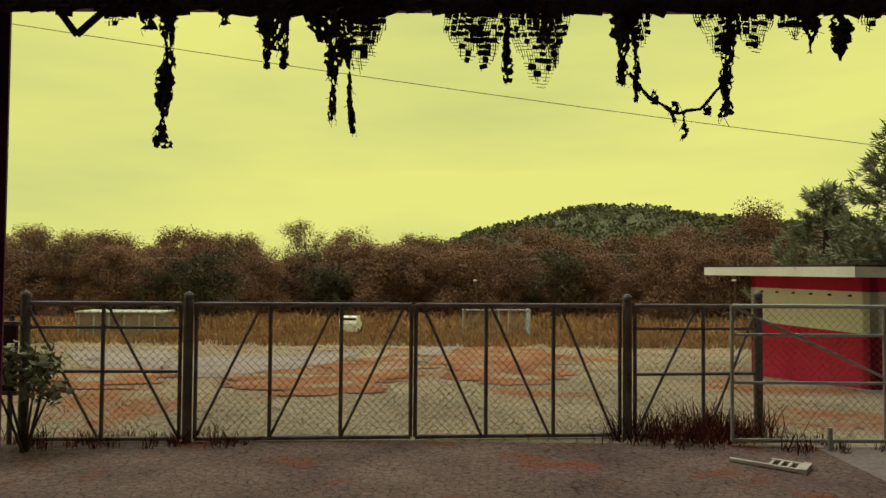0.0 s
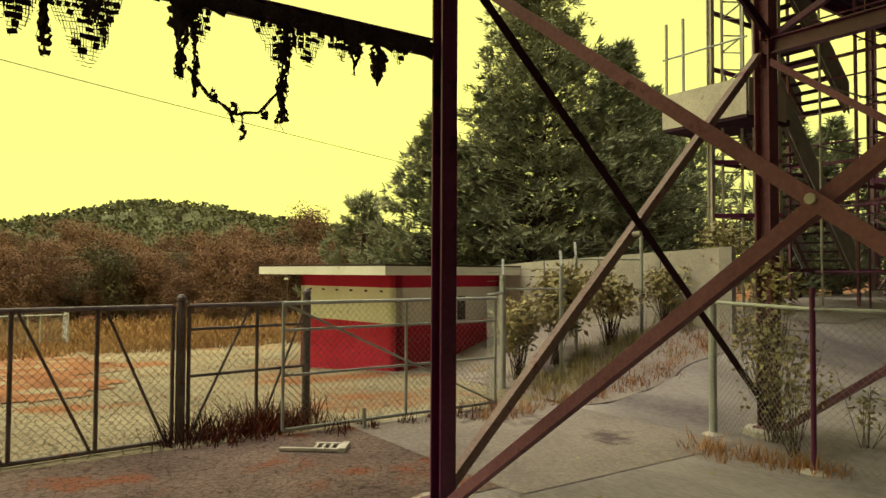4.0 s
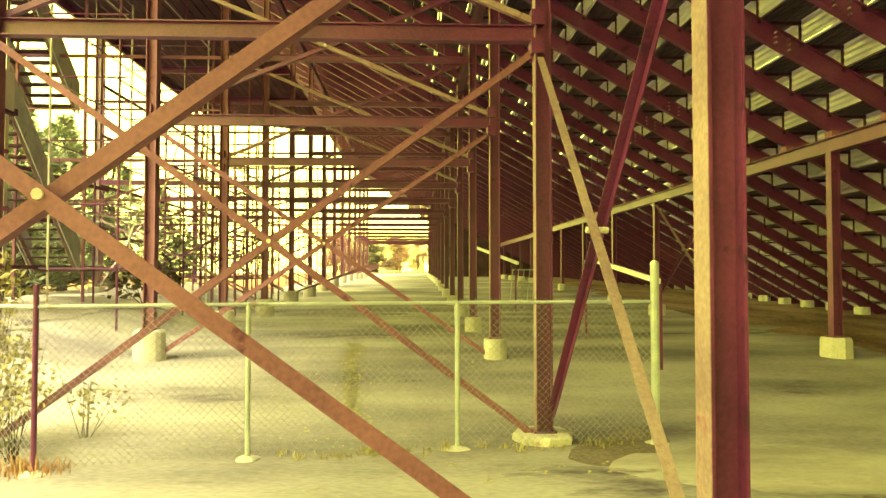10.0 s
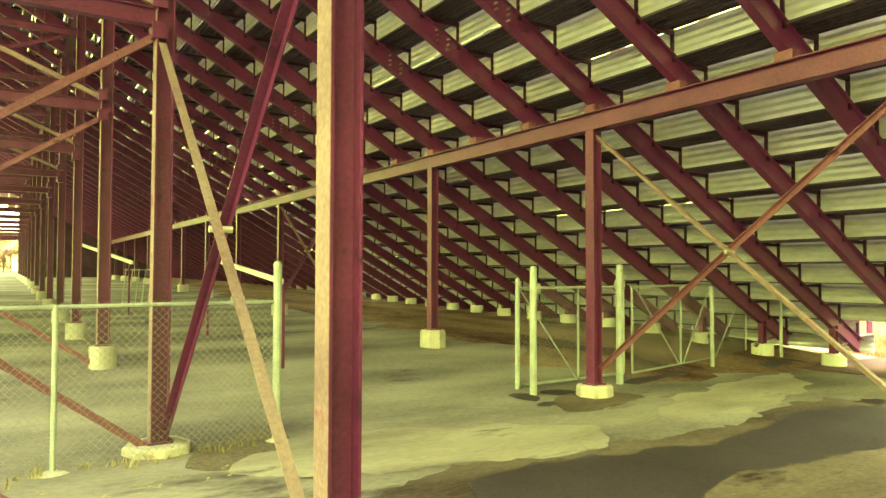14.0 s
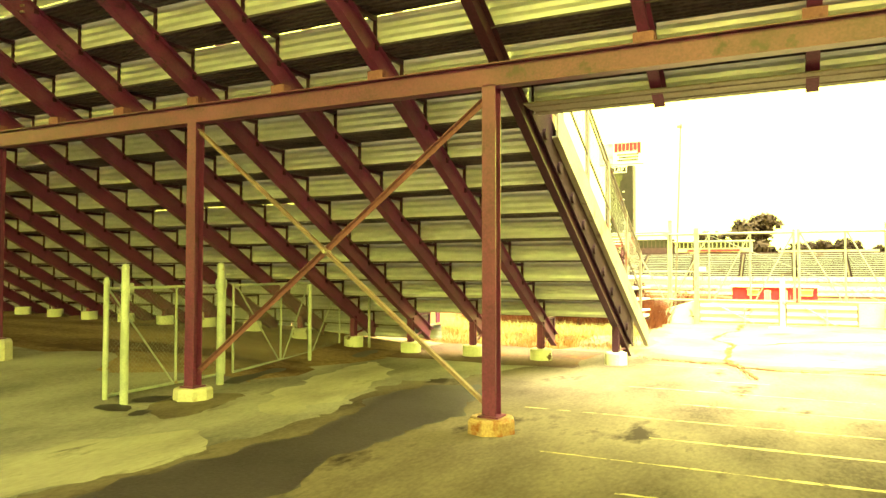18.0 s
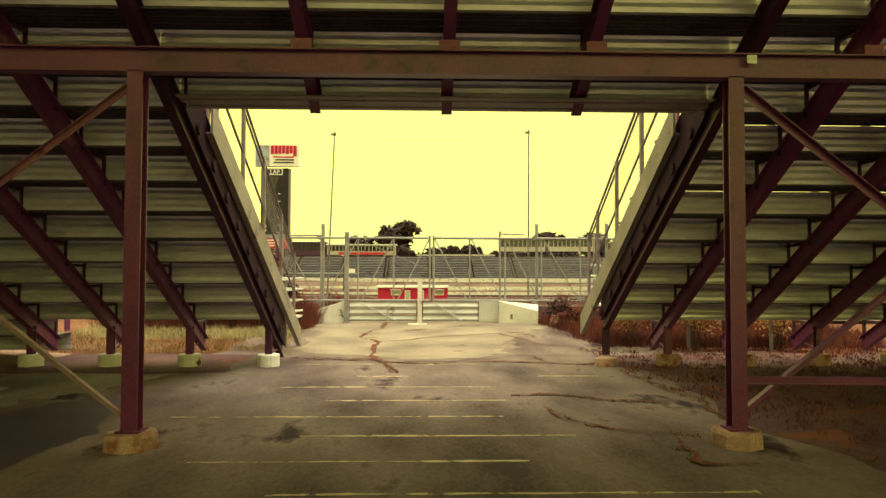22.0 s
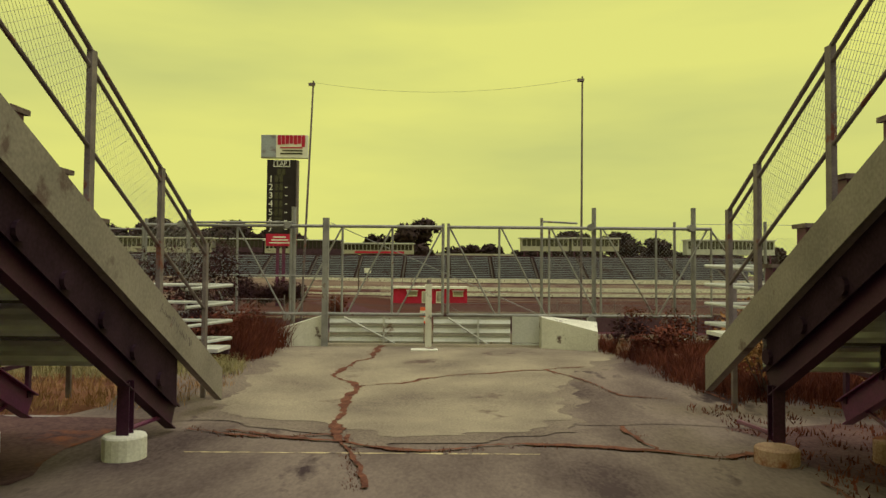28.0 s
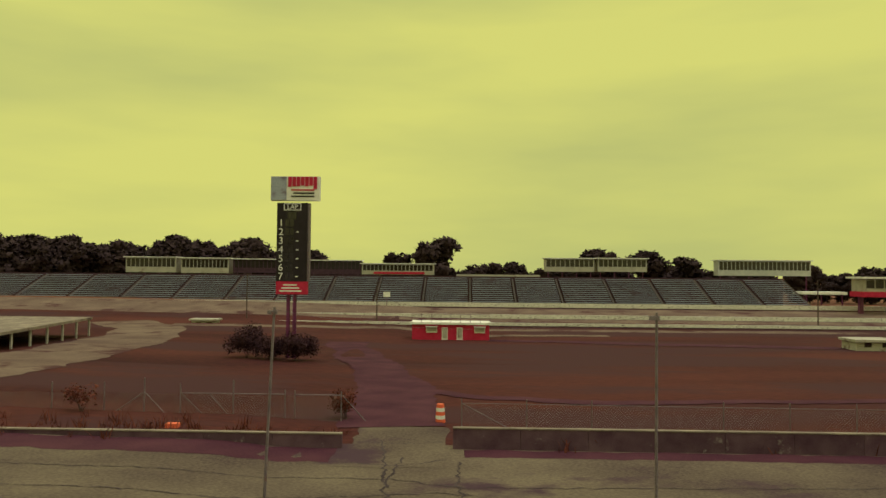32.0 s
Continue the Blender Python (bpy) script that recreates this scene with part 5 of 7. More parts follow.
for k, (x, l, w, net) in enumerate(((-2.18, 1.12, 0.14, False), (-2.16, 0.5, 0.1, False), (-1.46, 0.5, 0.14, False), (-1.36, 0.36, 0.26, False), (-1.26, 0.5, 0.08, False), (-1.0, 0.3, 0.3, False), (-0.9, 0.9, 0.13, False), (-0.78, 1.0, 0.07, False), (-0.72, 0.52, 0.46, True),
                                    (-0.62, 0.42, 0.2, True), (0.14, 0.45, 0.42, True), (0.3, 0.5, 0.3, True), (0.62, 0.66, 0.46, True), (0.42, 0.6, 0.1, False), (0.72, 0.35, 0.24, True), (0.82, 0.5, 0.18, True), (1.32, 0.62, 0.15, False), (1.42, 0.34, 0.22, True), (1.43, 0.75, 0.08, False),
                                    (2.02, 0.42, 0.34, True), (2.12, 0.85, 0.17, False), (2.3, 0.38, 0.32, True), (2.62, 0.28, 0.24, True), (2.76, 0.36, 0.12, False), (2.97, 0.42, 0.14, False), (-2.6, 0.18, 0.24, True), (-2.35, 0.2, 0.2, False), (-1.75, 0.16, 0.14, False), (3.2, 0.2, 0.2, True))):
    tatter(x, 4.24, l, w, k + 3, net)
for x, z, l in ((1.78, 3.42, 0.2), (1.7, 3.5, 0.16), (1.55, 3.6, 0.12), (1.95, 3.52, 0.12)):
    tatter(x, z, l, 0.07, int(l * 1000) + 7)
b = Build()
last = None
for k in range(15):
    f = k / 14
    q = Vector((1.36 + 0.76 * f, YC - 0.06, 3.72 - 0.3 * 4 * f * (1 - f) * (0.85 + 0.3 * f) + 0.015 * math.sin(k * 1.7)))
    if last:
        b.bar(last, q, 0.02 + 0.015 * math.sin(k * 2.3), 0.02)
    last = q
part("hanging_loop", b, "cloth", tarp)
part("loose_strap", Build().bar((-3.05, YC - 0.05, 4.2), (-2.9, YC - 0.05, 4.0), 0.02, 0.05).bar((-2.9, YC - 0.05, 4.0), (-2.68, YC - 0.05, 4.2), 0.02, 0.05), "cloth", tarp)
b = Build().cord([(-30 + 75 * k / 24, 20 + 6 * k / 24, 11.2 - 8 * k / 24 + 3.2 * (k / 24 - 0.5) ** 2) for k in range(25)], 0.012, 4)
single("overhead_wire", b, "black", "thin dark wire running across the sky", "wire")

# ---- small red and white block building ----
def kiosk():
    o = Vector((8.37, 14.08, 0))
    u, v = Vector((-0.166, 0.986, 0)), Vector((0.986, 0.166, 0))
    g = ground_z(9, 16) - 0.15
    t = thing("kiosk", (9.5, 16.3, g), "small red and white painted block building with a flat roof", "building")

    def face(a, c, du, z0, z1, name, mat, out):
        """A wall from a to c of that thickness."""
        n = Vector((c - a)).normalized().cross(Vector((0, 0, 1))) * out
        b = Build()
        pts = [a, c, c + n * -0.2, a + n * -0.2]
        b.v = [(p.x, p.y, z0) for p in pts] + [(p.x, p.y, z1) for p in pts]
        b.f = [(3, 2, 1, 0), (4, 5, 6, 7), (0, 1, 5, 4), (1, 2, 6, 5), (2, 3, 7, 6), (3, 0, 4, 7)]
        part(name, b, mat, t)
    far_u, far_v = o + u * 4.0, o + v * 3.7
    corner = far_u + v * 3.7
    for a, c, out in ((far_u, o, 1), (o, far_v, 1), (far_v, corner, 1), (corner, far_u, 1)):
        face(a, c, 0, g, 0.98, "lower_wall", "red", out)
        face(a, c, 0, 0.98, 1.83, "middle_wall", "white", out)
        face(a, c, 0, 1.83, 2.13, "upper_wall", "red", out)
    b = Build()
    e = 0.95
    pts = [o - u * e * 0.8 - v * e, far_u + u * 0.6 - v * e, corner + u * 0.6 + v * 0.5, far_v - u * e * 0.8 + v * 0.5]
    b.v = [(p.x, p.y, 2.13) for p in pts] + [(p.x, p.y, 2.33) for p in pts]
    b.f = [(3, 2, 1, 0), (4, 5, 6, 7), (0, 1, 5, 4), (1, 2, 6, 5), (2, 3, 7, 6), (3, 0, 4, 7)]
    part("roof", b, "white", t, "pale overhanging flat roof")
    b = Build()
    b.v = [(p.x, p.y, 2.334) for p in pts] + [(p.x, p.y, 2.37) for p in pts]
    b.f = [(3, 2, 1, 0), (4, 5, 6, 7), (0, 1, 5, 4), (1, 2, 6, 5), (2, 3, 7, 6), (3, 0, 4, 7)]
    part("roof_felt", b, "asphalt_dark", t)
    n = Vector((-v.x, -v.y, 0))
    w = far_u.lerp(o, 0.05) + n * 0.01
    for k in range(6):
        q = far_u.lerp(o, 0.12 + 0.15 * k) + n * 0.015
        part("bolt", Build().box(q.x - 0.03, q.y - 0.03, 1.72, q.x + 0.03, q.y + 0.03, 1.76), "black", t)
    q = o.lerp(far_v, 0.55) - u * 0.012
    d = o.lerp(far_v, 0.62) - u * 0.012
    part("window", Build().bar((q.x, q.y, 1.3), (d.x, d.y, 1.3), 0.03, 0.6), "glass", t)


kiosk()


def wall_run(pts, z0s, z1s, thick, name, label, mat):
    t = thing(name, (pts[0][0], pts[0][1], z0s[0]), label, "wall")
    for k in range(len(pts) - 1):
        a, c = Vector((*pts[k], 0)), Vector((*pts[k + 1], 0))
        n = (c - a).normalized().cross(Vector((0, 0, 1))) * thick
        m = max(1, int((c - a).length / 1.2))
        for j in range(m):
            p, q = a.lerp(c, j / m + 0.003), a.lerp(c, (j + 1) / m - 0.003)
            f0, f1 = j / m, (j + 1) / m
            zb0, zb1 = z0s[k] + (z0s[k + 1] - z0s[k]) * f0, z0s[k] + (z0s[k + 1] - z0s[k]) * f1
            zt0, zt1 = z1s[k] + (z1s[k + 1] - z1s[k]) * f0, z1s[k] + (z1s[k + 1] - z1s[k]) * f1
            b = Build()
            b.v = [(p.x, p.y, zb0), (q.x, q.y, zb1), (q.x + n.x, q.y + n.y, zb1), (p.x + n.x, p.y + n.y, zb0), (p.x, p.y, zt0), (q.x, q.y, zt1), (q.x + n.x, q.y + n.y, zt1), (p.x + n.x, p.y + n.y, zt0)]
            b.f = [(3, 2, 1, 0), (4, 5, 6, 7), (0, 1, 5, 4), (1, 2, 6, 5), (2, 3, 7, 6), (3, 0, 4, 7)]
            part("panel", b, mat, t)
    return t


wall_run([(14.2, 9.15), (13.2, 8.6), (12.2, 13.2), (11.4, 17.5)], [0.4, 0.4, 0.3, 0.0], [2.75, 2.76, 2.5, 2.2], 0.25, "retaining_wall", "tall streaked concrete retaining wall panels", "concrete")

# ---- far field ----
def utility_pole(x, y, h, arm=True):
    g = ground_z(x, y)
    t = thing("utility_pole", (x, y, g), "grey wooden utility pole in the field", "pole", "utility poles")
    part("pole", Build().tube((x, y, g - 0.2), (x, y, g + h), 0.14, 8, 0.1), "bark", t)
    if arm:
        part("cross_arm", Build().box(x - 1.1, y - 0.06, g + h - 0.6, x + 1.1, y + 0.06, g + h - 0.45), "bark", t)
        for k in range(4):
            part("insulator", Build().tube((x - 1 + 0.66 * k, y, g + h - 0.45), (x - 1 + 0.66 * k, y, g + h - 0.2), 0.06, 6), "white", t)
    else:
        part("lamp", Build().box(x - 0.35, y - 0.12, g + h - 0.8, x + 0.1, y + 0.12, g + h - 0.6), "white", t)


utility_pole(-21.5, 105, 9.6)
utility_pole(3.4, 90, 5.8, False)
utility_pole(34, 84, 6.0, False)
for z, s in ((4.9, 0.9), (4.7, -0.9), (2.0, 0.0)):
    b = Build().cord([(x, 105 + s, z + 0.6 * math.cos((x + 21.5) / 50 * math.pi * 2) - 0.6) for x in range(-110, 111, 5)], 0.03, 4)
    single("power_line", b, "galv", "pale power line crossing above the field", "wire", "power lines")


def field_cart(x, y):
    """A small utility vehicle seen from the front."""
    g = ground_z(x, y)
    t = thing("utility_vehicle", (x, y, g), "small pale vehicle with dark windows parked in the field", "vehicle")
    b = Build()
    prof = [(-1.5, 0.35), (1.5, 0.35), (1.5, 0.9), (0.75, 1.0), (0.35, 1.5), (-1.2, 1.5), (-1.5, 1.0)]
    n = len(prof)
    b.v = [(x + sx, y + py, g + pz) for sx in (-0.72, 0.72) for py, pz in prof]
    b.f = [tuple(range(n)), tuple(range(n, 2 * n))[::-1]] + [(i, n + i, n + (i + 1) % n, (i + 1) % n) for i in range(n)]
    part("body", b, "white", t)
    part("windscreen", Build().box(x - 0.62, y - 1.36, g + 1.02, x + 0.62, y - 1.3, g + 1.42), "glass", t)
    for sx in (-1, 1):
        part("headlight", Build().box(x + sx * 0.55 - 0.1, y - 1.53, g + 0.65, x + sx * 0.55 + 0.1, y - 1.5, g + 0.8), "concrete", t)
        for sy in (-1, 1):
            part("wheel", Build().tube((x + sx * 0.6, y + sy, g + 0.32), (x + sx * 0.78, y + sy, g + 0.32), 0.32, 14), "black", t)


field_cart(-8.0, 57)
fr = thing("chain_link_cage", (5.5, 50, ground_z(5.5, 50)), "old chain-link enclosure standing in the field", "fence")
for x, y in ((1.0, 52), (2.6, 51), (4.2, 50), (5.6, 49), (6.0, 55), (4.0, 57)):
    part("post", Build().tube((x, y, ground_z(x, y) - 0.1), (x, y, ground_z(x, y) + 2.1), 0.05), "galv", fr)
for (a, b2), (c, d) in (((1.0, 52), (4.2, 50)), ((4.2, 50), (5.6, 49)), ((5.6, 49), (6.0, 55))):
    g = ground_z(a, b2)
    tagged(part("chain_link", chain_link(Build(), (a, b2), (c, d), g + 0.1, g + 2.0, 0.12, 0.006), "wire", fr), kind="stuff")
    part("top_rail", Build().tube((a, b2, g + 2.0), (c, d, ground_z(c, d) + 2.0), 0.04), "galv", fr)
hut = thing("storage_container", (-22, 47, ground_z(-22, 47)), "low grey storage container in the grass", "container")
g = ground_z(-22, 47)
part("body", Build().box(-24.5, 46, g, -19, 48.2, g + 1.6), "slab", hut)
part("roof", Build().box(-24.6, 45.9, g + 1.6, -18.9, 48.3, g + 1.7), "galv", hut)
for k in range(6):
    part("rib", Build().box(-24.4 + k, 45.96, g + 0.1, -24.3 + k, 46.0, g + 1.5), "galv", hut)

# ---- stair tower and upper walkway east of the gate ----
tower = thing("stair_tower", (15.2, 10.2, ground_z(15.2, 10.2)), "pale steel stair tower with a parapet platform", "stairs")
g = ground_z(15.2, 10.2)
for x, y, top in ((15.0, 10.3, 12.5), (17.6, 10.3, 11), (16.2, 9.3, 11)):
    part("tower_post", Build().ibeam((x, y, g - 0.1), (x, y, top), 0.13, 0.13, (0, 1, 0)), "tower_steel", tower)
for x, y in ((15.25, 10.15), (15.85, 9.7)):
    for k in range(2):
        part("chord", Build().tube((x + 0.42 * k, y - 0.25 * k, g), (x + 0.42 * k, y - 0.25 * k, 12.0), 0.035, 6), "tower_steel", tower)
    b = Build()
    for k in range(26):
        z = g + 0.42 * k
        b.tube((x, y, z), (x + 0.42, y - 0.25, z + (0.4 if k % 2 else -0.0)), 0.02, 5)
        b.tube((x, y, z), (x + 0.42, y - 0.25, z), 0.016, 5)
    tagged(part("lacing", b, "tower_steel", tower), kind="stuff")
part("platform", Build().box(14.6, 9.1, 5.75, 16.4, 11.4, 5.9), "plank", tower)
part("parapet", Build().box(14.58, 9.1, 5.82, 14.66, 11.4, 6.68), "tower_steel", tower, "cream sheet parapet")
part("parapet", Build().box(14.66, 9.08, 5.82, 16.2, 9.14, 6.68), "tower_steel", tower, "cream sheet parapet")
for y in (9.2, 10.8, 11.3):
    part("rail_post", Build().bar((14.62, y, 6.68), (14.62, y, 8.5), 0.05, 0.05, (0, 1, 0)), "galv", tower)
part("hand_rail", Build().tube((14.62, 9.1, 7.6), (14.62, 11.4, 7.6), 0.025), "galv", tower)


def flight(p, q, width, n, name="flight"):
    """Stair flight from p up to q along x, with stringers and open treads."""
    p, q = Vector(p), Vector(q)
    b = Build()
    for s in (0, width):
        o = Vector((0, s, 0))
        b.bar(p + o, q + o, 0.04, 0.17)
    part("stringer", b, "steel_light", tower)
    for k in range(n):
        c = p.lerp(q, (k + 0.5) / n)
        part("tread", Build().box(c.x - 0.14, p.y, c.z - 0.02, c.x + 0.14, p.y + width, c.z + 0.03), "plank", tower)


flight((21.6, 10.2, 2.2), (17.4, 10.2, 6.9), 1.2, 18)
flight((21.4, 10.2, 7.0), (16.6, 10.2, 11.4), 1.2, 18)
for xa, za, xc, zc in ((21.6, 2.3, 17.4, 7.0), (21.4, 7.1, 16.6, 11.5)):
    for y in (10.08, 11.5):
        b = Build().add([(xa, q, za - 0.2) for q in (y, y + 0.03)] + [(xc, q, zc - 0.2) for q in (y, y + 0.03)] + [(xa, q, za + 0.75) for q in (y, y + 0.03)] + [(xc, q, zc + 0.75) for q in (y, y + 0.03)], [(0, 2, 6, 4), (1, 5, 7, 3), (0, 4, 5, 1), (2, 3, 7, 6), (4, 6, 7, 5), (0, 1, 3, 2)])
        part("stair_side", b, "galv", tower, "pale sheet side of the stair")
for z in (2.3, 3.6, 4.9):
    part("girt", Build().bar((15.0, 10.3, z), (17.6, 10.3, z), 0.06, 0.1), "steel", tower)
    part("girt", Build().bar((15.0, 10.3, z), (16.2, 9.2, z), 0.06, 0.1), "steel", tower)
    part("girt", Build().bar((17.6, 10.3, z), (24.0, 10.3, z), 0.06, 0.1), "steel", tower)
for z in (7.2, 8.6):
    part("girt", Build().bar((15.0, 10.3, z), (17.6, 10.3, z), 0.06, 0.1), "steel", tower)

walk_slab = thing("upper_walkway", (26, 8.4, 0.5), "dark ribbed upper walkway carried on steel columns behind the stand", "walkway")
b = Build()
for k in range(17):
    y = 5.55 + 0.35 * k
    b.box(14.5, y, 11.0, 41.5 + 0.55 * max(0.0, 11.4 - y), y + 0.3, 11.12)
tagged(part("deck_plank", b, "plank", walk_slab), kind="stuff")
for k in range(6):
    x = 14.6 + 5.2 * k
    part("joist", Build().ibeam((x, 5.4, 10.8), (x, 11.5, 10.8), 0.12, 0.3), "steel", walk_slab)
part("edge_beam", Build().ibeam((14.5, 11.4, 10.85), (41.5, 11.4, 10.85), 0.12, 0.3), "steel", walk_slab)
for k in range(4):
    x = 25.0 + 5.49 * k
    part("post", Build().ibeam((x, 11.1, ground_z(x, 11.1) - 0.1), (x, 11.1, 10.7), 0.18, 0.18, (0, 1, 0)), "steel_light" if k == 0 else "steel", walk_slab)
    part("footing", Build().lathe((x, 11.1, ground_z(x, 11.1) - 0.1), [(0.3, 0), (0.28, 0.3)], 8, 0.1, k), "concrete", walk_slab)
    for z in (3.4, 5.2, 7.0, 8.8):
        part("girt", Build().bar((x, 11.1, z), (x + 5.49, 11.1, z), 0.06, 0.1), "steel", walk_slab)
    x_brace((x, 11.1, 1.4), (x, 11.1, 5.0), (x + 5.49, 11.1, 1.4), (x + 5.49, 11.1, 5.0), 0.07)
    x_brace((x, YC + 0.2, 1.4), (x, YC + 0.2, 4.0), (x, 11.0, 1.4), (x, 11.0, 4.0), 0.07)
    b = Build().bar((x, YC, 5.3), (x, 11.1, 5.3), 0.08, 0.16)
    part("cross_beam", b, "steel", walk_slab)

# cross frames behind the rear columns of the far bays
for k in range(3, 15):
    x = EAST[k]
    rear = thing("rear_frame", (x, 8.4, ground_z(x, 8.4)), "open cross frame of dull steel bars behind the rear columns", "framing", "rear frames")
    wide = 11.2 if k < 8 else 9.6
    for y in (7.3, 9.3, wide) if k < 8 else (7.3, wide):
        part("post", Build().bar((x, y, ground_z(x, y) - 0.05), (x, y, 10.7 if k < 8 else 10.2), 0.07, 0.07, (0, 1, 0)), "steel_mid", rear)
    for j, z in enumerate((4.2, LEVEL1 + 0.02, 6.8, LEVEL2 + 0.02)):
        part("girt", Build().bar((x + 0.12, YC - 0.3, z), (x + 0.12, wide, z), 0.05, 0.09 if j % 2 else 0.05), "steel_mid", rear)
    part("stay", Build().bar((x + 0.08, YC, ground_z(x, YC) + 0.4), (x + 0.08, wide, 4.35), 0.05, 0.05), "steel_mid", rear)
    part("stay", Build().bar((x + 0.04, YC, LEVEL1), (x + 0.04, wide, 3.4), 0.05, 0.05), "steel_mid", rear)
for k in range(5, 14):
    x = EAST[k]
    g = ground_z(x, YC)
    single("kicker", Build().bar((x, YC, g + 0.5), (x + 1.2, YC - 2.6, g + 1.5), 0.07, 0.07), "steel_mid", "short steel kicker at the foot of a rear column", "brace", "kickers")
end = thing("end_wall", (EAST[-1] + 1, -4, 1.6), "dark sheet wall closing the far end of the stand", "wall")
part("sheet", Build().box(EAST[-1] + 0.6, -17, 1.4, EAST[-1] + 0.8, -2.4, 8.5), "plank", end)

# rack leaning under the stand, and a white bar
rack = thing("metal_rack", (33, -4.6, ground_z(33, -4.6)), "pale barred metal rack leaning under the stand", "rack")
g = ground_z(33, -4.6)
for k in range(5):
    part("bar", Build().tube((33 + 0.02 * k, -4.5 - 0.27 * k, g), (33.3, -4.7 - 0.27 * k, g + 1.55), 0.025, 6), "galv", rack)
for z in (0.05, 1.5):
    part("cross_bar", Build().tube((33 + z * 0.2, -4.45 - z * 0.13, g + z), (33.05 + z * 0.2, -5.6 - z * 0.13, g + z), 0.025, 6), "galv", rack)
single("white_beam", Build().bar((19.5, -4.85, ground_z(19.5, -5) + 2.1), (13.2, -4.65, ground_z(13, -5) + 1.75), 0.07, 0.1), "white", "white bar slung under the stand", "beam")
single("white_beam", Build().bar((38, -3.0, 3.6), (27, -4.0, 2.5), 0.08, 0.12), "white", "white bar slung under the stand", "beam")
for x in (19.3, 13.4):
    single("bar_stand", Build().bar((x, -4.75, ground_z(x, -5)), (x, -4.75, ground_z(x, -5) + (2.05 if x > 15 else 1.72)), 0.06, 0.06, (0, 1, 0)), "steel", "thin upright carrying the white bar", "post", "bar stands")
for x in (37.6, 27.4):
    single("bar_stand", Build().bar((x, -3.0 if x > 30 else -3.97, ground_z(x, -3)), (x, -3.0 if x > 30 else -3.97, 3.52 if x > 30 else 2.45), 0.06, 0.06, (0, 1, 0)), "steel", "thin upright carrying the white bar", "post", "bar stands")

# scaffold behind the stand
stack = thing("pipe_scaffold", (22, 8.2, 1.0), "tangle of thin scaffold pipes behind the stand", "scaffold")
for i in range(4):
    for j in range(2):
        x, y = 17.8 + 2.5 * i, 7.4 + 1.7 * j
        part("standard", Build().tube((x, y, ground_z(x, y) - 0.05), (x, y, 10.8), 0.03, 6), "tower_steel" if (i + j) % 2 else "steel", stack)
for k in range(6):
    z = 2.2 + 1.6 * k
    for j in range(2):
        part("ledger", Build().tube((17.6, 7.4 + 1.7 * j, z), (25.5, 7.4 + 1.7 * j, z + 0.02), 0.024, 6), "tower_steel" if k % 2 else "steel", stack)
    for i in range(4):
        part("transom", Build().tube((17.8 + 2.5 * i, 7.2, z + 0.06), (17.8 + 2.5 * i, 9.3, z + 0.06), 0.022, 6), "steel", stack)
for i in range(3):
    part("stay", Build().tube((17.8 + 2.5 * i, 7.38, 2.2 + 1.6 * i), (20.3 + 2.5 * i, 7.38, 5.4 + 1.6 * (i % 2)), 0.022, 6), "tower_steel", stack)

stack = thing("pipe_scaffold", (29, 8.0, 1.2), "dense dark scaffold of crossing pipes behind the stand", "scaffold")
for i in range(6):
    for j in range(3):
        x, y = 25.4 + 1.6 * i, 6.4 + 1.25 * j
        part("standard", Build().tube((x, y, ground_z(x, y) - 0.05), (x, y, 5.6 + 0.9 * ((i + j) % 3)), 0.035, 6), "steel_mid", stack)
for k in range(6):
    z = 1.9 + 0.8 * k
    for j in range(3):
        part("ledger", Build().tube((25.2, 6.4 + 1.25 * j, z + 0.03 * j), (33.7, 6.4 + 1.25 * j, z), 0.028, 6), "steel_mid", stack)
    for i in range(0, 6, 2):
        part("transom", Build().tube((25.44 + 1.6 * i, 6.1, z + 0.1), (25.44 + 1.6 * i, 9.2, z + 0.08), 0.026, 6), "steel_mid", stack)
for i in range(5):
    part("stay", Build().tube((25.4 + 1.6 * i, 6.34, 1.9), (27.0 + 1.6 * i, 6.34, 4.3), 0.024, 6), "steel_mid", stack)
    part("stay", Build().tube((27.0 + 1.6 * i, 8.96, 2.7), (25.4 + 1.6 * i, 8.96, 5.1), 0.024, 6), "steel_mid", stack)

# ---- track side ----
def long_wall(x0, x1, y, z0, z1, thick, name, label, mat, cap=None):
    t = thing(name, ((x0 + x1) / 2, y, z0), label, "wall")
    n = max(1, int(abs(x1 - x0) / 4.0))
    for k in range(n):
        a, c = x0 + (x1 - x0) * k / n, x0 + (x1 - x0) * (k + 1) / n
        part("panel", Build().box(min(a, c) + 0.01, y - thick / 2, z0, max(a, c) - 0.01, y + thick / 2, z1), mat, t)
    if cap:
        part("cap", Build().box(min(x0, x1), y - thick / 2 - 0.03, z1, max(x0, x1), y + thick / 2 + 0.03, z1 + 0.07), cap, t)
    return t


long_wall(6.8, 90, -56.0, -1.9, -0.82, 0.3, "inner_wall", "stained concrete wall along the inside of the track", "concrete_dark", "slab")
long_wall(-100, 0.2, -56.2, -1.9, -0.42, 0.3, "inner_wall", "stained concrete wall along the inside of the track", "concrete_dark", "slab")

# scoreboard
SX0, SX1, SY = 20.25, 24.3, -106.0
sb = thing("scoreboard", (22.3, SY, ground_z(22.3, SY)), "tall black lap scoreboard with white numbers on a steel post", "scoreboard")
for x in (21.9, 22.75):
    part("post", Build().ibeam((x, SY, ground_z(22.3, SY) - 0.2), (x, SY, 6.2), 0.4, 0.4, (0, 1, 0)), "steel", sb)
part("board", Build().box(SX0, SY - 0.5, 7.6, SX1, SY + 0.5, 17.95), "black", sb)
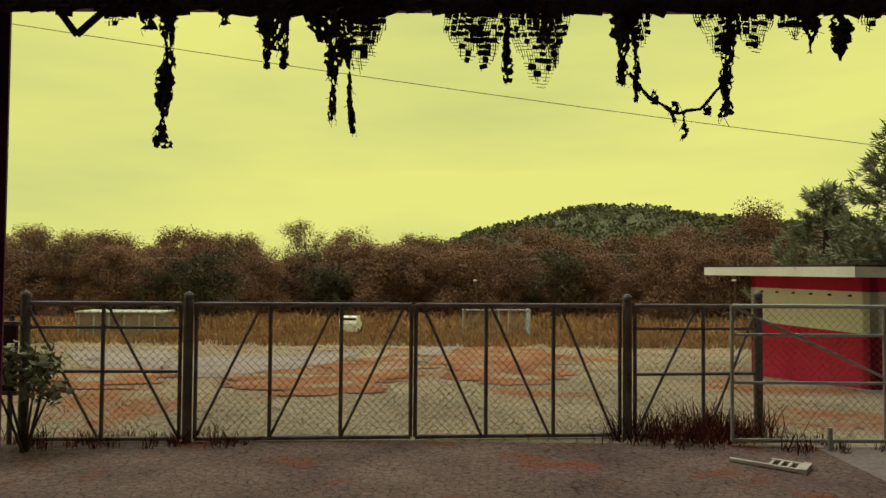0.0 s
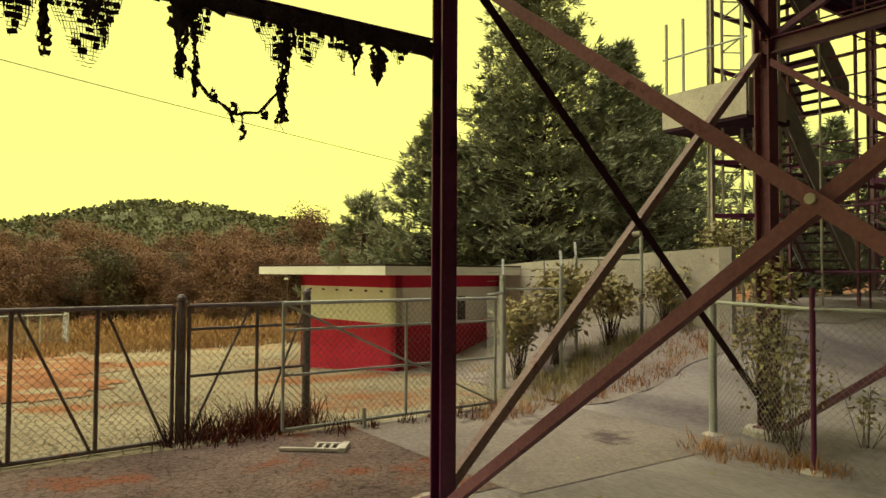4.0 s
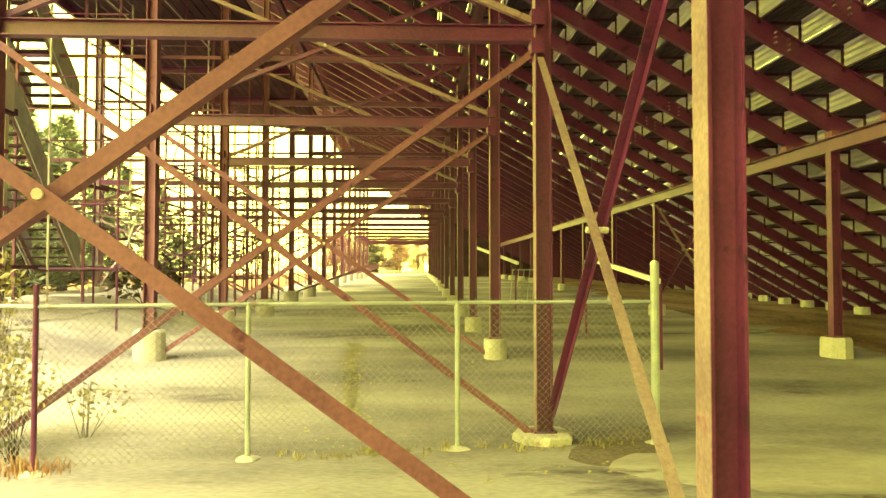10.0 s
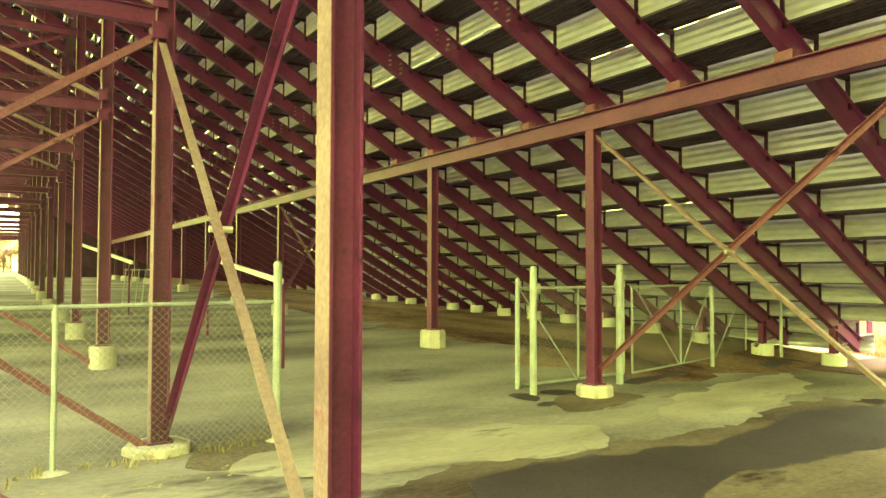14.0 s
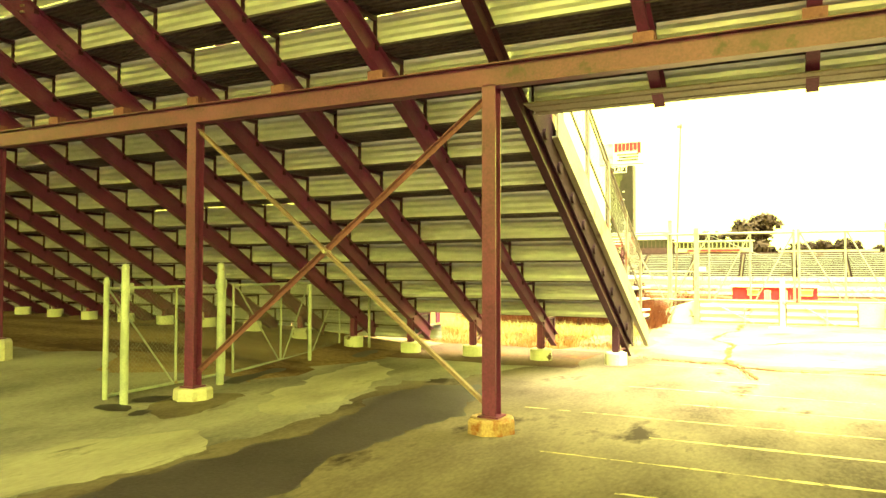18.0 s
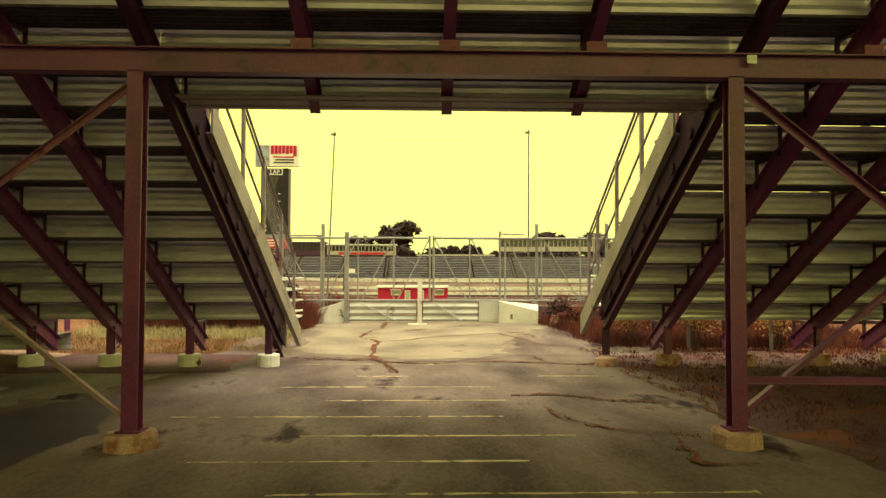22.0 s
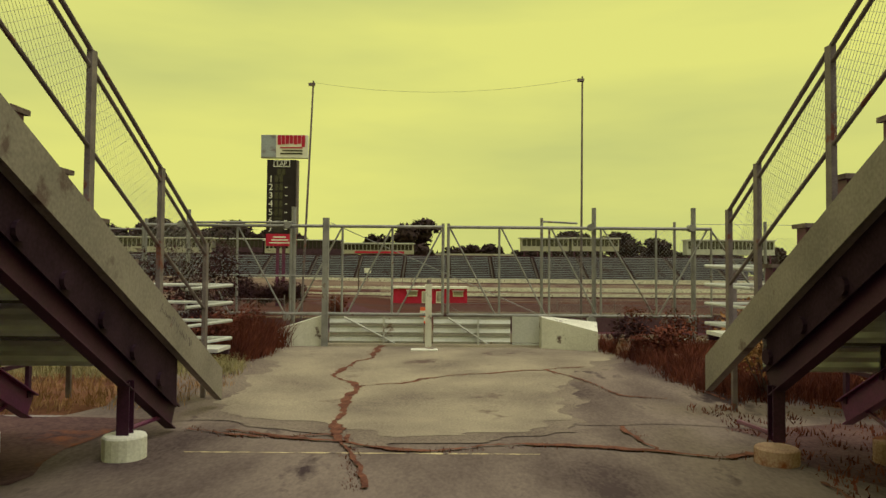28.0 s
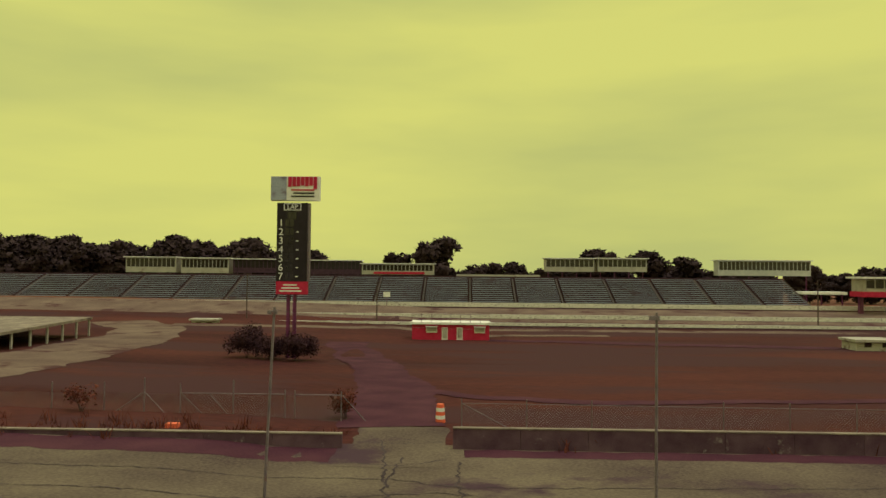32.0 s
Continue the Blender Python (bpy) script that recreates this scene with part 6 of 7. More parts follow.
part("side_panel", Build().box(SX0 - 0.25, SY - 0.5, 7.6, SX0 - 0.02, SY + 0.4, 17.9), "galv_dark", sb)
part("red_panel", Build().box(SX0, SY - 0.5, 5.9, SX1, SY + 0.5, 7.58), "red", sb, "red panel with unreadable lettering")
top_sign = part("top_sign", Build().box(18.75, SY - 0.45, 18.25, 25.2, SY + 0.45, 21.45), "white", sb, "peeling advertising panel in red, white and grey")
part("left_field", Build().box(23.1, SY + 0.455, 18.3, 25.15, SY + 0.49, 21.4), "dark_green", sb, "grey-green blank field")
rnd = random.Random(5)
for k in range(7):
    x = 22.9 - 0.56 * k
    z = 19.75 + 0.5 * rnd.random()
    part("peeling_strip", Build().box(x - 0.49, SY + 0.455, z, x, SY + 0.49, 21.4), "red", sb)
for k in range(3):
    part("lettering_bar", Build().box(19.4, SY + 0.455, 19.55 - 0.42 * k, 22.5 - 0.3 * (k % 2), SY + 0.485, 19.75 - 0.42 * k), "red" if k == 0 else "black", sb)
for k in range(3):
    part("lettering_bar", Build().box(20.9 + 0.3 * k, SY + 0.505, 6.25 + 0.4 * k, 23.8 - 0.25 * k, SY + 0.53, 6.42 + 0.4 * k), "white", sb)
part("lap_frame", Build().box(21.1, SY + 0.505, 16.95, 23.4, SY + 0.53, 17.05).box(21.1, SY + 0.505, 17.78, 23.4, SY + 0.53, 17.88).box(21.1, SY + 0.505, 17.05, 21.2, SY + 0.53, 17.78).box(23.3, SY + 0.505, 17.05, 23.4, SY + 0.53, 17.78), "white", sb)


def letters(text, x, z, size, parent, mat):
    """Raised lettering that faces +y, centred on x."""
    cu = bpy.data.curves.new("lettering", "FONT")
    cu.body, cu.size, cu.extrude, cu.align_x = text, size, 0.02, "CENTER"
    tmp = bpy.data.objects.new("lettering", cu)
    me = bpy.data.meshes.new_from_object(tmp)
    bpy.data.objects.remove(tmp)
    bpy.data.curves.remove(cu)
    me.transform(Matrix.Translation(Vector((x, SY + 0.53, z)) - origin(parent)) @ pose(0, 0, 0, 90, 0, 180))
    me.materials.append(M[mat])
    ob = new("lettering", me)
    ob.parent = parent


letters("LAP", 22.25, 17.12, 0.86, sb, "white")
for k in range(7):
    z = 14.9 - 1.17 * k
    letters(str(k + 1), 23.72, z - 0.05, 1.3, sb, "white")
    if k:
        part("dash", Build().box(21.4, SY + 0.505, z + 0.3, 21.75, SY + 0.53, z + 0.42), "white", sb)
    for x in (22.3, 22.95):
        part("digit_window", Build().box(x - 0.26, SY + 0.505, z - 0.1, x + 0.26, SY + 0.52, z + 0.85), "glass", sb)
for x in (22.0, 22.6):
    part("digit_window", Build().box(x - 0.27, SY + 0.505, 15.8, x + 0.27, SY + 0.52, 16.7), "glass", sb)

# red infield building
rb = thing("infield_building", (2.0, -148, -3.7), "low red building with white windows, doors and a railed roof", "building")
part("wall", Build().box(-5.2, -151, -3.9, 9.3, -146, -0.75), "red", rb)
part("roof", Build().box(-5.5, -151.3, -0.75, 9.6, -145.6, -0.35), "white", rb)
for x0, x1, z0, z1, n, m in ((4.6, 6.6, -2.3, -1.2, "window", "white"), (-4.4, -2.4, -2.3, -1.2, "window", "white"), (2.6, 3.7, -3.6, -1.3, "door", "white"), (-0.2, 0.9, -3.6, -1.3, "door", "white")):
    w = part(n, Build().box(x0, -145.99, z0, x1, -145.9, z1), m, rb)
    part("pane" if n == "window" else "panel", Build().box(x0 + 0.12, -145.895, z0 + 0.25, x1 - 0.12, -145.87, z1 - 0.12), "far_box", w)
    if n == "window":
        part("awning", Build().box(x0 - 0.15, -145.9, z1, x1 + 0.15, -145.3, z1 + 0.12), "white", w)
for k in range(9):
    x = -5.3 + 1.83 * k
    part("rail_post", Build().bar((x, -145.8, -0.35), (x, -145.8, 1.2), 0.08, 0.08, (0, 1, 0)), "steel", rb)
for z in (0.4, 1.15):
    part("hand_rail", Build().bar((-5.4, -145.8, z), (9.4, -145.8, z), 0.06, 0.06), "steel", rb)

# garage roof, small hut and booth in the infield
gar = thing("open_garage", (75, -125, -3.5), "long low garage with a pale flat roof and open bays", "building")
b = Build()
rp = [(62.3, -131), (57.2, -98), (95, -92), (100, -131)]
b.v = [(x, y, 0.55) for x, y in rp] + [(x, y, 0.95) for x, y in rp]
b.f = [(3, 2, 1, 0)[::-1], (4, 5, 6, 7)[::-1], (0, 1, 5, 4)[::-1], (1, 2, 6, 5)[::-1], (2, 3, 7, 6)[::-1], (3, 0, 4, 7)[::-1]]
part("roof", b, "slab", gar, "pale metal roof")
for k in range(7):
    f = k / 6
    x, y = 62.2 - 5.0 * f, -130.5 + 32 * f
    part("post", Build().bar((x + 0.4, y, -3.8), (x + 0.4, y, 0.55), 0.25, 0.25, (0, 1, 0)), "far_box", gar)
part("back_wall", Build().box(72, -130, -4, 72.3, -93, 0.5), "plank", gar)
for x0, x1, y0, y1, z1, rz, nm in ((53.5, 58.7, -168, -165, -1.8, -1.5, "small_hut"), (-73, -66.4, -139, -134.5, -2.1, -1.7, "infield_booth")):
    t = thing(nm, ((x0 + x1) / 2, y1, -3.8), "small cream hut with a flat roof in the infield", "building", "infield huts")
    part("wall", Build().box(x0, y0, -4.0, x1, y1, z1), "far_box", t)
    part("roof", Build().box(x0 - 0.4, y0 - 0.4, z1, x1 + 0.4, y1 + 0.5, rz), "far_box", t)
    for k in range(2):
        xx = x0 + (x1 - x0) * (0.25 + 0.45 * k)
        part("window", Build().box(xx - 0.6, y1, -3.0, xx + 0.6, y1 + 0.03, -2.2), "glass", t)

# light poles
for x, y, z1 in ((51.3, -180, 8.3), (20.2, -180, 6.6), (-82.7, -180, 8.1)):
    t = thing("light_pole", (x, y, ground_z(x, y)), "dark pole beside the far straight", "pole", "far poles")
    part("pole", Build().tube((x, y, ground_z(x, y) - 0.2), (x, y, z1), 0.16, 8, 0.12), "bark", t)
    part("lamp_arm", Build().box(x - 0.8, y - 0.1, z1 - 0.15, x + 0.1, y + 0.1, z1), "bark", t)

# far grandstand
FY0, FY1, FZ0, FZ1, FN = -212.0, -232.0, -0.6, 7.6, 15
AISLES = [131.5, 115.5, 99.8, 84.3, 68.8, 54.0, 39.5, 25.3, 11.5, -2.2, -15.3, -28.7, -43.2, -57.0, -71.0, -85.0, -98.0]
fs = thing("far_grandstand", (20, FY0, -1), "long far grandstand of faded green benches divided by pale aisles", "grandstand")
SIDES = [170.0, 147.0] + AISLES
for j in range(len(SIDES) - 1):
    xa, xb = SIDES[j] - 0.7, SIDES[j + 1] + 0.7
    b, s = Build(), Build()
    for k in range(FN):
        f0, f1 = k / FN, (k + 1) / FN
        y0, y1 = FY0 + (FY1 - FY0) * f0, FY0 + (FY1 - FY0) * f1
        z0, z1 = FZ0 + (FZ1 - FZ0) * f0, FZ0 + (FZ1 - FZ0) * f1
        d = 0.16 * k
        b.box(xb + 0 * d, y1, z0 - 0.3, xa + 0 * d, y0, z0 + 0.02)
        s.box(xb, y0 - 0.45, z0 + 0.3, xa, y0 - 0.05, z0 + 0.46)
    t2 = tagged(part("bench_section", s, "dark_green", fs), kind="stuff")
    tagged(part("step_section", b, "plank", t2), kind="stuff")
for x in AISLES:
    b = Build()
    for k in range(FN * 2):
        f0, f1 = k / (FN * 2), (k + 1) / (FN * 2)
        b.box(x - 0.2, FY0 + (FY1 - FY0) * f1, FZ0 - 0.4 + (FZ1 - FZ0) * f0, x + 0.2, FY0 + (FY1 - FY0) * f0, FZ0 + 0.1 + (FZ1 - FZ0) * f0)
    tagged(part("aisle_stair", b, "galv_dark", fs), kind="stuff")
part("back_wall", Build().box(-98, FY1 - 0.6, -1, 170, FY1 - 0.1, FZ1 + 0.4), "plank", fs)
# walls of the far straight: a dark base and a pale upper band each
for y, x0, x1, zb, z0, z1, name, label in ((-209.6, -170, 170, -1.7, -0.39, 0.8, "far_wall", "concrete wall with a pale upper band along the far straight"), (-190.0, -170, 170, -4.4, -2.3, -1.3, "far_inner_wall", "low wall with a pale band on the inside of the far straight"), (-178.0, -170, 170, -4.4, -3.2, -2.5, "pit_wall", "low kerb wall with a pale band before the far straight")):
    t = thing(name, (0, y, zb), label, "wall")
    n = 40
    for k in range(n):
        a, c = x0 + (x1 - x0) * k / n, x0 + (x1 - x0) * (k + 1) / n
        w = part("panel", Build().box(a + 0.02, y - 0.2, zb, c - 0.02, y + 0.2, z0), "concrete_dark", t)
        part("pale_band", Build().box(a + 0.02, y - 0.22, z0, c - 0.02, y + 0.22, z1), "white_conc", w)


def press_box(x0, x1, z0, z1, y, mat, n, posts=True):
    t = thing("press_box", ((x0 + x1) / 2, y, z0), "raised spectator box with dark windows and a cream front", "building", "press boxes")
    part("body", Build().box(x1, y - 4, z0, x0, y, z1 - 0.25), mat, t)
    part("roof", Build().box(x1 - 0.5, y - 4.4, z1 - 0.25, x0 + 0.5, y + 0.7, z1), "white", t)
    w = (x0 - x1 - 0.6) / n
    for k in range(n):
        a = x1 + 0.3 + w * k
        part("window", Build().box(a + 0.12, y, z0 + (z1 - z0) * 0.36, a + w - 0.12, y + 0.05, z1 - 0.55), "glass", t)
    for k in range(4):
        a = x1 + 1 + (x0 - x1 - 2) * k / 3
        part("leg", Build().bar((a, y - 1, -1.2), (a, y - 1, z0), 0.3, 0.3, (0, 1, 0)), "steel", t)


for x0, x1, z0, z1, mat, n in ((107.2, 91, 8.4, 13.4, "far_box", 11), (89.4, 74.1, 8.3, 13.2, "far_box", 12), (72.6, 57.5, 8.5, 13.0, "plank", 11), (57.0, 49.0, 8.3, 12.6, "far_box", 6), (48.3, 32.2, 8.2, 12.8, "plank", 12), (31.8, 9.1, 8.3, 11.9, "far_box", 18),
                               (-25.7, -41, 9.7, 14.0, "far_box", 10), (-42, -57.2, 9.8, 14.1, "far_box", 10), (-79.1, -107.4, 8.9, 13.8, "metal_gate", 22)):
    press_box(x0, x1, z0, z1, -234.0, mat, n)
single("lettering_board", Build().box(12, -233.9, 8.5, 28, -233.85, 9.2), "red", "long board with unreadable red lettering", "sign")
long_wall(-24, 2, -232.9, -1.0, 8.6, 0.3, "low_parapet", "low pale parapet at the top of the far stand", "far_box")
t = thing("turn_building", (-110, -200, 1), "low building with a pale roof beyond the end of the stand", "building")
part("wall", Build().box(-128, -206, 3.6, -104, -200, 5.0), "red", t)
part("upper_storey", Build().box(-128, -206, 5.0, -104.5, -200.2, 8.4), "far_box", t)
for k in range(9):
    part("window", Build().box(-107.2 - 2.4 * k, -200.19, 5.9, -105.2 - 2.4 * k, -200.1, 8.1), "glass", t)
part("leg", Build().box(-127, -204, -2, -126, -203, 3.6), "steel", t)
part("leg", Build().box(-106, -204, -2, -105, -203, 3.6), "steel", t)
part("roof", Build().box(-129, -207, 8.4, -103.5, -199, 8.9), "white", t)
t = thing("shelter", (-104, -225, 1), "open shelter with a pale pitched roof", "building")
part("roof", Build().box(-112, -228, 3.6, -99, -222, 4.4), "white", t)
for x in (-111, -105, -100):
    part("post", Build().bar((x, -223, -1), (x, -223, 3.6), 0.3, 0.3, (0, 1, 0)), "steel", t)

# fence, barrel and rails behind the inner wall
f2 = thing("infield_fence", (15, -63.6, -1.9), "chain-link fence and gate behind the inner wall", "fence")
for x, h in ((38, 1.9), (33.5, 1.9), (29, 1.9), (25.2, 2.0), (22.3, 2.4), (19.7, 2.1), (15.9, 2.4), (12.2, 2.0), (11.5, 2.0), (8.2, 2.1)):
    part("post", Build().tube((x, -63.6, ground_z(x, -63.6) - 0.1), (x, -63.6, ground_z(x, -63.6) + h), 0.045), "galv_dark", f2)
for x0, x1 in ((19.7, 12.2), (11.5, 8.2)):
    part("top_rail", Build().tube((x0, -63.6, 0.15), (x1, -63.6, 0.15), 0.035), "galv_dark", f2)
    part("bottom_rail", Build().tube((x0, -63.6, -1.7), (x1, -63.6, -1.7), 0.035), "galv_dark", f2)
tagged(part("chain_link", chain_link(Build(), (40, -63.6), (8.2, -63.6), -1.8, 0.1, 0.16, 0.004), "wire", f2), kind="stuff")
for x0, x1, z0, z1 in ((22.3, 20.4, 0.2, -1.7), (22.3, 25.0, 0.2, -1.7), (19.6, 17.8, 0.1, -1.6), (17.6, 16.0, 0.1, -1.6), (8.2, 6.4, 0.2, -1.7)):
    part("stay", Build().tube((x0, -63.6, z0), (x1, -63.6, z1), 0.03), "galv_dark", f2)
f3 = thing("infield_fence", (-12, -62.0, -1.9), "thin chain-link fence behind the inner wall", "fence")
for k in range(9):
    x = -0.3 - 4.4 * k
    part("post", Build().tube((x, -62, ground_z(x, -62) - 0.1), (x, -62, ground_z(x, -62) + 2.0), 0.035), "galv_dark", f3)
part("top_rail", Build().tube((-0.3, -62, 0.0), (-36, -62, -0.1), 0.02), "galv_dark", f3)
tagged(part("chain_link", chain_link(Build(), (-0.3, -62), (-36, -62), -1.9, 0.0, 0.16, 0.003), "wire", f3), kind="stuff")
part("stay", Build().tube((-0.3, -62, 0.0), (-4.0, -62, -1.9), 0.03), "galv_dark", f3)
brl = thing("traffic_drum", (1.2, -63.9, ground_z(1.2, -63.9)), "orange and white striped traffic drum", "drum")
g = ground_z(1.2, -63.9)
for k in range(5):
    part("band", Build().lathe((1.2, -63.9, g + 0.26 * k), [(0.36 - 0.02 * k, 0), (0.345 - 0.02 * k, 0.255)], 14), "orange" if k % 2 == 0 else "white", brl)
single("orange_block", Build().box(17.8, -59.0, ground_z(18, -59), 18.6, -58.5, ground_z(18, -59) + 0.3), "orange", "small orange block behind the inner wall", "block")
sp = thing("roof_speaker", (20.8, -208, 2), "small white box on a post in front of the far stand", "box")
part("box", Build().box(20.0, -208, 2.2, 21.8, -207, 3.6), "white", sp)
part("post", Build().bar((20.9, -207.5, -0.6), (20.9, -207.5, 2.2), 0.15, 0.15, (0, 1, 0)), "steel", sp)

# ---- plants ----
def leaf_quads(b, c, r, n, size, rnd, flat=0.8, shell=0.55):
    """Leaf clumps as small bent quads, mostly near the outside of a lobe."""
    for _ in range(n):
        d = Vector((rnd.gauss(0, 1), rnd.gauss(0, 1), rnd.gauss(0, 1)))
        d.normalize()
        k = shell + (1 - shell) * rnd.random() ** 0.6
        p = Vector(c) + Vector((d.x * r, d.y * r, d.z * r * flat)) * k
        u = Vector((rnd.gauss(0, 1), rnd.gauss(0, 1), rnd.gauss(0, 0.6))).normalized()
        v = u.cross(d + Vector((0.1, 0.2, 0.3))).normalized()
        s = size * (0.55 + 0.9 * rnd.random())
        n0 = len(b.v)
        b.v += [tuple(p - u * s), tuple(p + v * s * 0.6), tuple(p + u * s + d * s * 0.3), tuple(p - v * s * 0.55)]
        b.f.append((n0, n0 + 1, n0 + 2, n0 + 3))


def broad_tree(seed, h, spread, mat, leaves=12000, size=0.13, bare=False):
    rnd = random.Random(seed)
    t = thing("tree", (0, 0, 0), "autumn broadleaf tree with an uneven thinning crown" if mat == "leaf_brown" else "dark green broadleaf tree with an uneven crown", "tree", "tree line")
    b = Build().tube((0, 0, -0.5), (0.1, 0.05, h * 0.45), 0.16 * h / 9, 7, 0.1 * h / 9)
    lobes = []
    for k in range(30):
        a = rnd.uniform(0, 6.28)
        z = h * (0.1 + 0.76 * (k + rnd.random()) / 30)
        d = spread * rnd.uniform(0.1, 0.85) * math.sqrt(max(0.12, 1 - (1.7 * z / h - 0.75) ** 2))
        q = Vector((math.cos(a) * d, math.sin(a) * d, z))
        b.tube((0.05, 0.02, h * rnd.uniform(0.22, 0.45)), q, 0.06 * h / 9, 5, 0.02)
        lobes.append((q, spread * rnd.uniform(0.24, 0.42)))
        for _ in range(9 if bare else 3):
            b.tube(q, q + Vector((rnd.uniform(-1, 1), rnd.uniform(-1, 1), rnd.uniform(0.3, 1.5))) * h / 11, 0.022, 3, 0.006)
    lobes.append((Vector((0, 0, h * 0.8)), spread * 0.4))
    part("trunk", b, "bark", t)
    c = Build()
    for q, r in lobes:
        leaf_quads(c, q, r, leaves // len(lobes) // (2 if bare else 1), size, rnd, 0.85, 0.15)
    part("crown", c, mat, t)
    return t


def conifer(x, y, h, spread, seed, dense=5200):
    """A conifer: tapered trunk, drooping branch layers, small needle sprays."""
    rnd = random.Random(seed)
    g = ground_z(x, y) - 0.2
    t = thing("conifer", (x, y, g), "tall dark green conifer with ragged spreading branches", "tree", "conifers")
    b = Build().tube((x, y, g), (x + 0.1, y, g + h * 0.97), 0.22, 8, 0.03)
    c = Build()
    n_b = int(dense / 40)
    for k in range(n_b):
        f = (k + rnd.random()) / n_b
        z = g + h * (0.03 + 0.95 * f)
        a = rnd.uniform(0, 6.283)
        ln = spread * ((1 - f) ** 0.92 + 0.06) * rnd.uniform(0.6, 1.15) * (0.55 + 0.45 * min(1, f * 5))
        tip = Vector((x + math.cos(a) * ln, y + math.sin(a) * ln, z + ln * rnd.uniform(-0.05, 0.45)))
        root = Vector((x, y, z))
        b.tube(root, root.lerp(tip, 0.9), 0.035 * (1 - f) + 0.012, 4, 0.006)
        out = (tip - root).normalized()
        side = out.cross(Vector((0, 0, 1)))
        for j in range(int(5 + 5 * (1 - f))):
            e = 0.2 + 0.8 * rnd.random() ** 0.7
            mid = root.lerp(tip, e) + side * rnd.gauss(0, 0.16) * ln * (1.1 - e * 0.6) + Vector((0, 0, rnd.gauss(0, 0.06)))
            for _ in range(17):
                u = (out * 0.7 + side * rnd.gauss(0, 0.6) + Vector((rnd.gauss(0, 0.3), rnd.gauss(0, 0.3), 0.25 + rnd.gauss(0, 0.45)))).normalized()
                w = u.cross(Vector((rnd.gauss(0, 1), rnd.gauss(0, 1), rnd.gauss(0, 1)))).normalized()
                s = rnd.uniform(0.12, 0.34)
                p = mid + u * s * rnd.uniform(0.0, 0.4)
                n0 = len(c.v)
                c.v += [tuple(p), tuple(p + u * s * 0.45 + w * s * 0.085), tuple(p + u * s), tuple(p + u * s * 0.45 - w * s * 0.085)]
                c.f.append((n0, n0 + 1, n0 + 2, n0 + 3))
    part("trunk", b, "bark", t)
    part("crown", c, "conifer", t)


conifer(15.6, 17.2, 13.0, 4.8, 1, 26000)
conifer(13.2, 19.6, 8.0, 3.6, 2, 12000)
conifer(18.6, 16.4, 9.6, 3.9, 3, 16000)
conifer(17.5, 21.5, 10.0, 4.0, 4, 12000)
conifer(21.5, 17.5, 9.0, 3.8, 5, 12000)
conifer(12.2, 23.0, 6.0, 3.0, 6, 5000)
conifer(25.5, 18.5, 9.5, 3.9, 7, 7000)
conifer(30.0, 17.0, 7.5, 3.0, 8, 3000)
conifer(38.0, 20.0, 8.0, 3.2, 9, 2600)
conifer(24.0, 13.2, 6.6, 2.8, 10, 7000)
conifer(28.5, 14.0, 7.2, 3.0, 11, 7000)
conifer(33.5, 14.2, 6.6, 2.8, 12, 5000)
conifer(40.0, 14.5, 6.6, 3.0, 13, 4000)

FAR = [broad_tree(31, 10, 4.6, "leaf_far", 3000, 0.5), broad_tree(32, 11, 4.4, "leaf_far", 3000, 0.5)]
KINDS = [broad_tree(21, 10, 5.2, "leaf_brown"), broad_tree(22, 9, 5.4, "leaf_green"), broad_tree(23, 10.5, 5.0, "leaf_brown", 10000, 0.12), broad_tree(24, 11, 4.4, "leaf_brown", 14000, 0.1, True), broad_tree(25, 8.5, 4.8, "leaf_green")]
rnd = random.Random(77)
spots = []
for k in range(105):
    spots.append((-100 + 2.0 * k + rnd.uniform(-1.5, 1.5), 97 + rnd.uniform(-3, 8), rnd.uniform(0.75, 1.1)))
for k in range(56):
    spots.append((-110 + 4.2 * k + rnd.uniform(-3, 3), 115 + rnd.uniform(-6, 8), rnd.uniform(0.95, 1.3)))
for k in range(40):
    spots.append((-130 + 7.5 * k + rnd.uniform(-3, 3), 150 + rnd.uniform(-8, 8), rnd.uniform(1.2, 1.6) * (1.25 if k > 22 else 1.0)))
for k in range(80):
    x = -165 + 4.6 * k + rnd.uniform(-3, 3)
    spots.append((x, -262 + rnd.uniform(-8, 4), (1.9 if x > 60 else 1.2) * rnd.uniform(0.85, 1.05)))
    if x > 40:
        spots.append((x + 2, -268 + rnd.uniform(-4, 4), 1.85 * rnd.uniform(0.9, 1.1) * (1 if x > 75 else 0.8)))
for x, y, s in ((-62, -250, 1.9), (-76, -252, 1.6), (-46, -258, 1.9), (8, -255, 2.1), (22, -256, 1.6), (-5, -262, 1.4), (-33, -260, 1.3)):
    spots.append((x, y, s))
for k in range(16):
    spots.append((118 + 3.1 * k + rnd.uniform(-2, 2), 13 - 1.6 * k + rnd.uniform(-2, 2), rnd.uniform(0.5, 0.8)))
for i, (x, y, s) in enumerate(spots):
    src = KINDS[rnd.choice((0, 0, 0, 1, 2, 2, 2, 3, 3, 4))] if y > -40 else FAR[rnd.choice((0, 1))]
    z = ground_z(x, y) if y > -40 else 0.0
    src.scale = (s, s, s * rnd.uniform(0.9, 1.15))
    copy_thing(src, pose(x, y, z - 0.3, 0, 0, rnd.uniform(0, 360)))
    src.scale = (1, 1, 1)
for k, (x, y) in enumerate(((-58, 88), (-30, 86), (26, 88), (52, 86), (70, 90))):
    KINDS[k].location = (x, y, ground_z(x, y))
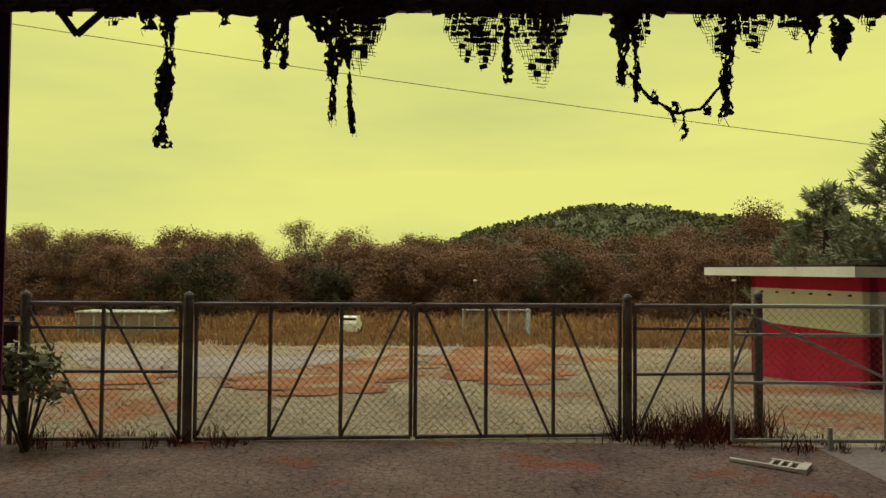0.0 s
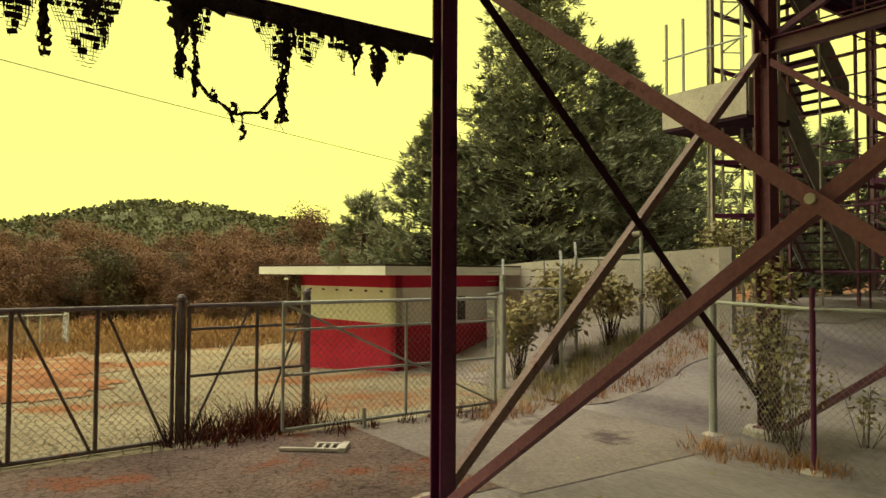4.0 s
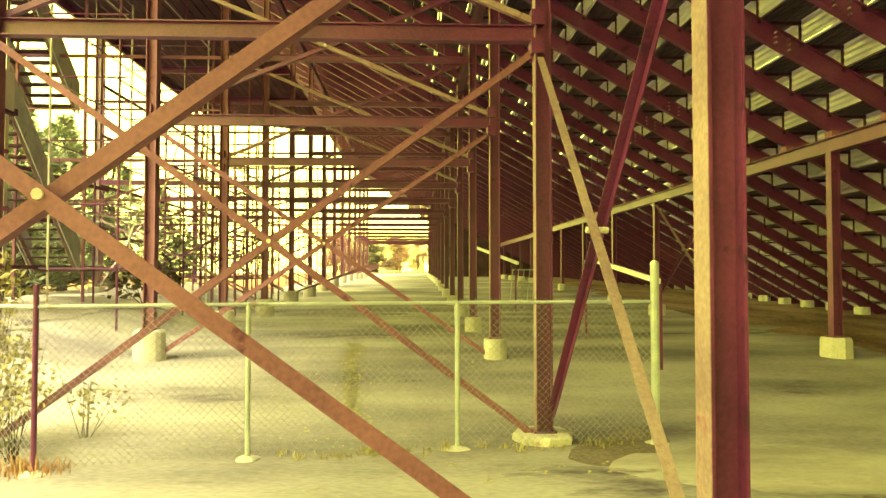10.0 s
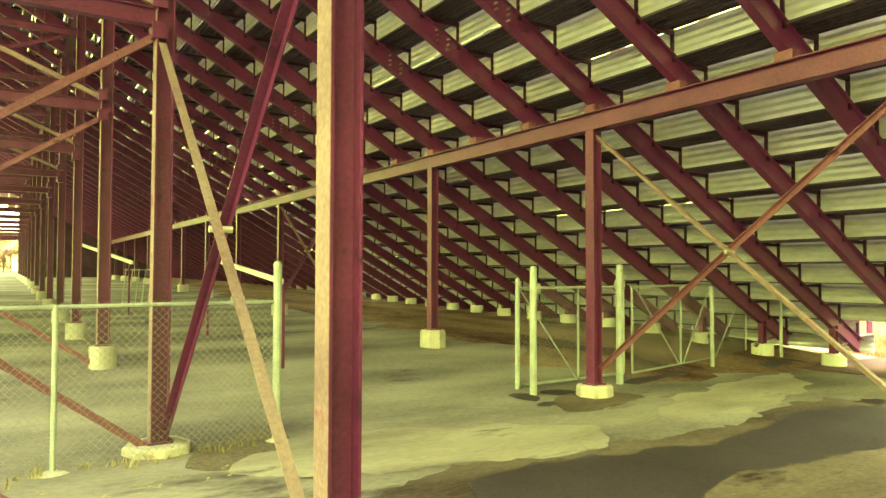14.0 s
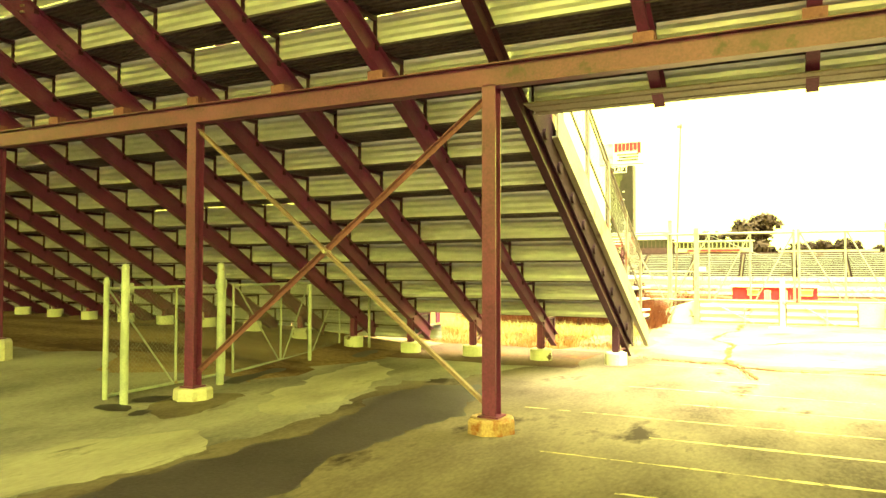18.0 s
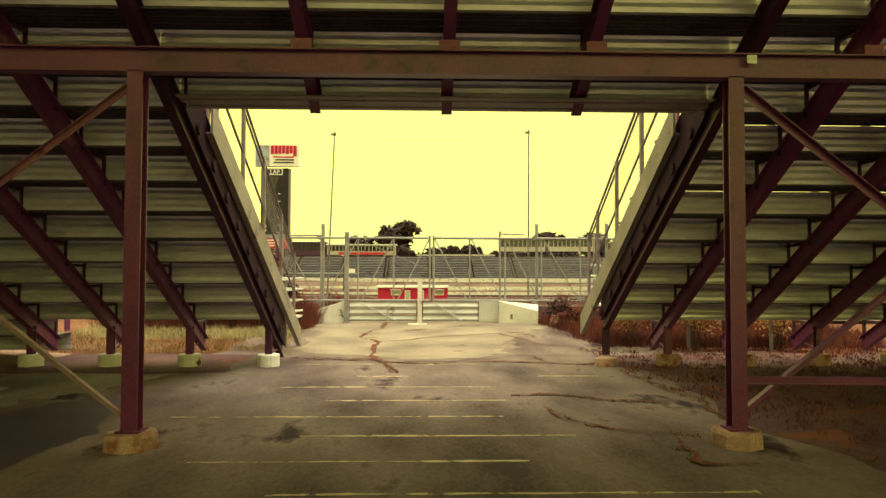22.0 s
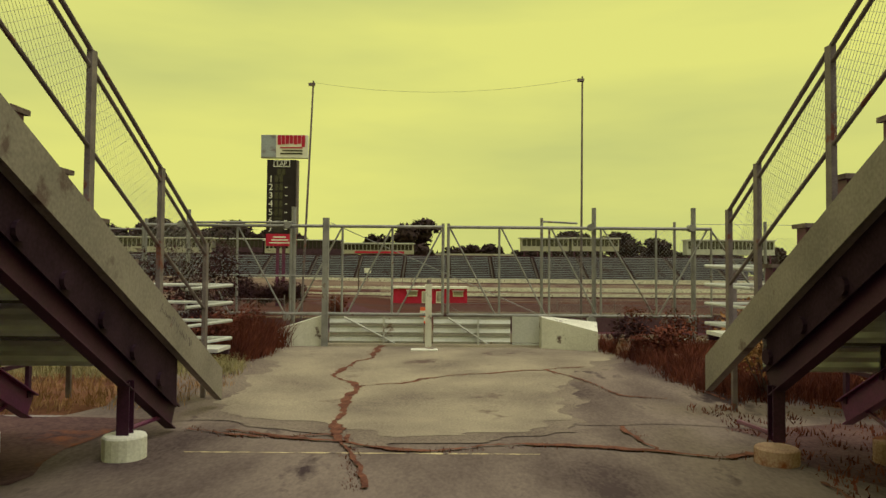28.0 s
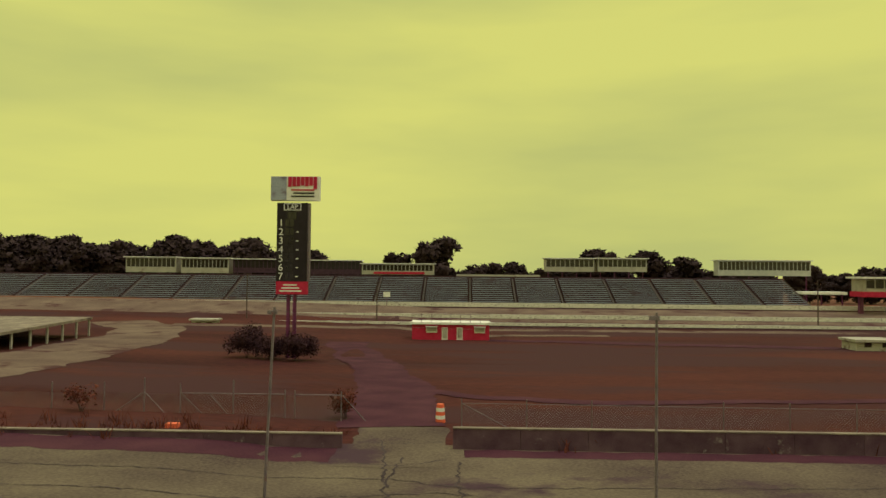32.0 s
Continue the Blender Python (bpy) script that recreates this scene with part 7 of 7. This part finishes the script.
for k, (x, y) in enumerate(((-80, -255), (-92, -258))):
    FAR[k].location = (x, y, -0.3)


def hill():
    """A wooded hill far behind the field: a ridge covered with crowns."""
    def hz(x, y):
        a = 50 * math.exp(-((x - 110) / 130) ** 2) + 36 * math.exp(-((x - 330) / 150) ** 2)
        return -6 + a * ss(380, 560, y) + 5 * noise.noise((x * 0.02, y * 0.02, 3))
    b = Build()
    nx, ny = 60, 18
    for j in range(ny):
        for i in range(nx):
            x, y = -120 + 780 * i / (nx - 1), 360 + 420 * j / (ny - 1)
            b.v.append((x, y, hz(x, y)))
    b.f = [(j * nx + i, j * nx + i + 1, (j + 1) * nx + i + 1, (j + 1) * nx + i) for j in range(ny - 1) for i in range(nx - 1)]
    tagged(part("hill", b, "leaf_hill", None, "", True), "wooded hill rising beyond the trees", "hill", "", "structure")
    rnd = random.Random(4)
    c, d = Build(), Build()
    for _ in range(5200):
        x, y = rnd.uniform(-60, 520), rnd.uniform(390, 590)
        z = hz(x, y)
        r = rnd.uniform(2.2, 4.5)
        tgt = d if rnd.random() < 0.25 else c
        for _ in range(12):
            p = Vector((x + rnd.uniform(-r, r) * 0.7, y + rnd.uniform(-r, r) * 0.7, z + r * rnd.uniform(0.4, 1.7)))
            u = Vector((rnd.gauss(0, 1), rnd.gauss(0, 1), rnd.gauss(0, 1))).normalized() * r * 0.32
            v = u.cross(Vector((rnd.gauss(0, 1), rnd.gauss(0, 1), rnd.gauss(0, 1)))).normalized() * r * 0.3
            n0 = len(tgt.v)
            tgt.v += [tuple(p - u), tuple(p + v), tuple(p + u), tuple(p - v)]
            tgt.f.append((n0, n0 + 1, n0 + 2, n0 + 3))
    for nm, bb, m in (("hill_woods", c, "leaf_hill"), ("hill_woods", d, "leaf_green")):
        tagged(part(nm, bb, m), "far woods covering the hill", "woods", "", "stuff")


hill()


def blades(name, mat, spots, label, height=0.35, spread=0.18, n=14, seed=1, width=0.008):
    """Tufts of dry grass and weeds: narrow bent blades."""
    rnd = random.Random(seed)
    b = Build()
    for x, y, s in spots:
        for _ in range(int(n * (0.6 + 0.8 * rnd.random()))):
            a, d = rnd.uniform(0, 6.283), spread * s * rnd.random() ** 0.7
            px, py = x + math.cos(a) * d, y + math.sin(a) * d
            z = ground_z(px, py)
            h = height * s * rnd.uniform(0.4, 1.2)
            lean = Vector((rnd.gauss(0, 0.35), rnd.gauss(0, 0.35), 1)) * h
            w = Vector((math.cos(a + 1.3), math.sin(a + 1.3), 0)) * width * (1 + s)
            p = Vector((px, py, z - 0.02))
            m = p + lean * 0.55 + Vector((0, 0, h * 0.08))
            n0 = len(b.v)
            b.v += [tuple(p - w), tuple(p + w), tuple(m + w * 0.7), tuple(m - w * 0.7), tuple(p + lean)]
            b.f += [(n0, n0 + 1, n0 + 2, n0 + 3), (n0 + 3, n0 + 2, n0 + 4)]
    return tagged(part(name, b, mat), label, "weeds", "", "stuff")


def scatter(n, x0, x1, y0, y1, seed, keep=None, s0=0.6, s1=1.3):
    rnd = random.Random(seed)
    out = []
    while len(out) < n:
        x, y = rnd.uniform(x0, x1), rnd.uniform(y0, y1)
        if keep is None or keep(x, y, rnd):
            out.append((x, y, rnd.uniform(s0, s1)))
    return out


def patchy(scale, level, off=0.0):
    return lambda x, y, r: noise.noise((x * scale, y * scale, off)) > level


def along(pts, step, jitter, seed, s0=0.5, s1=1.0):
    rnd = random.Random(seed)
    out = []
    for (a, b2), (c, d) in zip(pts[:-1], pts[1:]):
        n = max(1, int(math.hypot(c - a, d - b2) / step))
        for k in range(n):
            f = (k + rnd.random()) / n
            out.append((a + (c - a) * f + rnd.gauss(0, jitter), b2 + (d - b2) * f + rnd.gauss(0, jitter), rnd.uniform(s0, s1)))
    return out


blades("field_weeds", "field_weed", scatter(13000, -24, 20, 9.4, 36, 1, lambda x, y, r: noise.noise((x * 0.13, y * 0.13, 0)) > -0.08 and (x < 4.2 or y > 17)), "red-brown weeds growing through the field pavement", 0.06, 0.3, 12, 1, 0.004)
blades("field_grass", "field_straw", scatter(5200, -45, 40, 33, 64, 2, patchy(0.08, -0.25, 4)), "tall dry grass in the field", 0.45, 0.6, 11, 2, 0.014)
blades("field_grass", "field_straw", scatter(1500, -45, 60, 60, 92, 3), "tall dry grass in the field", 1.0, 1.1, 11, 5, 0.04)
blades("fence_weeds", "weed", along([(2.3, 9.2), (4.2, 9.4)], 0.05, 0.2, 3, 0.9, 1.8) + along([(-5.5, 8.6), (-2.6, 8.8)], 0.12, 0.15, 4) + along([(4.2, 8.9), (7.3, 8.7)], 0.12, 0.16, 14, 0.4, 1.0), "red-brown weeds along the foot of the gate", 0.28, 0.22, 26, 3, 0.0035)
blades("fence_weeds", "straw", along([(7.5, 5.4), (7.95, 3.9)], 0.06, 0.16, 5, 0.8, 1.6) + along([(6.5, 8.35), (7.6, 8.55)], 0.06, 0.12, 6, 0.7, 1.5), "dry straw-coloured weeds along the fence", 0.16, 0.22, 26, 4, 0.003)
blades("bank_weeds", "field_weed", along([(8.2, 8.75), (10.2, 8.55), (12.9, 8.75)], 0.03, 0.14, 61, 0.5, 1.4) + along([(8.6, 9.3), (12.8, 9.6)], 0.05, 0.35, 62, 0.6, 1.5), "low rust-brown weeds on the bank below the wall", 0.13, 0.24, 24, 41, 0.003)
blades("bank_weeds", "leaf_pale", along([(8.6, 9.6), (12.6, 9.9)], 0.04, 0.4, 63, 0.6, 1.6), "pale dry grass on the bank below the wall", 0.3, 0.25, 18, 42, 0.003)
blades("fence_weeds", "leaf_pale", along(FENCE[2:], 0.07, 0.12, 7, 0.25, 0.6), "pale dry weeds under the fence wire", 0.2, 0.15, 10, 9)
EAST_WEEDS = scatter(2400, 3.6, 11, -27.4, -22.6, 8, lambda x, y, r: x > 4.2 + (y + 27) * 0.02 + 0.5 * noise.noise((x * 0.6, y * 0.6, 3)), 0.5, 1.4)
blades("bank_weeds", "weed", [q for q in EAST_WEEDS if q[1] < -24.2], "red-brown weeds beside the track gate", 0.78, 0.34, 24, 6, 0.0035)
blades("bank_weeds", "leaf_pale", [q for q in EAST_WEEDS if q[1] >= -24.2], "pale dry weeds before the benches", 0.26, 0.3, 14, 46, 0.0035)
blades("bank_weeds", "weed", scatter(2800, -14, -4.4, -27.4, -20.6, 9, lambda x, y, r: x < -4.5 - (y + 27) * 0.15 + 0.5 * noise.noise((x * 0.6, y * 0.6, 8)), 0.4, 1.3), "red-brown weeds beside the track gate", 0.42, 0.3, 24, 7, 0.0035)
blades("bank_weeds", "field_straw", scatter(900, 3.9, 30, -22.6, -19.4, 71), "low dry grass before the lowest benches", 0.16, 0.3, 16, 43, 0.004)
blades("stand_weeds", "weed", scatter(1400, -14, -4.6, -20.5, -8, 10, lambda x, y, r: x < -4.4 - (y + 16) * 0.1, 0.4, 1.0), "low dry weeds under the western stand", 0.14, 0.3, 12, 8)
blades("wall_weeds", "weed", along([(-0.5, -57.0), (-40, -57.4)], 0.35, 0.5, 11, 0.8, 2.0) + along([(8, -58), (45, -58)], 0.35, 1.2, 12, 0.7, 1.8), "dark weeds growing behind the inner wall", 0.5, 0.4, 12, 9, 0.014)

CRACKS = [[(2.81, -18.2), (0.81, -17.3), (-0.11, -17.04), (-1.15, -17.37), (-2.36, -17.47), (-2.84, -17.27), (-3.84, -16.83), (-4.3, -17.2)], [(1.4, -27.6), (1.44, -25.42), (2.01, -22.8), (1.45, -21.95), (1.36, -19.96), (1.38, -18.47), (1.25, -17.93), (1.0, -17.4)], [(1.29, -21.68), (0.33, -22.22), (-0.48, -22.9), (-2.49, -23.64), (-3.57, -24.04)],
          [(-2.49, -23.64), (-3.12, -22.41), (-3.48, -21.09), (-4.41, -20.73)], [(-5.07, -23.09), (-5.16, -21.66), (-5.41, -20.67)], [(-2.96, -18.63), (-3.09, -17.91), (-3.05, -17.13)], [(-1.59, -12.58), (-2.43, -12.74), (-3.31, -12.0), (-4.2, -11.88)], [(-1.96, -11.51), (-2.15, -10.61), (-2.63, -9.83), (-3.76, -9.46)], [(-4.51, -15.86), (-4.59, -13.15), (-4.78, -12.25), (-4.55, -10.36)],
          [(-3.32, -9.31), (-3.2, -8.06), (-3.96, -8.0)], [(1.25, -17.93), (2.1, -17.84), (2.74, -17.89), (3.45, -18.32)], [(1.08, -17.94), (0.81, -16.49), (0.64, -15.4)]]


def crack_strip(pts, w, name, mat, label, lift, seed, wob=0.12):
    """A narrow ragged strip lying in the pavement."""
    rnd = random.Random(seed)
    b = Build()
    rows = []
    for (a, b2), (c, d) in zip(pts[:-1], pts[1:]):
        n = max(2, int(math.hypot(c - a, d - b2) / (0.09 if w < 0.25 else 0.3)))
        nx, ny = -(d - b2), c - a
        l = math.hypot(nx, ny)
        for k in range(n):
            f = k / n
            fq = 1.6 if w < 0.25 else 0.12
            o = wob * (noise.noise(((a + (c - a) * f) * fq + seed, (b2 + (d - b2) * f) * fq, 0.5)) + 0.4 * noise.noise(((a + (c - a) * f) * fq * 4, (b2 + (d - b2) * f) * fq * 4, seed)))
            x, y = a + (c - a) * f + nx / l * o, b2 + (d - b2) * f + ny / l * o
            h = w * (max(0.3, 0.55 + 0.9 * noise.noise((x * 1.3, y * 1.3, seed))) + rnd.uniform(-0.25, 0.25) * (1 if w < 0.15 else 0.25)) if w < 0.25 else w * (1 + 0.3 * noise.noise((x * 0.06, y * 0.06, seed)))
            rows.append(((x + nx / l * h, y + ny / l * h), (x - nx / l * h, y - ny / l * h)))
    for p, q in rows:
        b.v += [(*p, ground_z(*p) + lift), (*q, ground_z(*q) + lift)]
    b.f = [(2 * i, 2 * i + 1, 2 * i + 3, 2 * i + 2) for i in range(len(rows) - 1)]
    return tagged(part(name, b, mat), label, "crack", "", "structure")


for k, pts in enumerate(CRACKS):
    crack_strip(pts, 0.11 if k == 1 else 0.075 if k in (0, 6, 9) else 0.05, "pavement_crack", "crack_grass", "weed-filled crack in the pavement", 0.04, k, 0.16)
blades("crack_weeds", "crack_grass", [q for k, pts in enumerate(CRACKS) for q in along(pts, 0.022, 0.07 if k == 1 else 0.045, 40 + k, 0.2, 1.2) if noise.noise((q[0] * 1.1, q[1] * 1.1, 5)) > -0.12], "brown weeds growing out of the pavement cracks", 0.06, 0.09, 10, 11, 0.004)
SEAMS = ([(3.2, -38.5), (3.3, -36.6), (3.2, -33.9), (3.3, -30.9), (2.6, -29.2)], [(8.8, -41.2), (8.2, -38.0), (7.6, -33.2), (8.0, -29.6)], [(-3.9, -42.8), (-3.6, -39.2), (-3.9, -36.2), (-3.7, -31.3)], [(-4.7, -35.7), (-5.1, -33.0), (-3.9, -31.8)], [(-10.3, -42.5), (-9.1, -36.1), (-9.2, -33.0)],
         [(4.6, -57.9), (3.0, -45.1), (2.4, -37.9)], [(-0.2, -53.0), (-0.2, -47.9), (-0.6, -41.4), (-1.3, -37.0)], [(3.2, -46.8), (3.3, -50.0), (2.9, -54.0)], [(14, -41.5), (16, -37), (13, -32)], [(-16, -43), (-15, -37.5), (-17.5, -32)])
for k, pts in enumerate(SEAMS):
    crack_strip(pts, 0.2 if k < 5 else 0.1, "pavement_crack", "crack_grass" if k < 5 else "asphalt_dark", "weedy crack wandering across the racing asphalt", 0.038, 60 + k, 0.22)
for k, pts in enumerate(([(40, -43.6), (7.5, -44.1), (0.8, -45.9), (-6.2, -43.7), (-40, -44.2)], [(40, -36.4), (6.4, -35.8), (1.4, -35.3), (-5.6, -36.1), (-13.3, -35.5), (-40, -36)], [(24, -32.2), (3.7, -32.0), (1.1, -32.6), (-3.3, -32.6), (-7.0, -32.5), (-30, -32)], [(6.4, -52.5), (3, -52.0), (0.2, -53.6)], [(30, -48.6), (3.2, -48.8), (-0.7, -47.1), (-30, -49.2)], [(6, -57.5), (3.4, -57.0), (0.8, -57.8)])):
    crack_strip(pts, 0.08, "tar_seam", "asphalt_dark", "dark tar seam in the racing asphalt", 0.036, 80 + k, 0.25)

LINES = [(2.71, -1.34, -8.24), (1.64, -2.16, -9.53), (3.8, -1.34, -10.8), (1.66, -1.54, -12.16), (2.72, -1.4, -13.6), (-2.45, -3.85, -15.02), (1.4, 0.2, -15.0), (1.54, -3.47, -7.03), (3.0, -1.6, -17.0)]
for x0, x1, y in LINES:
    crack_strip([(x0, y), (x1, y)], 0.045, "painted_line", "line_paint", "worn pale line painted on the asphalt", 0.02, int(y * 7) & 31, 0.015)
for x0, x1, y in ((-5.5, -8.6, -33.2), (10, 7.2, -33.2), (5, 2.2, -34.5), (-4, -9, -30.5), (-16, -24, -33.5)):
    crack_strip([(x0, y), (x1, y)], 0.08, "painted_line", "white", "white line on the racing asphalt", 0.03, 5, 0.02)

for k, (pts, w, m, label) in enumerate((([(48, -76), (50, -100), (53, -125), (60, -150), (75, -165)], 6.5, "tan", "pale sandy track worn across the infield"), ([(60, -158), (20, -168), (-20, -170), (-90, -172)], 3.0, "tan", "pale sandy track worn across the infield"), ([(3.6, -62), (5.2, -72), (7.5, -88), (13, -110), (20, -135)], 3.4, "verge", "dark worn road into the infield"),
                                        ([(3, -79), (-2.4, -75.1), (-9.0, -74.1), (-18.3, -73.4), (-36.8, -76.0), (-70, -80)], 1.0, "verge", "dark rut in the infield earth"), ([(-5, -146), (-60, -138), (-110, -140)], 2.0, "verge", "dark rut in the infield earth"), ([(2.0, -150), (-8, -156), (-30, -158)], 2.0, "tan", "pale sandy track worn across the infield"))):
    crack_strip(pts, w, "worn_track", m, label, 0.05 + 0.006 * k, 70 + k, 1.2)

# creeper on the rear column and saplings
def shrub(x, y, h, r, mat, n, seed, size=0.06, label="leafy shrub", z=None, thin=0.02, tips=9):
    rnd = random.Random(seed)
    g = ground_z(x, y) if z is None else z
    t = thing("shrub", (x, y, g), label, "shrub", "shrubs")
    b, c = Build(), Build()
    for k in range(tips):
        a = rnd.uniform(0, 6.28)
        tip = Vector((x + math.cos(a) * r * rnd.random(), y + math.sin(a) * r * rnd.random(), g + h * rnd.uniform(0.5, 1.0)))
        b.tube((x + rnd.uniform(-0.1, 0.1) * r, y + rnd.uniform(-0.1, 0.1) * r, g - 0.05), tip, thin, 5, thin * 0.3)
        leaf_quads(c, Vector((x, y, g)).lerp(tip, 0.8), r * 0.45, n // tips, size, rnd, 1.0, 0.2)
    part("stem", b, "bark", t)
    part("foliage", c, mat, t)


shrub(9.05, 5.35, 2.9, 0.55, "leaf_pale", 620, 1, 0.045, "pale leafy creeper climbing the rear column", None, 0.008, 20)
shrub(8.75, 5.15, 1.9, 0.6, "leaf_pale", 420, 2, 0.04, "pale leafy creeper at the foot of the rear column", None, 0.007, 20)
shrub(8.3, 4.6, 1.5, 0.55, "leaf_pale", 260, 51, 0.04, "pale creeper in the fence wire", None, 0.006, 20)
shrub(9.4, 4.3, 1.1, 0.6, "leaf_pale", 160, 52, 0.04, "pale creeper trailing behind the fence", None, 0.006)
shrub(10.3, 10.8, 2.3, 0.9, "leaf_pale", 2000, 3, 0.06, "pale leafy bush behind the fence", None, 0.01, 28)
shrub(9.2, 10.7, 1.8, 0.7, "leaf_pale", 1240, 53, 0.055, "pale leafy bush in the fence wire", None, 0.01, 28)
shrub(11.5, 10.4, 1.9, 0.8, "leaf_pale", 1600, 54, 0.055, "pale leafy bush before the wall", None, 0.01, 28)
shrub(12.7, 9.9, 1.5, 0.6, "leaf_pale", 840, 4, 0.05, "pale thin bush beside the wall", None, 0.008, 28)
shrub(14.6, 9.7, 0.9, 0.8, "leaf_pale", 840, 5, 0.06, "pale bush on top of the wall", 2.4, 0.01, 28)
shrub(22.0, 8.2, 2.0, 1.4, "leaf_green", 420, 6, 0.1, "green saplings behind the stand")
shrub(26.5, 8.8, 2.6, 1.6, "conifer", 420, 7, 0.12, "green saplings behind the stand")
shrub(-5.0, 8.3, 1.55, 0.5, "conifer", 420, 8, 0.06, "dark bush growing on the gate post")
shrub(6.0, -26.3, 3.3, 1.3, "leaf_bush", 2200, 9, 0.045, "tall thin climbing shrub by the track gate", None, 0.012, 30)
shrub(8.0, -26.0, 3.0, 1.5, "leaf_bush", 2200, 10, 0.045, "tall thin climbing shrub by the track gate", None, 0.012, 30)
shrub(-4.9, -25.9, 1.2, 0.6, "leaf_bush", 260, 11, 0.06, "weedy bush at the end of the wing wall")
shrub(-6.2, -20.8, 1.9, 0.9, "leaf_orange", 1260, 12, 0.05, "orange-brown leafy bush below the western stand", None, 0.012, 24)
shrub(-8.0, -20.4, 1.7, 0.9, "leaf_orange", 1080, 13, 0.05, "orange-brown leafy bush below the western stand", None, 0.012, 24)
shrub(-10.5, -20.6, 1.6, 0.9, "leaf_orange", 900, 14, 0.05, "orange-brown leafy bush below the western stand", None, 0.012, 24)
shrub(8.0, -64.2, 2.3, 1.5, "weed", 900, 15, 0.09, "flowering bush with reddish and pale twigs", None, 0.03)
shrub(26.5, -63.0, 2.0, 1.5, "weed", 420, 16, 0.1, "dry bush behind the inner wall")
shrub(20.8, -102.5, 3.4, 3.0, "leaf_bush", 3000, 17, 0.16, "dark bush around the scoreboard post")
shrub(27.5, -104, 4.2, 3.0, "leaf_bush", 3000, 18, 0.16, "dark bush beside the scoreboard post")
shrub(24.0, -103, 2.8, 2.6, "leaf_bush", 2400, 19, 0.15, "dark bush around the scoreboard post")

shrub(10.5, -26.3, 2.6, 1.6, "leaf_bush", 1800, 20, 0.045, "tall thin climbing shrub by the track gate", None, 0.012, 30)
shrub(5.2, -24.5, 1.2, 0.9, "weed", 900, 21, 0.05, "reddish weedy bush beside the pavement")
shrub(-5.8, -25.2, 0.8, 0.7, "weed", 700, 22, 0.05, "reddish weedy bush beside the pavement")

for k, (x, y, h, r, n) in enumerate(((4.9, -25.9, 1.3, 0.7, 500), (5.6, -25.0, 1.5, 0.8, 600), (6.6, -24.4, 1.7, 0.9, 700), (7.8, -24.8, 1.8, 1.0, 700), (9.4, -25.3, 2.0, 1.1, 700), (-5.4, -26.6, 1.4, 0.6, 420), (-6.4, -26.4, 1.2, 0.7, 420), (-7.6, -26.3, 1.1, 0.8, 420), (-9.6, -26.0, 1.2, 0.9, 420), (-5.2, -25.4, 0.8, 0.5, 300))):
    shrub(x, y, h, r, "leaf_bush" if k % 3 and x > 0 else "weed", n * 3 if x > 0 else n * 2, 30 + k, 0.034, "twiggy dark red-brown thicket beside the track gate", None, 0.008)

# fallen leaves under the stand
rnd = random.Random(9)
b = Build()
for _ in range(5200):
    x = rnd.uniform(4, 24)
    y = rnd.uniform(-2.5, 6.5)
    if rnd.random() < 0.4:
        x = rnd.uniform(8.6, 17)
        y = 0.5 + (x - 9) * 0.13 + 0.4 * noise.noise((x * 0.5, 0.3, 0.1)) + rnd.gauss(0, 0.1)
    elif noise.noise((x * 0.7, y * 0.7, 2)) < 0.18:
        continue
    z = ground_z(x, y) + 0.025
    a, s = rnd.uniform(0, 6.28), rnd.uniform(0.015, 0.04)
    u, v = Vector((math.cos(a) * s, math.sin(a) * s, rnd.uniform(0, 0.01))), Vector((-math.sin(a) * s * 0.6, math.cos(a) * s * 0.6, 0.004))
    p = Vector((x, y, z))
    n0 = len(b.v)
    b.v += [tuple(p - u), tuple(p - v), tuple(p + u), tuple(p + v)]
    b.f.append((n0, n0 + 1, n0 + 2, n0 + 3))
tagged(part("fallen_leaves", b, "leaf_pale"), "pale fallen leaves scattered on the asphalt", "leaves", "", "stuff")
